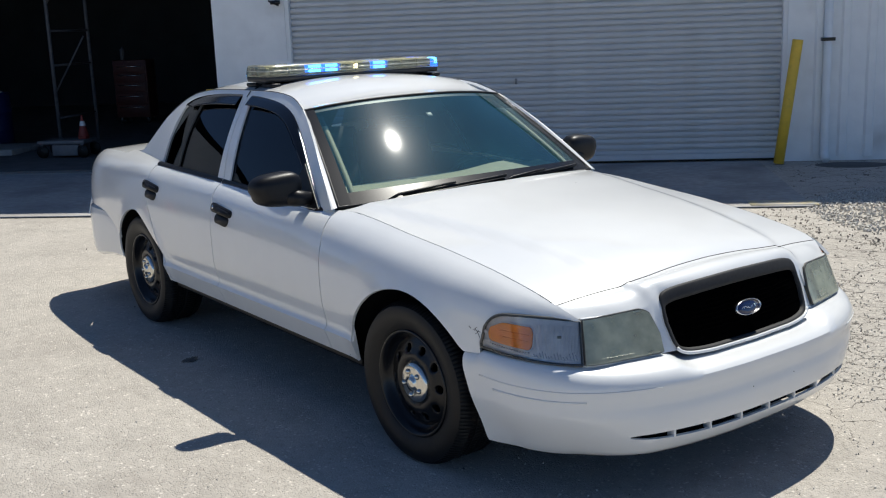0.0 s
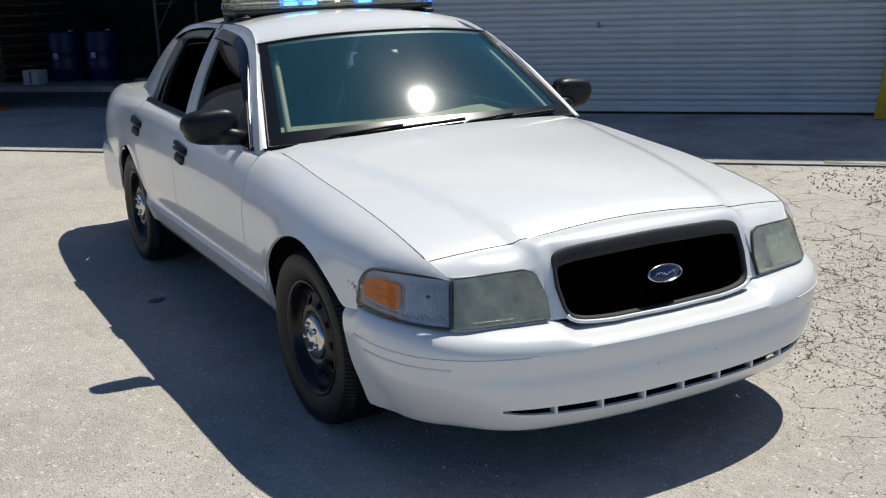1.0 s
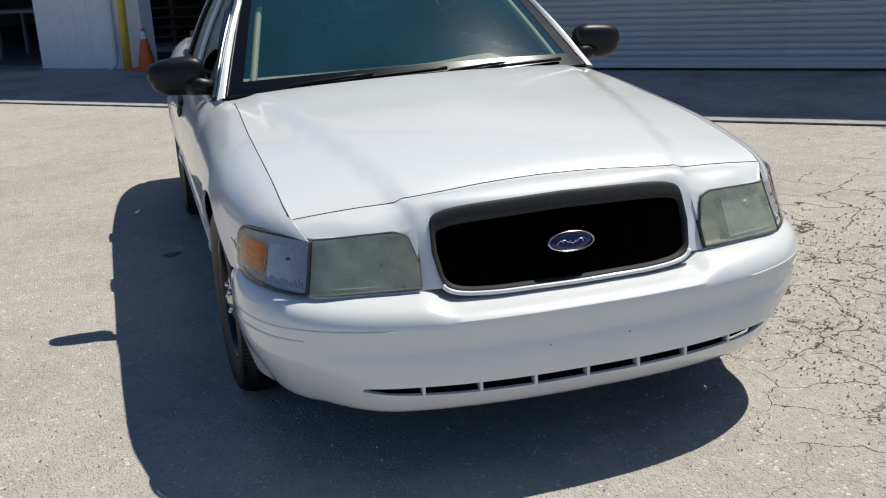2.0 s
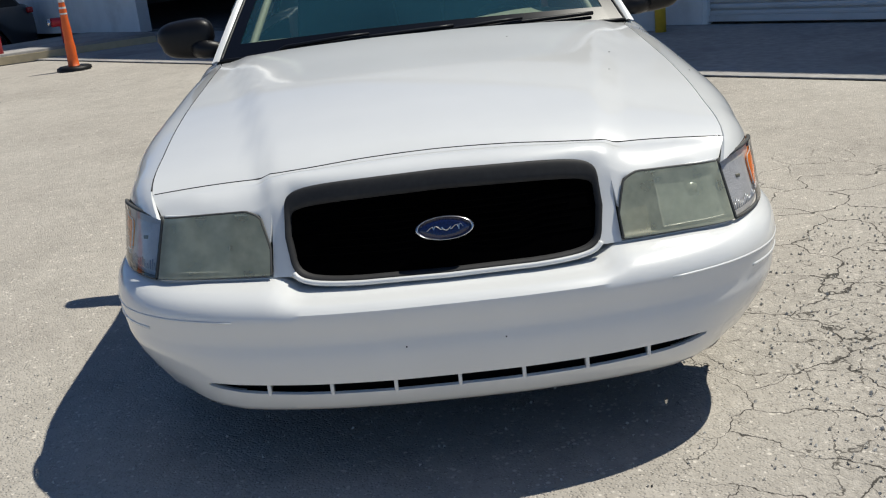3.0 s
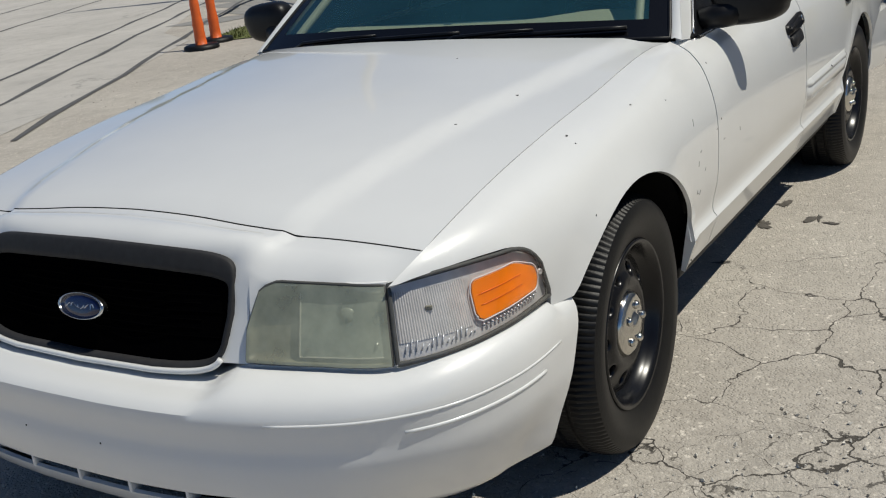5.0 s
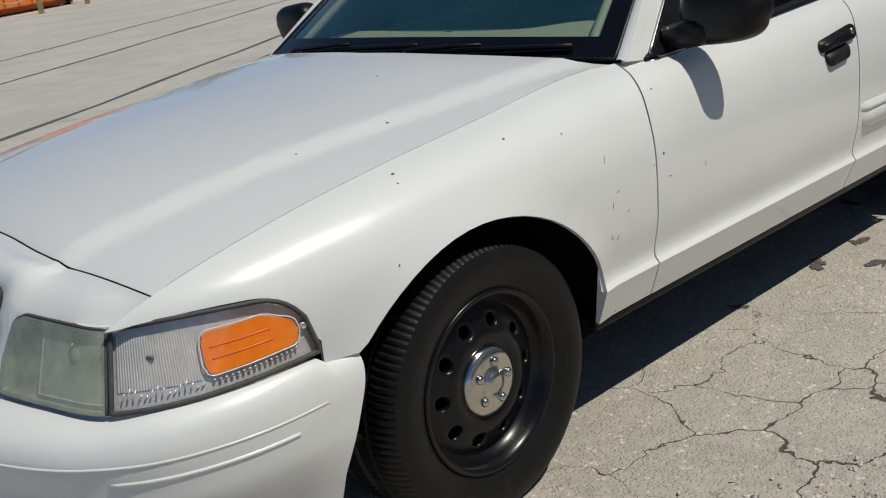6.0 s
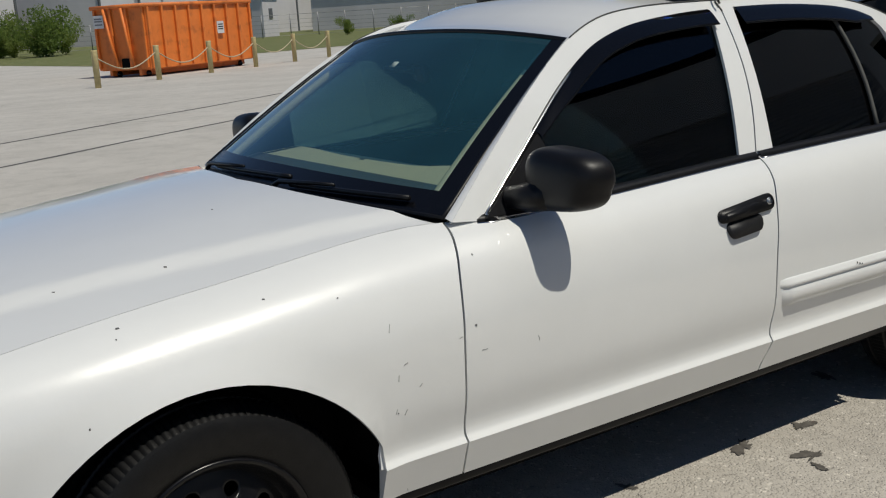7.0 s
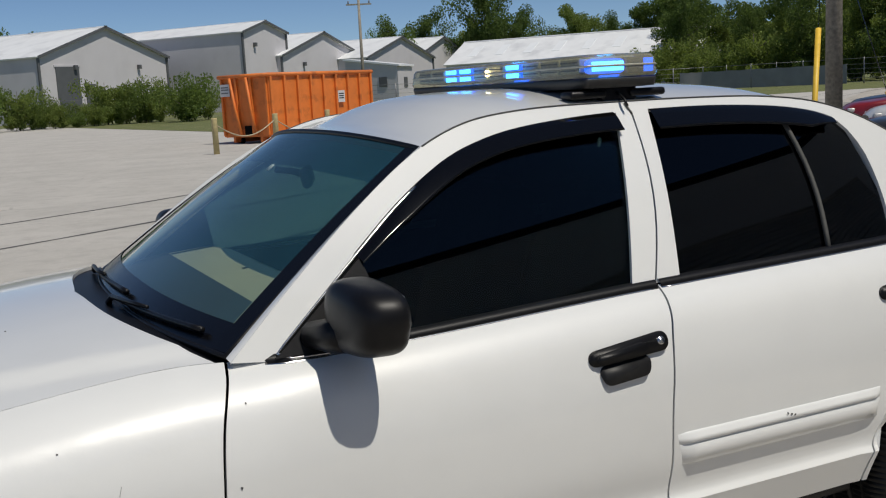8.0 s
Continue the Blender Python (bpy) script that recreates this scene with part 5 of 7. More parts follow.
for n, (x, s) in enumerate(((0.0, 1), (0.0, -1), (-2.913, 1), (-2.913, -1))):
    m = Matrix.Translation((x, s * WY, 0.338)) @ Euler((0, radians(37 * n), 0)).to_matrix().to_4x4()
    if s == -1:
        m = Matrix.Translation((x, s * WY, 0.338)) @ Euler((0, radians(37 * n), radians(180))).to_matrix().to_4x4()
    if n < 2:                                           # the front wheels are turned a little to the left
        m = Matrix.Translation((x, s * WY, 0.338)) @ Euler((0, 0, radians(2))).to_matrix().to_4x4() @ Matrix.Translation((-x, -s * WY, -0.338)) @ m
    w = w0 if n == 0 else copy_thing(w0, m)
    w.parent = car
    w.matrix_basis = m

# cowl and wipers
rows = []
for i in range(25):
    u = -1 + 2 * i / 24
    y = 0.785 * u
    a = Vector((HOOD_B(abs(y)) + 0.006, y, hood_z(HOOD_B(abs(y)), y) - 0.012))
    b = WS_LOW(u) + Vector((-0.03, 0, 0.012))
    rows.append([a, a.lerp(b, 0.5) - Vector((0, 0, 0.012)), b])
part("cowl", sheet(rows, (0, 0, 1)), M_BLACK, car, "black plastic cowl panel", thick=0.006)


def on_screen(u, t, out=0.0):
    """A place on the windshield: u across, t from top (0) to bottom (1)."""
    n = Vector((0.6, 0, 0.8))
    return WS_TOP(u).lerp(WS_LOW(u), t) + n * (ws_bow(t) + out)


for pu, tu in ((0.10, 0.62), (-0.72, -0.10)):
    wiper = part("wiper", tubed([on_screen(pu, 1.02, 0.02), on_screen(pu + 0.06, 1.0, 0.035), on_screen(pu + (tu - pu) * 0.55, 0.975, 0.035), on_screen(pu + (tu - pu) * 0.75, 0.96, 0.028)], 0.009, 8, r2=0.005), M_BLACK, car, "black windshield wiper")
    part("wiper_blade", tubed([on_screen(pu + (tu - pu) * k / 10 * 1.25 + 0.1, 0.985 - 0.035 * k / 10, 0.016) for k in range(11)], 0.008, 6), M_BLACK, wiper)
sticker = part("screen_sticker", boxed(0, 0, 0, 0.025, 0.03, 0.002), material("pale_sticker", (0.6, 0.62, 0.62), 0.5, grain=0.1), windshield)
sticker.matrix_basis = Matrix.Translation(on_screen(0.0, 0.22, -0.01)) @ Euler((0, radians(36), 0)).to_matrix().to_4x4()

# cabin
M_DASH = material("olive_dash_vinyl", (0.26, 0.27, 0.19), 0.65, grain=0.08, scale=80, bump=0.0006, bump_scale=400)
rows = []
for i in range(21):
    y = -0.74 + 1.48 * i / 20
    f = 0.022 * smooth(0.15, 0.45, y) * smooth(0.68, 0.5, y)
    rows.append([Vector((x, y, z + (f if x < -0.95 else 0))) for x, z in ((-0.60, 0.93), (-0.72, 0.965), (-0.90, 0.995), (-1.06, 1.005), (-1.13, 0.985), (-1.16, 0.88), (-1.15, 0.70), (-1.08, 0.55))])
part("dashboard", sheet(rows, (0, 0, 1)), M_DASH, car, "olive tan dashboard", thick=0.01)
rows = [[Vector((x, y, z + 0.004)) for x, z in ((-0.60, 0.93), (-0.72, 0.965), (-0.82, 0.982), (-0.90, 0.995))] for y in [-0.74 + 1.48 * i / 20 for i in range(21)]]
part("defroster_panel", sheet(rows, (0, 0, 1)), M_SEAT, car, "dark defroster strip on the dashboard")
wheel_s = part("steering_wheel", revolve([(0.165 + 0.016 * math.cos(a), 0.016 * math.sin(a)) for a in [2 * math.pi * k / 10 for k in range(11)]], 40, "z"), M_SEAT, car, "dark steering wheel")
SW = Matrix.Translation((-1.27, 0.37, 0.90)) @ Euler((0, radians(-62), 0)).to_matrix().to_4x4()
wheel_s.matrix_basis = SW
part("steering_hub", boxed(0, 0, -0.01, 0.13, 0.12, 0.05, bevel=0.02), M_SEAT, wheel_s)
for a in (0, 120, 240):
    part("spoke", tubed([(0, 0, -0.005), (0.16 * math.cos(radians(a + 90)), 0.16 * math.sin(radians(a + 90)), 0)], 0.013, 6), M_SEAT, wheel_s)
part("steering_column", tubed([(-1.10, 0.37, 0.82), (-1.25, 0.37, 0.89)], 0.04, 12), M_SEAT, car)


def cushion(sx, sy, sz):
    bm = bmesh.new()
    bmesh.ops.create_cube(bm, size=1)
    bmesh.ops.subdivide_edges(bm, edges=bm.edges[:], cuts=5, use_grid_fill=True)
    for v in bm.verts:
        c = v.co * 2
        n = c.normalized() * 1.15
        v.co = (c.lerp(n, 0.30)) * 0.5
        v.co = Vector((v.co.x * sx, v.co.y * sy, v.co.z * sz))
    return bm


for s in (1, -1):
    seat = part("seat", cushion(0.52, 0.52, 0.18), M_SEAT, car, "dark cloth front seat")
    seat.matrix_basis = Matrix.Translation((-1.62, s * 0.37, 0.52))
    b = part("seat_back", cushion(0.16, 0.50, 0.66), M_SEAT, seat)
    b.matrix_basis = Matrix.Translation((-0.32, 0, 0.35)) @ Euler((0, radians(-18), 0)).to_matrix().to_4x4()
    b = part("headrest", cushion(0.10, 0.26, 0.16), M_SEAT, seat)
    b.matrix_basis = Matrix.Translation((-0.44, 0, 0.72)) @ Euler((0, radians(-12), 0)).to_matrix().to_4x4()
bench = part("rear_bench", cushion(0.5, 1.3, 0.18), M_SEAT, car, "dark rear bench")
bench.matrix_basis = Matrix.Translation((-2.45, 0, 0.52))
b = part("bench_back", cushion(0.18, 1.3, 0.6), M_SEAT, bench)
b.matrix_basis = Matrix.Translation((-0.32, 0, 0.32)) @ Euler((0, radians(-20), 0)).to_matrix().to_4x4()
part("parcel_shelf", boxed(-3.08, 0, 0.98, 0.7, 1.35, 0.02), M_SEAT, car, shade=False)
part("cabin_floor", boxed(-1.9, 0, 0.34, 2.6, 1.5, 0.03), M_SEAT, car, shade=False)
for s in (1, -1):
    part("door_lining", boxed(-1.85, s * 0.80, 0.68, 2.2, 0.03, 0.58, bevel=0.01), M_SEAT, car)
rows = []
for i in range(11):
    u = -1 + 2 * i / 10
    a = WS_TOP(u * 0.98) + Vector((0.012, 0, -0.022))
    b = Vector((-2.75, u * 0.55, 1.375 + 0.045 * (1 - u * u)))
    rows.append([a.lerp(b, k / 8) + Vector((0, 0, 0.035 * math.sin(math.pi * k / 8))) for k in range(9)])
part("headliner", sheet(rows, (0, 0, -1)), M_INTERIOR, car, "pale cloth headliner")
for s in (1, -1):
    part("pillar_lining", tubed([fin(s * 0.875, 0.06 + 0.88 * k / 12, -0.004) - Vector((0.018, 0, 0.024)) for k in range(13)], 0.016, 8), M_DASH, car, "olive pillar lining")
rear_mirror = part("inner_mirror", boxed(0, 0, 0, 0.03, 0.20, 0.06, bevel=0.012), M_SEAT, car, "black inner rear-view mirror")
rear_mirror.matrix_basis = Matrix.Translation((-1.2188, -0.056, 1.281)) @ Euler((0, radians(10), radians(-22))).to_matrix().to_4x4()
part("mirror_stalk", tubed([(-1.155, -0.178, 1.302), (-1.171, -0.178, 1.299), (-1.192, -0.125, 1.296), (-1.21, -0.075, 1.288)], 0.011, 8), M_SEAT, car)

# light bar on the roof
M_BARLENS = glass("clear_bar_lens", (0.86, 0.86, 0.70), 0.08, 0.72, body=(0.60, 0.58, 0.42))

M_BARBASE = material("bar_tray", (0.025, 0.025, 0.025), 0.5, grain=0.2, scale=40)
M_BARIN = material("bar_inner_reflector", (0.52, 0.51, 0.42), 0.35, metal=0.4, grain=0.25, scale=60, bump=0.002, bump_scale=80)
M_BLUE_LED = lamp_material("lit_blue_module", (0.005, 0.10, 1.0), 3.2)
M_BLUE_HOT = lamp_material("lit_blue_core", (0.06, 0.42, 1.0), 7.0)
M_WHITE_LED = lamp_material("lit_white_module", (1.0, 0.85, 0.55), 10.0)
BX, BZ = -1.937, 1.533


def bar_plan(k, grow=0.0):
    """Rounded oblong in plan, wide across the car."""
    a = 2 * math.pi * k / 72
    c, s = math.cos(a), math.sin(a)
    e = 0.10
    return Vector((BX + math.copysign(abs(c) ** e, c) * (0.1245 + grow), math.copysign(abs(s) ** e, s) * (0.583 + grow), 0))


bar = part("light_bar", sheet([[bar_plan(k, g) + Vector((0, 0, z)) for k in range(72)] for z, g in ((BZ - 0.03, -0.03), (BZ - 0.028, 0.0), (BZ - 0.006, 0.004), (BZ, 0.0), (BZ, -0.12))], close=True), M_BARBASE, car, "long roof light bar with clear lenses and blue lamps")
part("bar_lens", sheet([[bar_plan(k, g) + Vector((0, 0, z)) for k in range(72)] for z, g in ((BZ, 0.004), (BZ + 0.010, 0.006), (BZ + 0.050, 0.000), (BZ + 0.060, -0.006), (BZ + 0.064, -0.03), (BZ + 0.065, -0.13))], (0, 0, 1), close=True), M_BARLENS, bar, "weathered clear lens")
part("bar_rib", sheet([[bar_plan(k, g) + Vector((0, 0, z)) for k in range(72)] for z, g in ((BZ + 0.028, 0.003), (BZ + 0.031, 0.0065), (BZ + 0.034, 0.003))], close=True), M_BARIN, bar)
part("bar_core", boxed(BX, 0, BZ + 0.032, 0.15, 1.08, 0.05, bevel=0.004), M_BARIN, bar, shade=False)
# modules along both long faces: lit ones glow blue
for fs in (1, -1):
    for k in range(10):
        y = -0.487 + 0.1082 * k
        on = (fs, k) in {(1, 2), (1, 3), (1, 6), (-1, 7), (-1, 2)}
        mod = part("lamp_module", boxed(BX + fs * 0.092, y, BZ + 0.033, 0.035, 0.098, 0.040, bevel=0.004), M_BLUE_LED if on else M_BARIN, bar, "lit blue lamp" if on else "", shade=False)
        if on:
            part("lamp_core", boxed(BX + fs * 0.111, y, BZ + 0.020, 0.004, 0.078, 0.014, bevel=0.0018), M_BLUE_HOT, mod, shade=False)
            part("lamp_core", boxed(BX + fs * 0.111, y, BZ + 0.045, 0.004, 0.078, 0.014, bevel=0.0018), M_BLUE_HOT, mod, shade=False)
        else:
            for dz in (-0.011, 0.0, 0.011):
                part("lamp_slot", boxed(BX + fs * 0.111, y, BZ + 0.033 + dz, 0.004, 0.085, 0.004), M_BARBASE, mod, shade=False)
part("take_down_lamp", boxed(BX + 0.113, 0.0, BZ + 0.033, 0.006, 0.022, 0.022, bevel=0.003), M_WHITE_LED, bar, "small lit white lamp")
for s in (1, -1):
    mod = part("corner_module", boxed(BX + 0.040, s * 0.558, BZ + 0.030, 0.125, 0.030, 0.040, bevel=0.012), M_BLUE_LED if s == 1 else M_BARIN, bar, "blue corner lamp", shade=False)
    if s == 1:
        part("lamp_core", boxed(BX + 0.040, 0.5745, BZ + 0.030, 0.105, 0.004, 0.026, bevel=0.0018), M_BLUE_HOT, mod, shade=False)
    part("side_module", boxed(BX - 0.055, s * 0.556, BZ + 0.030, 0.06, 0.03, 0.046, bevel=0.004), M_BARBASE, bar, "dark side lamp", shade=False)
    part("rear_module", boxed(BX - 0.103, s * 0.556, BZ + 0.030, 0.03, 0.03, 0.038, bevel=0.004), M_BLUE_LED if s == 1 else M_BARIN, bar, shade=False)
    part("bar_foot", boxed(BX - 0.01, s * 0.53, BZ - 0.045, 0.12, 0.05, 0.05, bevel=0.008), M_BLACK, bar, "black mounting foot")
    for dx in (-0.10, 0.10):
        part("foot_pad", boxed(BX + dx, s * 0.54, 1.487, 0.12, 0.06, 0.022, bevel=0.008), M_BLACK, bar)
    part("foot_strap", tubed([(BX, s * 0.55, 1.492), (BX, s * 0.592, 1.470), (BX, s * 0.606, 1.452)], 0.004, 6), M_BLACK, bar)

bar.matrix_basis = Matrix.Translation((BX, 0.023, 0)) @ Euler((0, 0, radians(-0.6))).to_matrix().to_4x4() @ Matrix.Translation((-BX, 0, 0))

# thin seam between roof and rail
for s in (1, -1):
    part("roof_seam", tubed([gh(*ROOF_SIDE(0.245 + 0.575 * k / 60), 0.001, s) for k in range(61)], 0.0022, 6), M_SEAL, roof)
    part("rail_joint", tubed([gh(-1.952 + 0.010 * k / 6, win_z(-1.952) - 0.006 + (1.466 - win_z(-1.952)) * k / 6, 0.004, s) for k in range(7)], 0.003, 6), M_SEAL, roof)
# scuffs round the car's right corner lamp
M_SCUFF = material("dark_scuff", (0.06, 0.06, 0.06), 0.8, grain=0.3, scale=200)
rs = random.Random(9)
rf = [o for o in car.children if o.name.startswith("front_fender")][1]
for x, z, dx, dz in ((0.455, 0.655, -0.03, 0.004), (0.44, 0.67, -0.02, -0.012), (0.452, 0.635, -0.012, 0.018), (0.43, 0.645, 0.018, 0.012), (0.41, 0.66, -0.012, 0.01)):
    pts = []
    for k in range(5):
        p = side_z(x + dx * k / 4, z + dz * k / 4 + rs.uniform(-0.003, 0.003), 0.0006)
        pts.append((p.x, -p.y, p.z))
    part("scuff", tubed(pts, 0.0011, 4), M_SCUFF, rf)
for s0, z0, z1 in ((0.70, 0.555, 0.535), (0.72, 0.535, 0.533)):
    pts = [bumper_at(s0 - 0.02 * k / 3, z0 + (z1 - z0) * k / 3, 0.0006) for k in range(4)]
    part("scuff", tubed([(p.x, -p.y, p.z) for p in pts], 0.001, 4), M_SCUFF, bumper)

# paint chips and scuffs on fender, bonnet and door
M_CHIP = material("bare_chip", (0.10, 0.10, 0.10), 0.7, grain=0.4, scale=300)
rng = random.Random(4)


def chip(x, y, z, n, size, parent=car):
    bm = bmesh.new()
    c = [bm.verts.new((size * (0.5 + 0.5 * rng.random()) * math.cos(a), size * (0.3 + 0.4 * rng.random()) * math.sin(a), 0)) for a in [2 * math.pi * k / 7 for k in range(7)]]
    f = bm.faces.new(c)
    r = bmesh.ops.extrude_face_region(bm, geom=[f])
    bmesh.ops.translate(bm, verts=[v for v in r["geom"] if isinstance(v, bmesh.types.BMVert)], vec=(0, 0, 0.0012))
    bmesh.ops.recalc_face_normals(bm, faces=bm.faces[:])
    ob = part("paint_chip", bm, M_CHIP, parent, shade=False)
    ob.matrix_basis = Matrix.Translation((x, y, z)) @ Vector(n).to_track_quat("Z", "X").to_matrix().to_4x4() @ Euler((0, 0, rng.random() * 6)).to_matrix().to_4x4()


for x, y, size in ((-0.051, 0.620, 0.006), (0.195, 0.572, 0.005), (-0.30, 0.30, 0.003)):
    chip(x, y, hood_z(x, y) + 0.0005, (0.05, 0.1, 1), size, hood)
fl = [o for o in car.children if o.name.startswith("front_fender")][0]


def flank_mark(x, z, size, parent):
    p = side_z(x, z, 0.0005)
    q = side_z(x, z + 0.02) - side_z(x, z - 0.02)
    chip(p.x, p.y, p.z, (0, q.z, -q.y), size, parent)


for x, z, size in ((0.136, 0.877, 0.0065), (0.148, 0.862, 0.003), (-0.178, 0.884, 0.0045), (-0.342, 0.861, 0.003), (0.244, 0.717, 0.004), (0.224, 0.721, 0.003), (0.295, 0.664, 0.003), (-0.452, 0.565, 0.0025)):
    flank_mark(x, z, size, fl)
for x, z, size in ((-0.687, 0.731, 0.005), (-0.723, 0.893, 0.003)):
    flank_mark(x, z, size, front_doors[0])
M_SCRATCH = material("faint_scratch", (0.30, 0.30, 0.29), 0.7, grain=0.3, scale=200)
for x, z, dx, dz in ((-0.445, 0.765, -0.006, 0.018), (-0.457, 0.644, -0.002, 0.016), (-0.514, 0.616, -0.008, 0.008), (-0.445, 0.563, -0.005, 0.012), (-0.470, 0.556, -0.008, 0.012), (-0.475, 0.680, -0.010, 0.004), (-0.636, 0.709, -0.010, 0.002), (-0.700, 0.664, -0.016, 0.001), (-0.880, 0.649, 0.003, 0.014)):
    pts = [side_z(x + dx * k / 4, z + dz * k / 4 + 0.001 * rng.uniform(-1, 1), 0.0004) for k in range(5)]
    part("scratch", tubed(pts, 0.0008, 4), M_SCRATCH, fl if x > -0.65 else front_doors[0])
p = side_z(-2.183, 0.612, 0.016)
for d in (-0.012, 0.0, 0.014):
    chip(p.x + d, p.y, p.z + d * 0.3, (0, 1, 0), 0.005, rear_doors[0])

# ---- workshop front ----
slat_bm = sheet([[Vector((x, y, z)) for y, z in ((0.026, 0.0), (0.0, 0.002), (-0.009, 0.010), (-0.012, 0.032), (-0.007, 0.054), (0.0, 0.059), (0.026, 0.061), (0.026, 0.073))] for x in (0.0, DOOR_R - DOOR_L)], (0, -1, 0))
M_GREYLOCK = material("dull_zinc", (0.25, 0.25, 0.25), 0.5, metal=0.4, grain=0.2, scale=40)
roller = empty("roller_door", "closed grey steel roller door with horizontal slats", "door", kind="structure")
roller.matrix_basis = WALL @ pose(0, 0.10, 0)
first = part("slat", slat_bm, M_DOOR, roller, thick=0.004, shade=False)
first.modifiers.clear()
first.location = (DOOR_L, 0, 0.10)
for k in range(1, 59):
    o = first.copy()
    scene.collection.objects.link(o)
    o.location = (DOOR_L, 0, 0.10 + 0.073 * k)
part("bottom_bar", boxed((DOOR_L + DOOR_R) / 2, -0.005, 0.07, DOOR_R - DOOR_L - 0.02, 0.05, 0.07, bevel=0.006), M_DOOR, roller, shade=False)
for x in (DOOR_L, DOOR_R):
    g = part("door_guide", boxed(x, -0.03, 2.2, 0.10, 0.10, 4.4, bevel=0.008), M_WALL, roller, shade=False)
part("door_lock", boxed(-3.0, -0.02, 1.06, 0.03, 0.03, 0.07, bevel=0.004), M_GREYLOCK, roller, shade=False)
# ribs of the metal cladding
cl = empty("wall_cladding", "white ribbed metal cladding sheets", "cladding", kind="structure")
cl.matrix_basis = WALL
rib = sheet([[Vector((x, y, z)) for x, y in ((-0.06, 0.0), (-0.035, -0.025), (0.035, -0.025), (0.06, 0.0))] for z in (0.05, WALL_H)], (0, -1, 0))
first = None
for x in [0.62 + 0.30 * k for k in range(26)] + [-13.75 + 0.30 * k for k in range(4)]:
    if first is None:
        first = part("rib", rib, M_WALL, cl, shade=False)
        first.location = (x, 0, 0)
    else:
        o = first.copy()
        scene.collection.objects.link(o)
        o.location = (x, 0, 0)


def on_wall(ob, x, y=0.0, z=0.0, rz=0.0):
    ob.matrix_basis = WALL @ pose(x, y, z, 0, 0, rz)
    return ob


def downpipe(x, label):
    pipe = part("downpipe", tubed([(0, -0.07, 4.5), (0, -0.07, 0.16), (0.0, -0.10, 0.08), (0.0, -0.20, 0.04)], 0.05, 10), M_WALL)
    part("pipe_clamp", boxed(0, -0.06, 1.45, 0.15, 0.13, 0.04, bevel=0.005), M_STEEL, pipe, shade=False)
    return tagged(on_wall(pipe, x), label, "downpipe")


downpipe(0.70, "white painted downpipe with a steel clamp on the wall")
downpipe(-12.3, "white painted downpipe beside the open bay")


def bollard(x, y, h, lean=0.0, r=0.062):
    b = part("bollard", tubed([(0, 0, 0), (0, 0, h * 0.5), (0, 0, h - 0.02), (0, 0, h)], r, 16), M_YELLOW)
    b.matrix_basis = WALL @ pose(x, y, 0.014, 0, lean, 0)
    return tagged(b, "yellow painted steel bollard beside the doorway", "bollard", "bollards at the doors")


bollard(0.14, -0.28, 1.46, 7)
bollard(-11.95, -0.18, 1.28, 2)
bollard(-6.72, -0.6, 1.10, 0)
bollard(-6.08, -0.6, 1.10, 0)
k = part("door_latch", boxed(-6.0, -0.03, 2.14, 0.12, 0.05, 0.05, bevel=0.006), M_STEEL)
part("latch_pin", tubed([(-6.08, -0.06, 2.16), (-5.95, -0.06, 2.10)], 0.012, 6), M_STEEL, k)
tagged(on_wall(k, 0), "dark steel hook on the wall beside the door", "latch")
ob = part("wet_stain", revolve([(0, 0.004), (0.35, 0.004), (0.42, 0.0)], 24, "z"), material("dark_oily_stain", (0.07, 0.07, 0.07), 0.7, grain=0.4, scale=12))
on_wall(ob, 0.95, -0.42, 0.0)
ob.scale = (1.0, 0.6, 1)
tagged(ob, "dark stain on the ground below the downpipe", "stain", kind="structure")
ob = part("apron_stripe", boxed(-0.30, -3.03, 0.017, 0.62, 0.26, 0.004), material("faded_yellow_paint", (0.58, 0.50, 0.30), 0.7, grain=0.1, scale=6, dirt=(0.42, 0.40, 0.36), dirt_scale=9, dirt_from=0.42, dirt_to=0.6))
on_wall(ob, 0)
tagged(ob, "faded yellow painted corner of the apron", "marking", kind="structure")


rngj = random.Random(5)
rows = []
for k in range(400):                                    # crumbled edge of uneven width
    x, w = -19.9 + 0.05 * k, 0.010 + 0.010 * rngj.random() * rngj.random()
    c = -3.213 - 0.006 * math.sin(x * 2.3) - 0.005 * rngj.random()
    rows.append([Vector((x, c - w, 0.0015)), Vector((x, c, 0.006)), Vector((x, c + w, 0.0015))])
ob = part("apron_joint", sheet(rows, (0, 0, 1)), M_DARK)
on_wall(ob, 0)
tagged(ob, "dark open joint along the apron", "joint", kind="structure")
# things in the dark bay; several colours are lowered to hold its shade
M_BLUEBIN = material("blue_plastic", (0.008, 0.014, 0.075), 0.45, grain=0.15, scale=20)
M_WOOD = material("worn_timber", (0.09, 0.055, 0.035), 0.8, grain=0.4, scale=25, bump=0.002, bump_scale=60)
M_PAPER = material("white_board", (0.6, 0.6, 0.6), 0.6, grain=0.05, scale=20)
M_GREY = material("grey_steel", (0.16, 0.16, 0.17), 0.5, grain=0.2, scale=15)


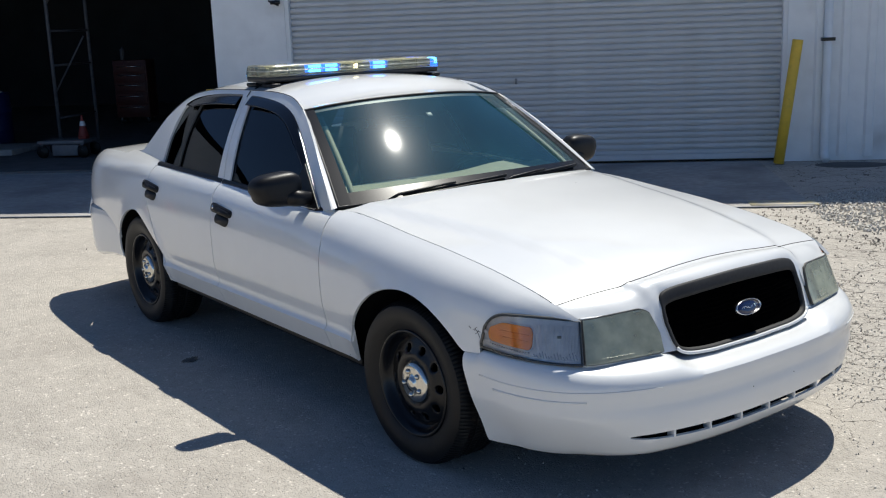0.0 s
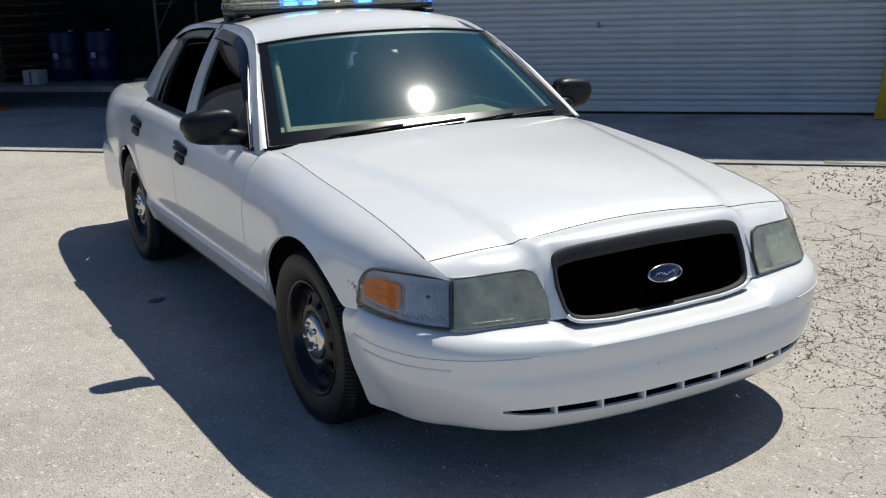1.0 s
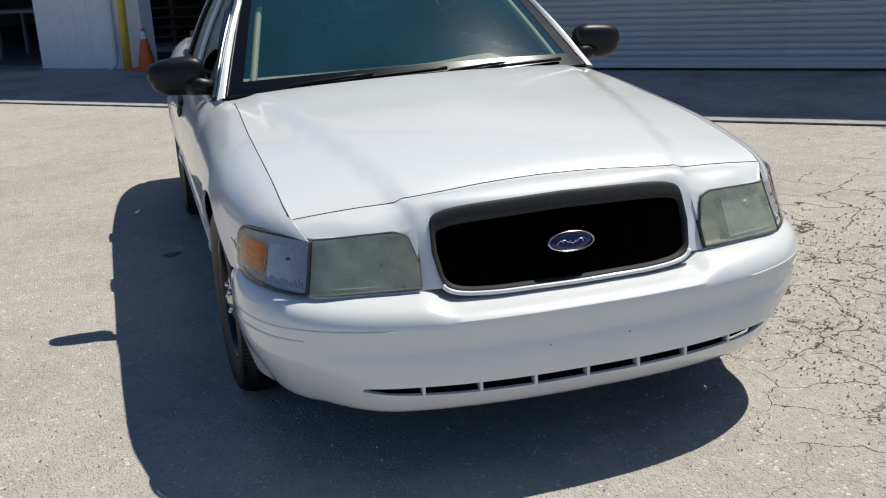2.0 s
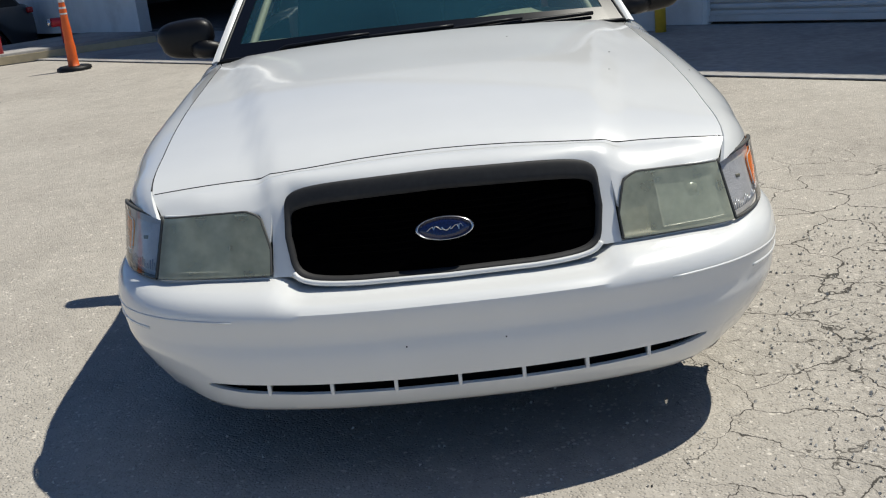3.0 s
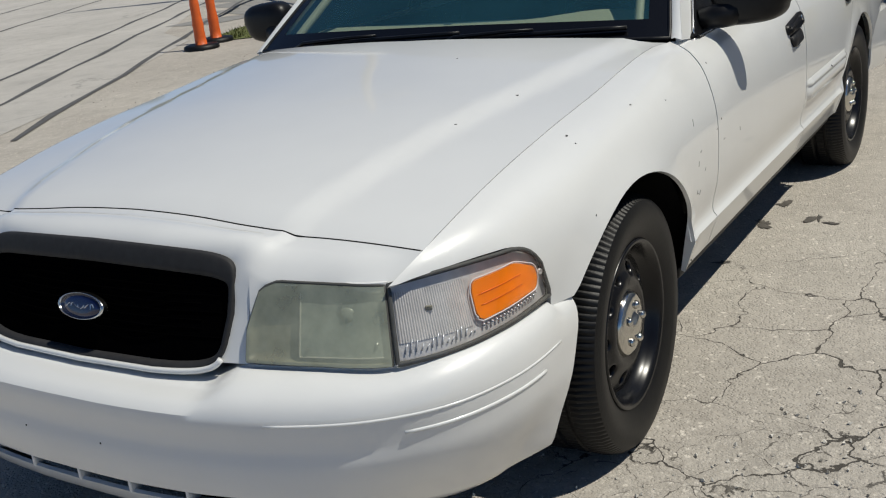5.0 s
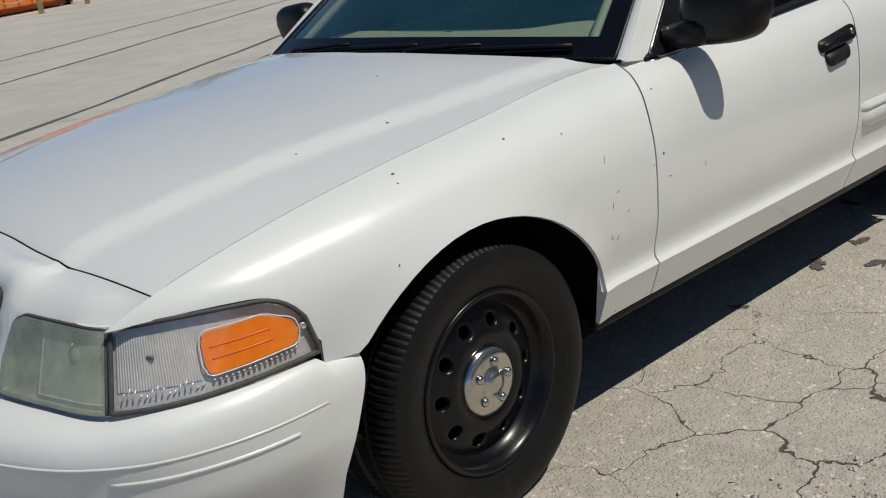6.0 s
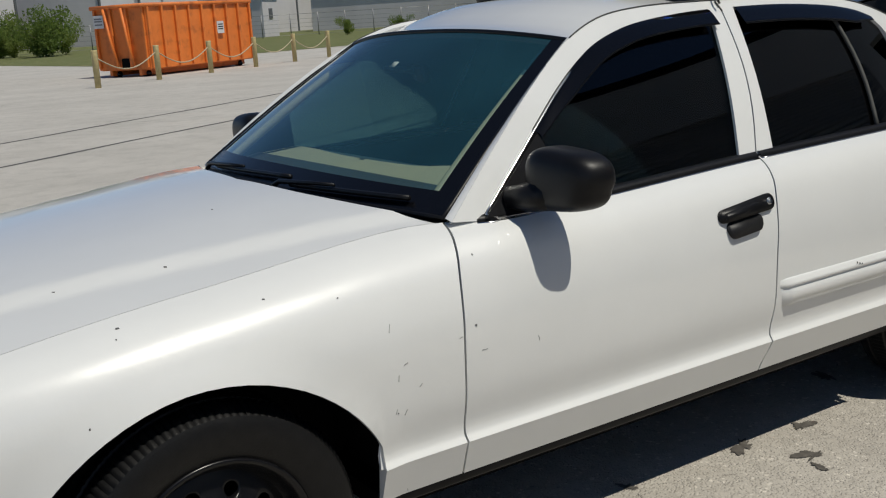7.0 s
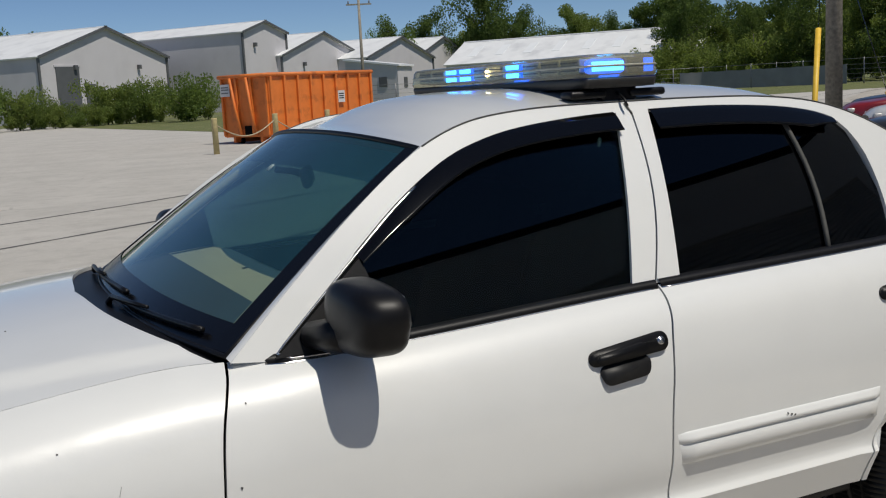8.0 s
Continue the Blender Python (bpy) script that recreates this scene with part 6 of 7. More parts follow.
def traffic_cone(h, bands, base=0.38, slim=False):
    """A cone on a square or round foot, with pale bands."""
    r0, r1 = (0.075, 0.035) if slim else (0.13, 0.025)
    prof = [(0.0, h), (r1, h), (r1 + 0.004, h - 0.02)]
    for k in range(1, 12):
        t = k / 12
        prof.append((r1 + (r0 - r1) * t + (0.006 if slim and k % 3 == 0 else 0), h - 0.02 - (h - 0.08) * t))
    prof += [(r0, 0.05), (r0 + 0.02, 0.04)]
    c = part("traffic_cone", revolve(prof, 24, "z"), M_CONE)
    rr = lambda z: r1 + (r0 - r1) * (h - 0.02 - z) / (h - 0.08) + 0.004
    for z0, z1 in bands:
        part("reflective_band", revolve([(rr(z1), z1), (rr(z0), z0)], 24, "z"), M_REFLECT, c, "white reflective band")
    if slim:
        part("foot", revolve([(0.0, 0.05), (0.20, 0.05), (0.23, 0.035), (0.235, 0.0)], 10, "z"), M_RUBBER, c, "black rubber foot")
    else:
        part("foot", boxed(0, 0, 0.02, base, base, 0.04, bevel=0.008), M_CONE, c)
    return c


# darkened copy of the cone colour, for the cone standing in the bay's shade
M_SHADECONE = material("shade_dark_red_plastic", (0.22, 0.03, 0.02), 0.6, grain=0.2, scale=15)
c = traffic_cone(0.60, ((0.45, 0.56),))
on_wall(c, -11.62, -0.12, 0.015)
tagged(c, "worn orange traffic cone with a white collar", "cone", "traffic cones")
c = traffic_cone(0.36, ((0.20, 0.27),), 0.2)
for o in (c, *c.children):
    if o.data.materials[0] == M_CONE:
        o.data.materials[0] = M_SHADECONE
on_wall(c, -9.72, 1.9, 0.295)
c.matrix_basis = c.matrix_basis @ Matrix.Diagonal((0.6, 0.6, 1, 1))
tagged(c, "red cone standing on a trolley, darkened for shade", "cone", "traffic cones")
t = part("trolley", boxed(0, 0, 0.24, 0.75, 0.5, 0.05, bevel=0.01), M_GREY)
for dx in (-0.32, 0.32):
    for dy in (-0.2, 0.2):
        wv = part("trolley_wheel", revolve([(0, 0.02), (0.09, 0.02), (0.1, 0.0), (0.09, -0.02), (0, -0.02)], 16), M_RUBBER, t)
        wv.location = (dx, dy, 0.10)
        part("leg", boxed(dx, dy, 0.17, 0.04, 0.04, 0.12), M_GREY, t, shade=False)
part("crate", boxed(0.05, -0.02, 0.12, 0.42, 0.4, 0.17, bevel=0.01), M_GREY, t)
on_wall(t, -9.98, 1.9, 0.03)
tagged(t, "grey steel trolley in the dark bay", "trolley")
# darker copy of the grey steel, with the bay's gloom in the colour
M_DIM = material("shade_dark_steel", (0.12, 0.12, 0.13), 0.6, grain=0.25, scale=15)
for x in (-9.6,):
    sc = part("scaffold_frame", tubed([(0, 0, 0), (0, 0, 3.6)], 0.03, 8), M_DIM)
    part("upright", tubed([(0, 1.35, 0), (0, 1.35, 3.6)], 0.03, 8), M_DIM, sc)
    for z in (0.5, 1.35, 1.9, 2.6, 3.3):
        part("rung", tubed([(0, 0, z), (0, 1.35, z)], 0.02, 6), M_DIM, sc)
    for z in (0.9, 2.3):
        part("brace", tubed([(0, 0.0, z), (0.58, 0.0, z + 0.9)], 0.014, 6), M_DIM, sc)
    on_wall(sc, -10.68, 3.0, 0.03)
    tagged(sc, "grey tubular scaffold frame in the dark bay", "scaffold")
for x, y in ((-12.7, 3.3), (-12.1, 3.5)):
    d = part("drum", revolve([(0, 0.92), (0.28, 0.92), (0.29, 0.90), (0.285, 0.62), (0.295, 0.6), (0.285, 0.58), (0.285, 0.32), (0.295, 0.30), (0.285, 0.28), (0.29, 0.02), (0.28, 0.0)], 32, "z"), M_BLUEBIN)
    part("lid_cap", revolve([(0, 0.945), (0.04, 0.945), (0.045, 0.92)], 12, "z"), M_PAPER, d).location = (0.15, 0, 0)
    lb = part("drum_label", boxed(0.0, -0.292, 0.52, 0.10, 0.008, 0.10), M_PAPER, d, "white paper label")
    on_wall(d, x, y, 0.03)
    tagged(d, "dark blue plastic drum with a white label", "drum", "blue drums")
# red lowered so the chest stays faint in the bay's shade
M_CHEST = material("shade_dark_red_enamel", (0.09, 0.02, 0.014), 0.5, grain=0.2, scale=12)
ch = part("tool_chest", boxed(0, 0, 0.72, 0.72, 0.45, 1.16, bevel=0.012), M_CHEST)
for k, z in enumerate((0.30, 0.52, 0.74, 0.94, 1.12)):
    dr = part("drawer", boxed(0, -0.232, z, 0.66, 0.03, 0.17, bevel=0.006), M_CHEST, ch)
    part("handle", tubed([(-0.26, -0.255, z + 0.05), (0.26, -0.255, z + 0.05)], 0.010, 8), M_CHROME_TRIM, dr)
for x in (-0.28, 0.28):
    for y in (-0.16, 0.16):
        part("caster", revolve([(0, 0.015), (0.05, 0.015), (0.06, 0.0), (0.05, -0.015), (0, -0.015)], 14), M_RUBBER, ch).location = (x, y, 0.07)
        part("caster_fork", boxed(x, y, 0.12, 0.03, 0.05, 0.05), M_GREY, ch, shade=False)
on_wall(ch, -11.35, 7.6, 0.03)
tagged(ch, "red steel tool chest on casters, darkened for shade", "tool chest")
can = part("spray_can", revolve([(0, 0.27), (0.012, 0.27), (0.014, 0.24), (0.04, 0.22), (0.045, 0.2), (0.045, 0.0), (0, 0.0)], 16, "z"), M_GREY)
on_wall(can, -11.55, 7.55, 1.33)
tagged(can, "grey spray can on the tool chest", "can")
st = empty("timber_stack", "stack of dark worn pallets and boards", "pallets")
st.matrix_basis = WALL @ pose(-13.7, 3.4, 0.03)
bd = None
for k in range(9):
    for j in range(3):
        if bd is None:
            bd = part("board", boxed(0, 0, 0.03, 1.25, 0.16, 0.025, bevel=0.003), M_WOOD, st)
        else:
            o = bd.copy()
            scene.collection.objects.link(o)
            o.location = (rng.uniform(-0.03, 0.03), -0.45 + 0.45 * j, 0.17 * k)
    part("bearer", boxed(0, 0.0, 0.105 + 0.17 * k, 0.10, 1.1, 0.12), M_WOOD, st, shade=False)
bx = part("white_carton", boxed(0, 0, 0.12, 0.30, 0.26, 0.24, bevel=0.006), M_PAPER)
part("carton_slot", boxed(0.0, -0.132, 0.12, 0.04, 0.006, 0.20), M_GREY, bx, shade=False)
on_wall(bx, -12.85, 2.6, 0.12)
bs = part("low_plinth", boxed(-12.6, 2.7, 0.06, 3.0, 1.0, 0.12, bevel=0.01), M_CONC)
on_wall(bs, 0)
tagged(bx, "small white carton on a low plinth", "box")
tagged(bs, "low concrete plinth inside the bay", "plinth")
sg = part("sign_board", boxed(0, 0, 0.42, 0.42, 0.03, 0.84, bevel=0.004), M_PAPER)
for ch, z in (("I", 0.50), ("N", 0.37), ("G", 0.24)):
    fc = bpy.data.curves.new("letter", "FONT")
    fc.body, fc.size, fc.extrude, fc.align_x = ch, 0.13, 0.002, "CENTER"
    lt = new("letter", fc)
    lt.data.materials.append(M_DARK)
    lt.parent = sg
    lt.matrix_basis = pose(-0.02, -0.018, z, 90, 0, 0)
on_wall(sg, -6.42, -0.5, 0.014)
tagged(sg, "white sign board with the letters ING between yellow posts", "sign")
tb = part("work_table", boxed(0, 0, 0.82, 1.6, 0.8, 0.06, bevel=0.01), M_GREY)
for dx in (-0.7, 0.7):
    for dy in (-0.3, 0.3):
        part("leg", boxed(dx, dy, 0.40, 0.06, 0.06, 0.8), M_GREY, tb, shade=False)
on_wall(tb, -15.6, 1.5, 0.03)
tagged(tb, "grey steel work table in the second bay", "table")

M_PARK = ground_material("grey_car_park", (0.25, 0.245, 0.235), (0.30, 0.294, 0.28), (0.19, 0.187, 0.18), 0.3, 0.5, 0.5)

# ---- the far side: road, grass, cones, parked cars ----
def flat(name, pts, z, mat, label, category):
    bm = bmesh.new()
    bm.faces.new([bm.verts.new((x, y, z)) for x, y in pts])
    bmesh.ops.recalc_face_normals(bm, faces=bm.faces[:])
    for f in bm.faces:
        if f.normal.z < 0:
            f.normal_flip()
    return tagged(part(name, bm, mat, shade=False), label, category, kind="structure")


flat("road", [(-9.2, -10.2), (-8.3, -8.8), (-4.0, -6.3), (3.0, -3.0), (30, -3.0), (60, -40), (30, -110), (-9, -100), (-13, -45), (-40, -50), (-60, -50), (-26, -22.8)], 0.004, M_ROAD, "pale worn concrete road and yard", "road")
park = [(-10.2, -10.3), (-11.0, -8.6), (-12.3, -7.5), (-13.3, -5.2), (-20, -3.5), (-36, -14), (-48, -26), (-40, -33)]


def within(x, y, poly):
    c = False
    for (x0, y0), (x1, y1) in zip(poly, poly[1:] + poly[:1]):
        if (y0 > y) != (y1 > y) and x < (x1 - x0) * (y - y0) / (y1 - y0) + x0:
            c = not c
    return c


bm = bmesh.new()
for x in range(-60, -7):
    for y in range(-40, 1):
        if within(x + 0.5, y + 0.5, park):
            bm.faces.new([bm.verts.new((u, v, ground_z(u, v) + 0.006)) for u, v in ((x, y), (x + 1, y), (x + 1, y + 1), (x, y + 1))])
bmesh.ops.remove_doubles(bm, verts=bm.verts[:], dist=1e-4)
tagged(part("car_park", bm, M_PARK, shade=False), "grey asphalt car park behind the verge", "car park", kind="structure")
flat("grass_verge", [(-7.9, -8.3), (-8.7, -6.9), (-10.3, -6.55), (-12.2, -6.95), (-12.3, -7.6), (-11.3, -8.5), (-10.0, -9.0)], 0.012, M_GRASS, "thin grass verge beside the lot", "grass")
flat("far_meadow", [(-13, -46), (-9, -100), (30, -110), (60, -400), (-400, -400), (-400, -60), (-60, -47), (-40, -51)], 0.010, M_GRASS, "dry grass field before the far sheds", "grass")

rngg = random.Random(11)
bm = bmesh.new()
poly = [(-7.9, -8.3), (-8.7, -6.9), (-10.3, -6.55), (-12.2, -6.95), (-12.3, -7.6), (-11.3, -8.5), (-10.0, -9.0)]


def inside(x, y):
    c = False
    for (x0, y0), (x1, y1) in zip(poly, poly[1:] + poly[:1]):
        if (y0 > y) != (y1 > y) and x < (x1 - x0) * (y - y0) / (y1 - y0) + x0:
            c = not c
    return c


n = 0
while n < 5000:
    x, y = rngg.uniform(-12.4, -7.8), rngg.uniform(-9.1, -6.5)
    if not inside(x, y):
        continue
    n += 1
    a, h, w = rngg.random() * 6.28, rngg.uniform(0.02, 0.075), 0.008
    dx, dy = math.cos(a), math.sin(a)
    bm.faces.new([bm.verts.new(p) for p in ((x - dx * w, y - dy * w, 0.01), (x + dx * w, y + dy * w, 0.01), (x + dy * h * 0.5, y - dx * h * 0.5, h))])
tagged(part("grass", bm, M_GRASS, shade=False), "short yellow-green grass blades on the verge", "grass", kind="stuff")

for x, y, h in ((-8.9, -6.15, 1.05), (-11.0, -4.75, 1.05), (-7.45, -7.75, 1.05), (-8.05, -8.05, 1.05)):
    c = traffic_cone(h, ((0.74, 0.84), (0.90, 0.98)), slim=True)
    c.matrix_basis = pose(x, y, 0.012, 0, 0, rngg.uniform(0, 90))
    tagged(c, "tall slim orange channel cone on a rubber foot", "cone", "channel cones")

M_POLE = material("weathered_pole_wood", (0.29, 0.26, 0.21), 0.85, grain=0.35, scale=14, bump=0.006, bump_scale=30)
pole = part("utility_pole", tubed([(0, 0, 0), (0, 0, 5), (0.02, 0, 11)], 0.17, 14, r2=0.12), M_POLE)
part("crossarm", boxed(0, 0, 9.8, 0.12, 2.4, 0.12, pose(0, 0, 0, 0, 0, 30)), M_POLE, pole, shade=False)
pole.location = (-15.9, -11.9, -0.45)
tagged(pole, "tall weathered wooden utility pole", "pole")
guy = part("guy_wire", tubed([(-13.35, -9.98, -0.42), (-15.82, -11.80, 8.6)], 0.008, 6), M_STEEL)
part("guy_guard", tubed([(-13.35, -9.98, -0.42), (-14.07, -10.51, 2.2)], 0.05, 10), M_YELLOW, guy, "yellow plastic guard")
tagged(guy, "steel guy wire with yellow guards at the pole", "guy wire")
yp = part("gate_post", tubed([(0, 0, 0), (0, 0, 0.80), (0, 0, 0.86), (0, 0, 0.88)], 0.07, 14), M_YELLOW)
yp.location = (-12.35, -6.95, 0)
tagged(yp, "short yellow steel bollard at the kerb end", "post")
g2 = part("guy_wire", tubed([(-12.3, -7.05, 0), (-15.8, -11.8, 4.1)], 0.008, 6), M_STEEL)
part("guy_guard", tubed([(-12.3, -7.05, 0.0), (-13.25, -8.34, 1.11)], 0.032, 10), M_YELLOW, g2, "yellow plastic guard")
tagged(g2, "slanting steel guy wire with a yellow guard", "guy wire")
M_REDP = material("red_paint", (0.5, 0.02, 0.03), 0.4, grain=0.1, scale=12)
rp = part("red_post", tubed([(0, 0, 0), (0, 0, 0.40), (0, 0, 0.56), (0, 0, 0.60)], 0.075, 14, r2=0.05), M_REDP)
rp.location = (-13.1, -6.55, 0.1)
tagged(rp, "red painted steel post in the kerbed bed", "post")
hy = part("hydrant_valve", tubed([(0, 0, 0), (0, 0, 0.30), (0.06, 0, 0.38), (0.20, 0, 0.38)], 0.075, 12), M_REDP)
part("valve_cap", tubed([(0.20, 0, 0.38), (0.26, 0, 0.38)], 0.06, 12), M_CHROME_TRIM, hy)
hy.matrix_basis = pose(-14.0, -5.75, 0.13, 0, 0, -60)
tagged(hy, "red fire hose inlet with a bright cap", "hydrant")
kb = part("kerb_bed", boxed(0, 0, 0.08, 3.4, 0.6, 0.17, bevel=0.015), M_CONC)
part("kerb_face", boxed(0, -0.315, 0.06, 3.4, 0.03, 0.12), material("cream_kerb_paint", (0.5, 0.42, 0.27), 0.7, grain=0.15, scale=8), kb, "faded cream painted kerb face", shade=False)
kb.matrix_basis = pose(-13.6, -6.6, 0, 0, 0, 120 + 180)
kb.matrix_basis = Matrix.Translation((-13.35, -5.85, 0)) @ Euler((0, 0, radians(119))).to_matrix().to_4x4() @ Matrix.Translation((0, 0.3, 0))
tagged(kb, "low concrete bed with a painted kerb", "kerb", kind="structure")

# leaf litter and grit
def litter(name, cx, cy, rx, ry, count, size, mat, label, category):
    bm = bmesh.new()
    for _ in range(count):
        a, r = rngg.random() * 6.283, math.sqrt(rngg.random())
        x, y = cx + rx * r * math.cos(a), cy + ry * r * math.sin(a)
        s = size * rngg.uniform(0.4, 1.5)
        m = Matrix.Translation((x, y, s * 0.25)) @ Euler((rngg.random() * 6, rngg.random() * 6, rngg.random() * 6)).to_matrix().to_4x4() @ Matrix.Diagonal((s, s * rngg.uniform(0.5, 1), s * rngg.uniform(0.4, 0.9), 1))
        vs = [bm.verts.new(m @ Vector(p)) for p in ((0.5, 0, 0), (-0.3, 0.5, 0), (-0.3, -0.5, 0), (0, 0, 0.6), (0, 0, -0.4))]
        for q in ((0, 1, 3), (1, 2, 3), (2, 0, 3), (1, 0, 4), (2, 1, 4), (0, 2, 4)):
            bm.faces.new([vs[i] for i in q])
    return tagged(part(name, bm, mat, shade=False), label, category, kind="stuff")


M_STONE = material("limestone_grit", (0.60, 0.57, 0.51), 0.85, grain=0.35, scale=60)
M_DARKSTONE = material("dark_grit", (0.06, 0.057, 0.052), 0.9, grain=0.4, scale=60)
M_LEAFDRY = material("dry_leaves", (0.28, 0.20, 0.12), 0.9, grain=0.4, scale=30)
litter("gravel", 1.2, 2.5, 2.4, 1.6, 4800, 0.0125, M_STONE, "loose pale gravel on the cracked asphalt", "gravel")
litter("gravel_mixed", 1.4, 2.5, 2.2, 1.6, 2000, 0.010, material("grey_grit", (0.36, 0.335, 0.29), 0.9, grain=0.4, scale=60), "loose grey gravel on the cracked asphalt", "gravel")
litter("gravel_front", 2.0, -0.5, 2.2, 2.6, 3600, 0.009, M_STONE, "loose pale gravel before the car", "gravel")
litter("gravel_side", -1.6, -3.0, 3.4, 1.5, 2400, 0.007, M_STONE, "loose pale gravel beside the car", "gravel")
litter("rubble", -1.2, 5.2, 1.5, 1.4, 1300, 0.020, material("brown_rubble", (0.40, 0.355, 0.30), 0.9, grain=0.4, scale=40), "brown broken asphalt crumbs beside the apron", "rubble")
litter("gravel_heap", -0.7, 5.9, 1.8, 1.5, 8000, 0.029, M_STONE, "heap of broken stone beside the apron", "gravel")
litter("grit", -1.0, 0.5, 8.0, 6.5, 150, 0.010, M_DARKSTONE, "scattered dark grit on the lot", "grit")
litter("grit_verge", -6.3, -5.5, 2.4, 1.3, 240, 0.011, M_DARKSTONE, "dark grit along the road edge", "grit")
litter("leaf_litter", -9.6, -7.35, 0.75, 0.5, 800, 0.05, M_LEAFDRY, "dry leaves and rubble heaped at the pole", "leaves")

# tar-filled joints across the road slabs
M_TAR = material("old_tar_joint", (0.10, 0.098, 0.095), 0.8, grain=0.3, scale=20)
road = [o for o in scene.objects if o.name == "road"][0]
for off, xe in ((0.0, -2.8), (1.1, -1.3), (2.0, 0.0), (5.5, 9.0), (8.2, 13.2)):
    a, b = Vector((-60, -42.9 - off, 0)), Vector((-60 + (xe + 60), -42.9 - off + 0.6551 * (xe + 60), 0))
    d = (b - a).normalized()
    n = Vector((-d.y, d.x, 0))
    rows = []
    for k in range(61):
        p = a.lerp(b, k / 60) + n * (0.03 * math.sin(k * 1.9) + 0.02 * math.sin(k * 0.7))
        w = 0.038 + 0.012 * math.sin(k * 2.7 + off)
        rows.append([p + n * w + Vector((0, 0, 0.0075)), p - n * w + Vector((0, 0, 0.0075))])
    part("tar_joint", sheet(rows, (0, 0, 1)), M_TAR, road)


# parked cars, simplified in outline but whole
def parked_car(name, color, label, m, tall=1.68, length=4.6, wheelbase=2.69):
    root = empty(name, label, "car", "parked cars")
    mat = material(name + "_paint", color, 0.3, grain=0.05, scale=8, coat=0.6)
    fo, ro = (length - wheelbase) * 0.42, (length - wheelbase) * 0.58
    x0, x1 = fo, -wheelbase - ro
    half = catmull([(x1, 0.78), (x1 + 0.25, 0.88), (x1 + 0.9, 0.92), (-0.3, 0.92), (x0 - 0.4, 0.88), (x0 - 0.1, 0.74), (x0, 0.62)])
    top = catmull([(x1, 1.05), (x1 + 0.2, 1.12), (-1.2, 1.05), (-0.45, 1.02), (0.2, 0.95), (x0 - 0.2, 0.86), (x0, 0.72)])
    rows = []
    for i in range(45):
        x = x1 + (x0 - x1) * i / 44
        w, zt = half(x), top(x)
        lo = 0.30
        for ax in (0.0, -wheelbase):
            if abs(x - ax) < 0.40:
                lo = max(lo, 0.345 + math.sqrt(max(0.16 - (x - ax) ** 2, 0)))
        prof = [(w - 0.06, lo), (w, lo + (zt - lo) * 0.3), (w - 0.01, lo + (zt - lo) * 0.62), (w - 0.05, lo + (zt - lo) * 0.9), (w - 0.14, zt), (0.0, zt + 0.03)]
        rows.append([Vector((x, y, z)) for y, z in prof] + [Vector((x, -y, z)) for y, z in prof[-2::-1]])
    part("body", sheet(rows, (0, 0, 1)), mat, root)
    for e, row in ((x0, rows[-1]), (x1, rows[0])):
        bm = bmesh.new()
        bm.faces.new([bm.verts.new(p) for p in row])
        part("end_panel", bm, M_BLACK if e == x0 else mat, root, shade=False)
    side = [(-0.55, 1.02), (-0.95, 1.32), (-1.35, tall - 0.08), (-1.9, tall), (-2.7, tall - 0.02), (-3.2, tall - 0.12), (x1 + 0.25, 1.1)]
    sc = polycurve(side)
    rows = []
    for i in range(31):
        p = sc(i / 30)
        w = 0.80 - 0.20 * (p.y - 1.02) / (tall - 1.02)
        rows.append([Vector((p.x, w * u, p.y + 0.03 * (1 - u * u))) for u in [-1 + 2 * k / 8 for k in range(9)]])
    part("roof", sheet(rows, (0, 0, 1)), mat, root, thick=0.02)
    for s in (1, -1):
        rows = []
        for i in range(31):
            p = sc(i / 30)
            w = 0.80 - 0.20 * (p.y - 1.02) / (tall - 1.02)
            rows.append([Vector((p.x, s * 0.845, 1.0)).lerp(Vector((p.x, s * (w + 0.005), p.y - 0.06)), k / 3) for k in range(4)])
        part("side_window", sheet(rows, (0, s, 0)), M_TRIM, root, "dark side glass", thick=0.006)
        part("sill_cladding", boxed(-wheelbase / 2, s * 0.885, 0.36, wheelbase - 0.75, 0.06, 0.16, bevel=0.02), M_BLACK, root)
        for hx in (-1.15, -2.15):
            part("door_handle", boxed(hx, s * 0.925, 0.93, 0.17, 0.03, 0.03, bevel=0.01), M_BLACK, root)
        part("tail_light", boxed(x1 + 0.10, s * 0.78, 0.98, 0.12, 0.20, 0.12, bevel=0.02), M_RED, root)
        part("headlight", boxed(x0 - 0.18, s * 0.66, 0.74, 0.18, 0.30, 0.12, bevel=0.03), M_REFLECTOR, root)
        part("wing_mirror", cushion(0.14, 0.2, 0.14), M_BLACK, root).location = (-0.85, s * 0.98, 1.1)
        for ax in (0.0, -wheelbase):
            w = part("wheel", revolve([(0.0, 0.08), (0.06, 0.085), (0.20, 0.07), (0.235, 0.10), (0.25, 0.105), (0.32, 0.10), (0.345, 0.06), (0.345, -0.09), (0.2, -0.1)], 36), [M_RUBBER], root)
            w.matrix_basis = Matrix.Translation((ax, s * 0.80, 0.345)) @ Euler((0, 0, 0 if s == 1 else math.pi)).to_matrix().to_4x4()
            for k in range(5):
                part("spoke", tubed([(0.03 * math.cos(a), 0.092, 0.03 * math.sin(a)) if j == 0 else (0.215 * math.cos(a), 0.09, 0.215 * math.sin(a)) for j, a in ((0, 1.2566 * k), (1, 1.2566 * k))], 0.02, 6), M_GREY, w)
    part("underside", boxed(-wheelbase / 2, 0, 0.45, length - 0.5, 1.3, 0.3), M_DARK, root, shade=False)
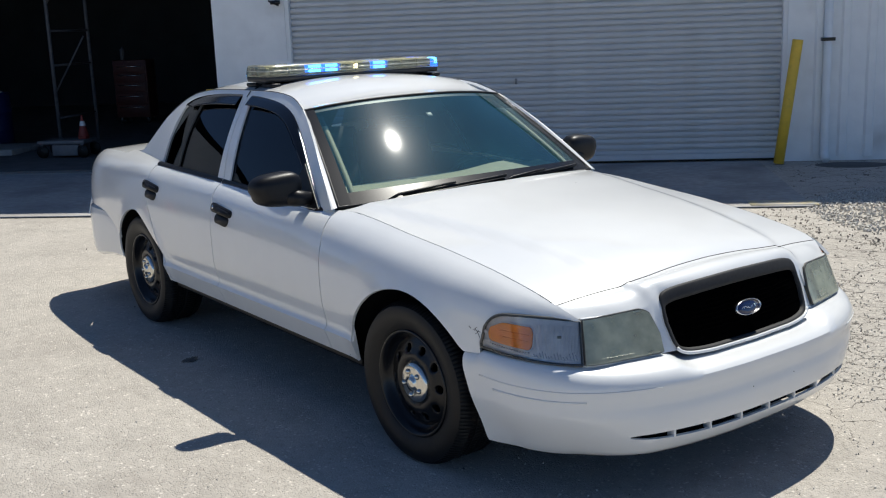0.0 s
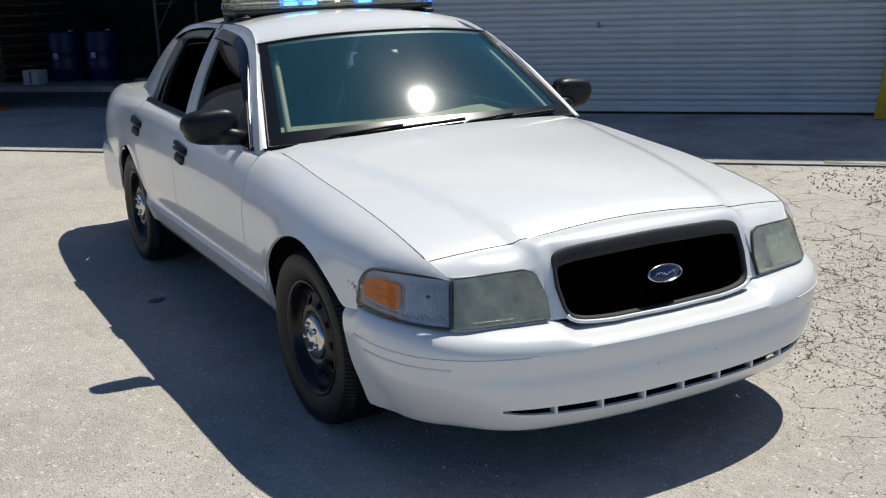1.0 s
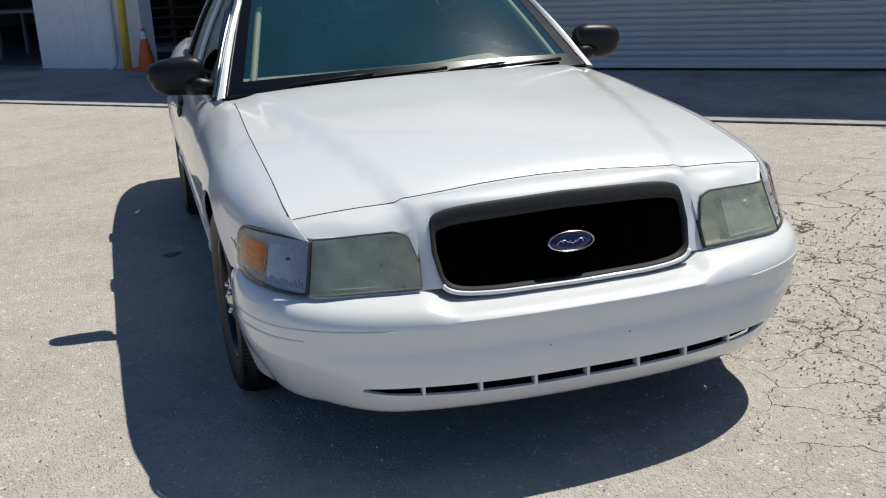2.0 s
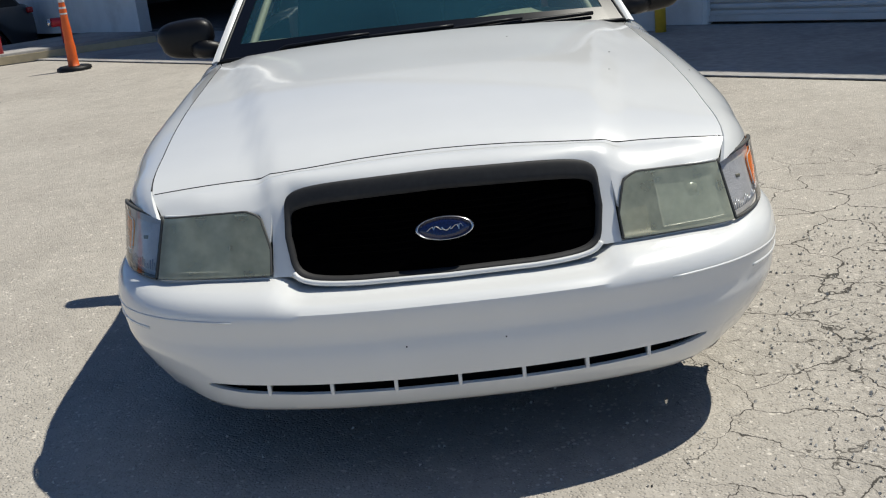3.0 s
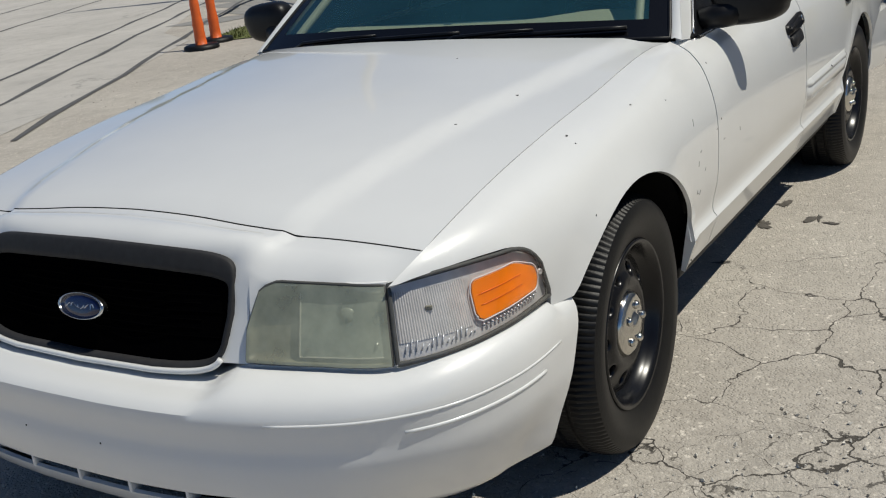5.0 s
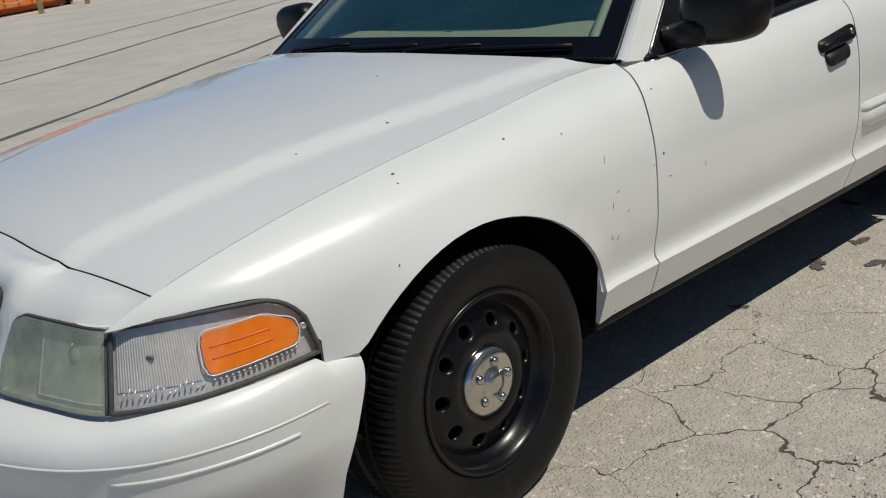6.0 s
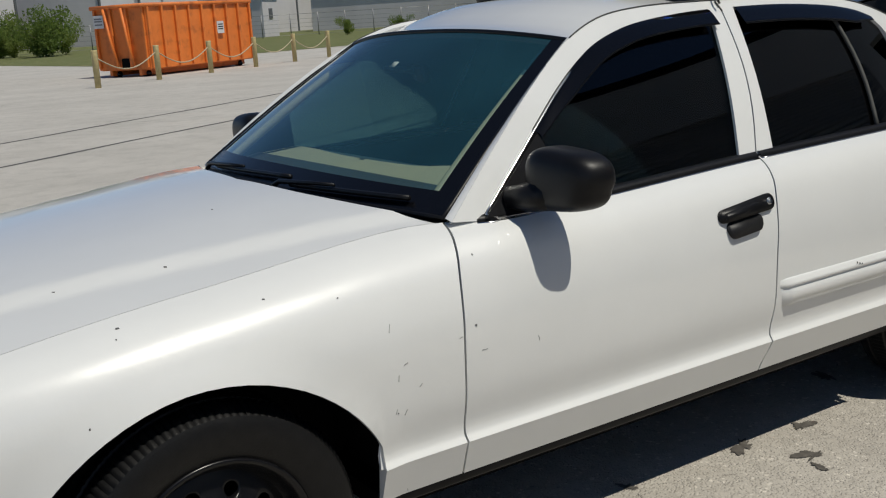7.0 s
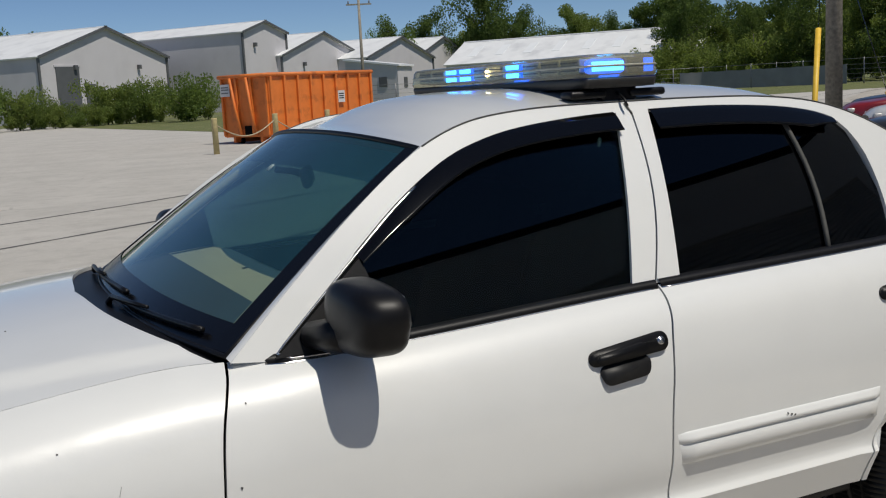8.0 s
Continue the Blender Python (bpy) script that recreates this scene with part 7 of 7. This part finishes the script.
    part("number_plate", boxed(x1 - 0.01, 0, 0.85, 0.02, 0.30, 0.15, bevel=0.004), M_PAPER, root, shade=False)
    root.matrix_basis = m
    return root


parked_car("parked_suv", (0.035, 0.037, 0.042), "dark grey sport utility car parked behind the verge", pose(-16.7, -11.06, -0.42, 0, 0, -40))
parked_car("parked_sedan", (0.62, 0.62, 0.62), "white car parked farther back in the row", pose(-21.6, -15.2, -0.42, 0, 0, -40), 1.5)
parked_car("parked_truck", (0.22, 0.015, 0.02), "dark red car parked far back", pose(-24.2, -18.3, -0.42, 0, 0, -40), 1.75, 5.2, 3.1)
parked_car("parked_wagon", (0.03, 0.035, 0.06), "dark blue car parked far back", pose(-26.9, -20.6, -0.42, 0, 0, -40), 1.6)
wg = part("garden_wall", boxed(0, 0, 1.5, 16, 0.2, 5.0), material("grey_blue_cladding", (0.24, 0.25, 0.26), 0.6, grain=0.08, scale=3))
bm = bmesh.new()
for k in range(36):
    box(bm, -6.8 + 0.39 * k, 0.11, 1.5, 0.06, 0.03, 5.0)
part("wall_ribs", bm, wg.data.materials[0], wg, shade=False)
wg.matrix_basis = pose(-28.2, -8.0, 0, 0, 0, 115)
tagged(wg, "grey ribbed metal wall behind the parked cars", "wall", kind="structure")

# posts with a rope, and the open-top container
M_POSTW = material("pale_yellow_post", (0.5, 0.41, 0.2), 0.7, grain=0.15, scale=10)
M_ROPE = material("pale_rope", (0.45, 0.38, 0.25), 0.9, grain=0.2, scale=60)
posts = [Vector((-7.47, -26.85, 0)) + Vector((-2.30, -1.62, 0)) * k for k in range(6)]
for k, p in enumerate(posts):
    o = part("rope_post", tubed([(0, 0, 0), (0, 0, 1.0), (0, 0, 1.04)], 0.085, 12), M_POSTW)
    o.location = p
    tagged(o, "pale yellow timber post carrying a rope", "post", "rope posts")
    if k:
        a, b = posts[k - 1] + Vector((0, 0, 0.86)), p + Vector((0, 0, 0.86))
        r = part("rope", tubed([a.lerp(b, i / 12) - Vector((0, 0, 0.42 * math.sin(math.pi * i / 12))) for i in range(13)], 0.02, 6), M_ROPE)
        tagged(r, "sagging pale rope between two posts", "rope", "ropes")

dump = empty("container", "orange steel roll-off waste container with upright ribs", "container")
L, Wd, H = 5.45, 2.3, 2.05
part("long_wall", boxed(L / 2, 0.04, 0.25 + H / 2, L, 0.08, H, bevel=0.01), M_ORANGE, dump, shade=False)
part("long_wall", boxed(L / 2, Wd - 0.04, 0.25 + H / 2, L, 0.08, H, bevel=0.01), M_ORANGE, dump, shade=False)
part("end_wall", boxed(0.04, Wd / 2, 0.25 + H / 2, 0.08, Wd - 0.16, H, bevel=0.01), M_ORANGE, dump, shade=False)
part("end_wall", boxed(L - 0.04, Wd / 2, 0.25 + H / 2, 0.08, Wd - 0.16, H, bevel=0.01), M_ORANGE, dump, shade=False)
part("bottom", boxed(L / 2, Wd / 2, 0.28, L - 0.1, Wd - 0.1, 0.10), M_ORANGE, dump, shade=False)
for k in range(9):
    part("rib", boxed(0.06 + (L - 0.12) * k / 8, -0.045, 0.25 + H / 2, 0.09, 0.09, H - 0.1, bevel=0.012), M_ORANGE, dump, shade=False)
for k in range(4):
    part("rib", boxed(-0.04, 0.10 + (Wd - 0.2) * k / 3, 0.25 + H / 2, 0.08, 0.09, H - 0.1, bevel=0.012), M_ORANGE, dump, shade=False)
for y in (-0.03, Wd + 0.03):
    part("top_rail", tubed([(-0.06, y, 0.25 + H), (L + 0.06, y, 0.25 + H)], 0.07, 8), M_ORANGE, dump)
for x in (-0.03, L + 0.03):
    part("top_rail", tubed([(x, -0.06, 0.25 + H), (x, Wd + 0.06, 0.25 + H)], 0.07, 8), M_ORANGE, dump)
for y in (0.5, Wd - 0.5):
    part("skid", boxed(L / 2, y, 0.15, L, 0.12, 0.2, bevel=0.01), M_ORANGE, dump, shade=False)
    for x in (0.3, L - 0.3):
        part("roller", tubed([(x, y - 0.12, 0.10), (x, y + 0.12, 0.10)], 0.10, 12), M_STEEL, dump)
for x, y in ((L * 0.66, -0.10),):
    p = part("notice", boxed(x, y, 1.45, 0.36, 0.012, 0.42), M_PAPER, dump, "white notice plate", shade=False)
    for z in (1.55, 1.47, 1.39):
        part("notice_bar", boxed(x, y - 0.009, z, 0.26, 0.004, 0.035), M_DARK, p, shade=False)
p = part("notice", boxed(-0.095, 2.0, 1.85, 0.012, 0.45, 0.42), M_PAPER, dump, "white notice plate", shade=False)
for z in (1.95, 1.87, 1.76):
    part("notice_bar", boxed(-0.103, 2.0, z, 0.004, 0.34, 0.045), M_GREY, p, shade=False)
# black box on the end wall stands in for the shade in its cutout
part("hook_recess", boxed(-0.02, 0.97, 0.46, 0.06, 0.50, 0.32), M_DARK, dump, shade=False)
for y0, y1 in ((1.74, 1.32), (0.95, 0.62)):
    part("end_brace", tubed([(-0.10, y0, 2.25), (-0.13, (y0 + y1) / 2, 1.2), (-0.10, y1, 0.30)], 0.05, 8), M_ORANGE, dump)
dump.matrix_basis = Matrix.Translation((-10.45, -31.17, 0)) @ Euler((0, 0, radians(209))).to_matrix().to_4x4()

# oil drips under and beside the car
M_OIL = material("oil_drip", (0.11, 0.10, 0.088), 0.6, grain=0.4, scale=40)
for x, y, r in ((-1.868, 0.778, 0.055), (-2.15, 0.80, 0.050), (-1.995, 0.975, 0.065), (-1.378, 0.749, 0.035), (-1.93, 1.03, 0.03), (-2.62, 0.56, 0.05), (-1.95, -1.08, 0.05), (-3.066, 1.456, 0.06)):
    bm = bmesh.new()
    mid = bm.verts.new((0, 0, 0.0042))
    edge, reach = [], 0.7
    for k in range(72):                                 # ragged edge with runs and bites
        reach = min(max(reach + rngg.uniform(-0.28, 0.28), 0.25), 1.25)
        a = 2 * math.pi * k / 72
        edge.append(bm.verts.new((1.15 * r * reach * math.cos(a), 0.75 * r * reach * math.sin(a), 0.0036)))
    for k in range(72):
        bm.faces.new((mid, edge[k], edge[(k + 1) % 72]))
    o = part("oil_stain", bm, M_OIL, shade=False)
    o.matrix_basis = pose(x, y, 0, 0, 0, rngg.uniform(0, 360))
    tagged(o, "dark spattered oil drip on the asphalt", "stain", "oil stains")

# ---- far sheds, fence, trees ----
M_SHED = material("grey_shed_cladding", (0.58, 0.56, 0.57), 0.6, grain=0.03, scale=0.6, dirt=(0.52, 0.50, 0.51), dirt_scale=0.2)
M_ROOFW = material("pale_metal_roof", (0.78, 0.79, 0.79), 0.45, grain=0.06, scale=0.5, dirt=(0.60, 0.61, 0.62), dirt_scale=0.3)
M_SKYL = material("roof_skylight", (0.80, 0.82, 0.83), 0.3, grain=0.03, scale=1)
M_DGREY = material("dark_door", (0.10, 0.105, 0.11), 0.6, grain=0.1, scale=1)


def shed(px, py, width, depth, eave, ridge, yaw, label, doors=(), lights=0, skylights=0):
    """A gabled shed: the gable faces -y of its own frame, width across it."""
    root = empty("shed", label, "building", "far sheds")
    w = width / 2
    bm = bmesh.new()
    f = [bm.verts.new(p) for p in ((-w, 0, 0), (w, 0, 0), (w, 0, eave), (0, 0, ridge), (-w, 0, eave))]
    b = [bm.verts.new((v.co.x, depth, v.co.z)) for v in f]
    bm.faces.new(f)
    bm.faces.new(b[::-1])
    for i, j in ((1, 2), (4, 0)):
        bm.faces.new((f[i], b[i], b[j], f[j]))
    bmesh.ops.recalc_face_normals(bm, faces=bm.faces[:])
    part("wall", bm, M_SHED, root, shade=False)
    sl = math.atan2(ridge - eave, w)
    ln = math.hypot(w, ridge - eave)
    for s in (1, -1):
        rf = part("roof", boxed(0, depth / 2, 0, ln + 0.5, depth + 0.8, 0.16), M_ROOFW, root, shade=False)
        rf.matrix_basis = Matrix.Translation((s * w / 2, 0, (eave + ridge) / 2 + 0.12)) @ Euler((0, s * sl, 0)).to_matrix().to_4x4()
        for k in range(skylights):
            part("skylight", boxed(0.1, depth * (k + 0.7) / (skylights + 0.4), 0.09, ln * 0.45, 1.2, 0.04), M_SKYL, rf, shade=False)
        part("verge_trim", boxed(0, -0.42, 0, ln + 0.5, 0.08, 0.30), M_DGREY, rf, shade=False)
    for x in (-w, w):
        part("corner_trim", boxed(x, -0.08, eave / 2, 0.28, 0.22, eave), M_DGREY, root, shade=False)
    for x, dw, dh in doors:
        d = part("door", boxed(x, -0.06, dh / 2, dw, 0.1, dh), M_DGREY, root, shade=False)
        part("door_frame", boxed(x, -0.04, dh + 0.12, dw + 0.4, 0.12, 0.2), M_SHED, d, shade=False)
    for k in range(lights):
        x = -w * 0.5 + w * k / max(lights - 1, 1)
        part("wall_lamp", boxed(x, -0.25, eave * 0.85, 0.4, 0.4, 0.5), M_DGREY, root, shade=False)
    root.matrix_basis = pose(px, py, 0, 0, 0, yaw)
    return root


SHED_YAW = -143
shed(-19.5, -126, 20.5, 36, 7.2, 10.6, SHED_YAW, "grey gabled shed with a white metal roof and dark doors", ((-6.2, 3.4, 6.2), (-3.0, 1.4, 4.2)), 2)
shed(-40.5, -131.5, 9.5, 44, 9.9, 11.3, SHED_YAW, "tall grey shed with a white roof behind the others", (), 1)
shed(-51.0, -138.5, 20.5, 44, 6.9, 10.1, SHED_YAW, "grey gabled shed with a pale roof", (), 1)
shed(-65.0, -143.0, 20.5, 44, 6.4, 9.4, SHED_YAW, "grey gabled shed with a pale roof", (), 1)
shed(-77.5, -154.0, 20.0, 44, 6.4, 9.8, SHED_YAW, "grey gabled shed with a pale roof", (), 0)


def lean_to(a, b, c, ha, hb, label):
    """A low building with one roof slope: a, b, c are corners of its plan, ha and hb the eaves' heights."""
    a, b, c = (Vector((*p, 0)) for p in (a, b, c))
    d = a + c - b
    root = empty("annex", label, "building", "far sheds")
    root.matrix_basis = Matrix.Translation(b)
    plan = [(p - b, h) for p, h in ((a, ha), (b, hb), (c, hb), (d, ha))]
    up = Vector((0, 0, 1))
    bm = bmesh.new()
    low = [bm.verts.new(p) for p, h in plan]
    top = [bm.verts.new(p + up * h) for p, h in plan]
    for i in range(4):
        bm.faces.new((low[i], low[(i + 1) % 4], top[(i + 1) % 4], top[i]))
    bm.faces.new(top)
    bmesh.ops.recalc_face_normals(bm, faces=bm.faces[:])
    part("wall", bm, M_SHED, root, shade=False)
    mid = sum((p for p, h in plan), Vector()) / 4
    bm = bmesh.new()
    lo4, hi4 = ([bm.verts.new(mid + (p - mid) * 1.07 + up * (h + dz)) for p, h in plan] for dz in (0.02, 0.22))
    bm.faces.new(lo4)
    bm.faces.new(hi4)
    for i in range(4):
        bm.faces.new((lo4[i], lo4[(i + 1) % 4], hi4[(i + 1) % 4], hi4[i]))
    bmesh.ops.recalc_face_normals(bm, faces=bm.faces[:])
    part("roof", bm, M_ROOFW, root, shade=False)
    for p, q, f, h in ((a - b, Vector(), 0.30, 2.6), (a - b, Vector(), 0.72, 2.6), (Vector(), c - b, 0.5, 2.5)):
        run = (q - p).normalized()
        w = part("window", boxed(0, 0, 0, 1.1, 0.16, 1.1, bevel=0.02), M_DGREY, root, shade=False)
        w.matrix_basis = Matrix.Translation(p.lerp(q, f) + up * h) @ Euler((0, 0, math.atan2(run.y, run.x))).to_matrix().to_4x4()


lean_to((-43.0, -109.2), (-46.8, -103.2), (-50.2, -106.8), 5.2, 4.2, "small low grey annex beside the sheds")
shed(-91.7, -104.2, 14, 35, 4.6, 7.7, SHED_YAW, "long grey shed with a pale roof and skylights", (), 1, 8)

M_LEAF = []
for n, col in enumerate(((0.14, 0.19, 0.055), (0.19, 0.235, 0.07), (0.11, 0.155, 0.05))):
    M_LEAF.append(material("leaves_%s" % "abc"[n], col, 0.8, grain=0.5, scale=1.5, spec=0.12))
    nt = M_LEAF[-1].node_tree                           # thin leaves let some light through
    thin = nt.nodes.new("ShaderNodeBsdfTranslucent")
    thin.inputs[0].default_value = (col[0] * 1.5, col[1] * 1.6, col[2] * 0.9, 1)
    both_of = nt.nodes.new("ShaderNodeMixShader")
    both_of.inputs[0].default_value = 0.45
    nt.links.new(nt.nodes["Principled BSDF"].outputs[0], both_of.inputs[1])
    nt.links.new(thin.outputs[0], both_of.inputs[2])
    nt.links.new(both_of.outputs[0], nt.nodes["Material Output"].inputs[0])
M_BARK = material("tree_bark", (0.10, 0.085, 0.07), 0.9, grain=0.35, scale=8)


def tree(seed, height, spread, low=0.25, leaves=1500, leaf=0.32, mat=0, bush=False):
    r = random.Random(seed)
    name = "bush" if bush else "tree"
    root = empty(name, "leafy green bush at the fence" if bush else "tall leafy green tree in the far wood", name, "bushes" if bush else "far trees")
    bm = bmesh.new()
    tips = []
    lean = r.uniform(-0.03, 0.03)
    tr = height * (0.012 if not bush else 0.008) + 0.03
    tube(bm, [(lean * height * t, 0, height * 0.9 * t) for t in (0, 0.3, 0.6, 1)], tr, 7, r2=tr * 0.25)
    for k in range(11 if not bush else 8):
        t = low + (0.95 - low) * (k + 0.5) / 11
        a = k * 2.4 + r.uniform(-0.4, 0.4)
        reach = spread * (0.55 + 0.5 * math.sin(math.pi * min(1, (t - low) / (1 - low) * 0.8 + 0.15))) * r.uniform(0.6, 1.1)
        p0 = Vector((lean * height * t, 0, height * 0.9 * t))
        p1 = p0 + Vector((math.cos(a) * reach * 0.55, math.sin(a) * reach * 0.55, reach * 0.35))
        p2 = p0 + Vector((math.cos(a) * reach, math.sin(a) * reach, reach * r.uniform(0.3, 0.8)))
        tube(bm, [p0, p1, p2], tr * 0.45, 5, r2=tr * 0.1)
        tips += [(p2, reach * 0.45), (p1, reach * 0.42), (p0 + Vector((0, 0, height * 0.06)), reach * 0.4)]
    part("trunk", bm, M_BARK, root)
    verts, faces = [], []
    for _ in range(leaves):
        c, rad = tips[r.randrange(len(tips))]
        d = Vector((r.gauss(0, 1), r.gauss(0, 1), r.gauss(0, 0.8))).normalized() * rad * r.random() ** 0.4
        p = c + d
        m = Euler((r.random() * 6, r.random() * 6, r.random() * 6)).to_matrix()
        s = leaf * r.uniform(0.6, 1.4)
        i = len(verts)
        verts += [p + m @ Vector(q) * s for q in ((-0.5, 0, 0), (0, -0.32, 0.08), (0.5, 0, 0), (0, 0.32, 0.08))]
        faces.append((i, i + 1, i + 2, i + 3))
    me = bpy.data.meshes.new("crown")
    me.from_pydata([tuple(v) for v in verts], [], faces)
    me.materials.append(M_LEAF[mat])
    ob = new("crown", me)
    ob.parent = root
    return root


rt = random.Random(21)
kinds = [tree(1, 14, 5.4, 0.03, 13000, 0.36, 0), tree(2, 16, 5.6, 0.04, 13000, 0.38, 1), tree(3, 12, 5.0, 0.02, 12000, 0.36, 2), tree(4, 18, 5.0, 0.06, 13000, 0.38, 2)]
spots = []
for k in range(46):
    az = -112.5 - 40 * (k + 0.5) / 46 + rt.uniform(-0.5, 0.5)
    d = rt.uniform(150, 185) + (28 if az > -128 else -20) - (20 if az < -138 else 0)
    spots.append((az, d, 0.84 if az > -128 else 0.72))
for k in range(14):
    az = -130.5 - 18.5 * (k + 0.5) / 14
    spots.append((az, rt.uniform(112, 140), 0.6))
spots += [(-94.3, 172, 1.2), (-113.5, 175, 0.85), (-118.6, 178, 1.0), (-116.4, 180, 0.95)]
for k in range(26):
    rt.uniform(0, 1)
    spots.append((-152 - 24 * (k + 0.5) / 26, rt.uniform(150, 190), 0.8))
for n, (az, d, sc) in enumerate(spots):
    a = radians(az)
    m = pose(-0.2 + d * math.cos(a), 3.0 + d * math.sin(a), 0, 0, 0, rt.uniform(0, 360)) @ Matrix.Scale(sc * rt.uniform(0.8, 1.1), 4)
    if n < 4:
        kinds[n].matrix_basis = m
    else:
        t = copy_thing(kinds[rt.randrange(4)], Matrix())
        t.matrix_basis = m
# bushes along the fence
bushes = [tree(31, 3.4, 1.7, 0.03, 4200, 0.17, 1, True), tree(32, 2.6, 1.9, 0.03, 4200, 0.17, 0, True), tree(33, 3.6, 1.5, 0.03, 4200, 0.16, 1, True)]
bspots = [(-94.0, 88, 1.0), (-95.0, 92, 0.9), (-97.0, 90, 0.55), (-98.3, 92, 1.15), (-99.2, 93, 1.15), (-100.2, 92, 1.1), (-100.9, 94, 1.0), (-102.4, 86, 1.25), (-96.0, 90, 0.6), (-97.6, 91, 0.55), (-103.4, 90, 0.8), (-92.5, 86, 1.1), (-90.5, 88, 1.0), (-118, 96, 0.5), (-121, 100, 0.5), (-110.5, 100, 0.5)] + [(-127.5 - 22 * k / 22, 124 + 7 * math.sin(k * 2.3), 1.5 + 0.4 * math.sin(k * 1.7)) for k in range(22)] + [(-91.5 - 1.05 * k, 90 + 2 * math.sin(k), 0.55 + 0.15 * math.sin(k * 2.1)) for k in range(11)]
for n, (az, d, sc) in enumerate(bspots):
    a = radians(az)
    m = pose(-0.2 + d * math.cos(a), 3.0 + d * math.sin(a), 0, 0, 0, rt.uniform(0, 360)) @ Matrix.Scale(sc, 4)
    if n < 3:
        bushes[n].matrix_basis = m
    else:
        t = copy_thing(bushes[rt.randrange(3)], Matrix())
        t.matrix_basis = m
# wire fence
M_WIRE = material("grey_fence_steel", (0.25, 0.25, 0.25), 0.5, metal=0.5, grain=0.15, scale=5)
fence = empty("wire_fence", "grey chain-link fence on steel posts", "fence")
ring_pts = [Vector((-0.2 + d * math.cos(radians(az)), 3.0 + d * math.sin(radians(az)), 0)) for az, d in ((-90, 95), (-96, 96), (-101, 97), (-106, 100), (-112, 106), (-118, 110), (-124, 112), (-130, 108), (-135, 102), (-141, 96))]
fp = None
for a, b in zip(ring_pts, ring_pts[1:]):
    nseg = 4
    for i in range(nseg):
        p = a.lerp(b, i / nseg)
        if fp is None:
            fp = part("fence_post", tubed([(0, 0, 0), (0, 0, 2.3)], 0.05, 6), M_WIRE, fence)
            fp.location = p
        else:
            o = fp.copy()
            scene.collection.objects.link(o)
            o.location = p
    for z in (0.15, 0.5, 0.9, 1.3, 1.7, 2.2):
        part("fence_wire", tubed([a + Vector((0, 0, z)), b + Vector((0, 0, z))], 0.018 if z < 2 else 0.03, 4), M_WIRE, fence)
M_SCREEN = material("grey_fence_fabric", (0.27, 0.275, 0.275), 0.85, grain=0.15, scale=0.8)
run = [Vector((-0.2 + d * math.cos(radians(az)), 3.0 + d * math.sin(radians(az)), 0)) for az, d in ((-128.8, 108.6), (-130, 107.8), (-132.5, 104.8), (-135, 101.8), (-137.4, 99.4))]
cols = []
for a, b in zip(run, run[1:]):
    for i in range(8):
        p = a.lerp(b, i / 8)
        out = Vector((-p.x, -p.y, 0)).normalized() * (0.04 * math.sin(i * math.pi / 4))      # the fabric bellies between posts
        cols.append([p + out + Vector((0, 0, z + 0.03 * math.sin(i * 1.9) * (z > 1))) for z in (0.05, 0.6, 1.2, 1.75)])
part("fence_screen", sheet(cols, (0.7, 0.7, 0)), M_SCREEN, fence, "sagging grey fabric screen", thick=0.02)
lp = part("line_pole", tubed([(0, 0, 0), (0, 0, 9.6)], 0.16, 10, r2=0.11), M_POLE)
part("crossarm", boxed(0, 0, 9.1, 2.2, 0.12, 0.12), M_POLE, lp, shade=False)
for dx in (-0.9, 0.0, 0.9):
    part("insulator", tubed([(dx, 0, 9.15), (dx, 0, 9.4)], 0.06, 8), M_GREY, lp)
lp.matrix_basis = pose(-34.5, -82.7, 0, 0, 0, -20)
tagged(lp, "distant wooden power pole with a crossarm", "pole")
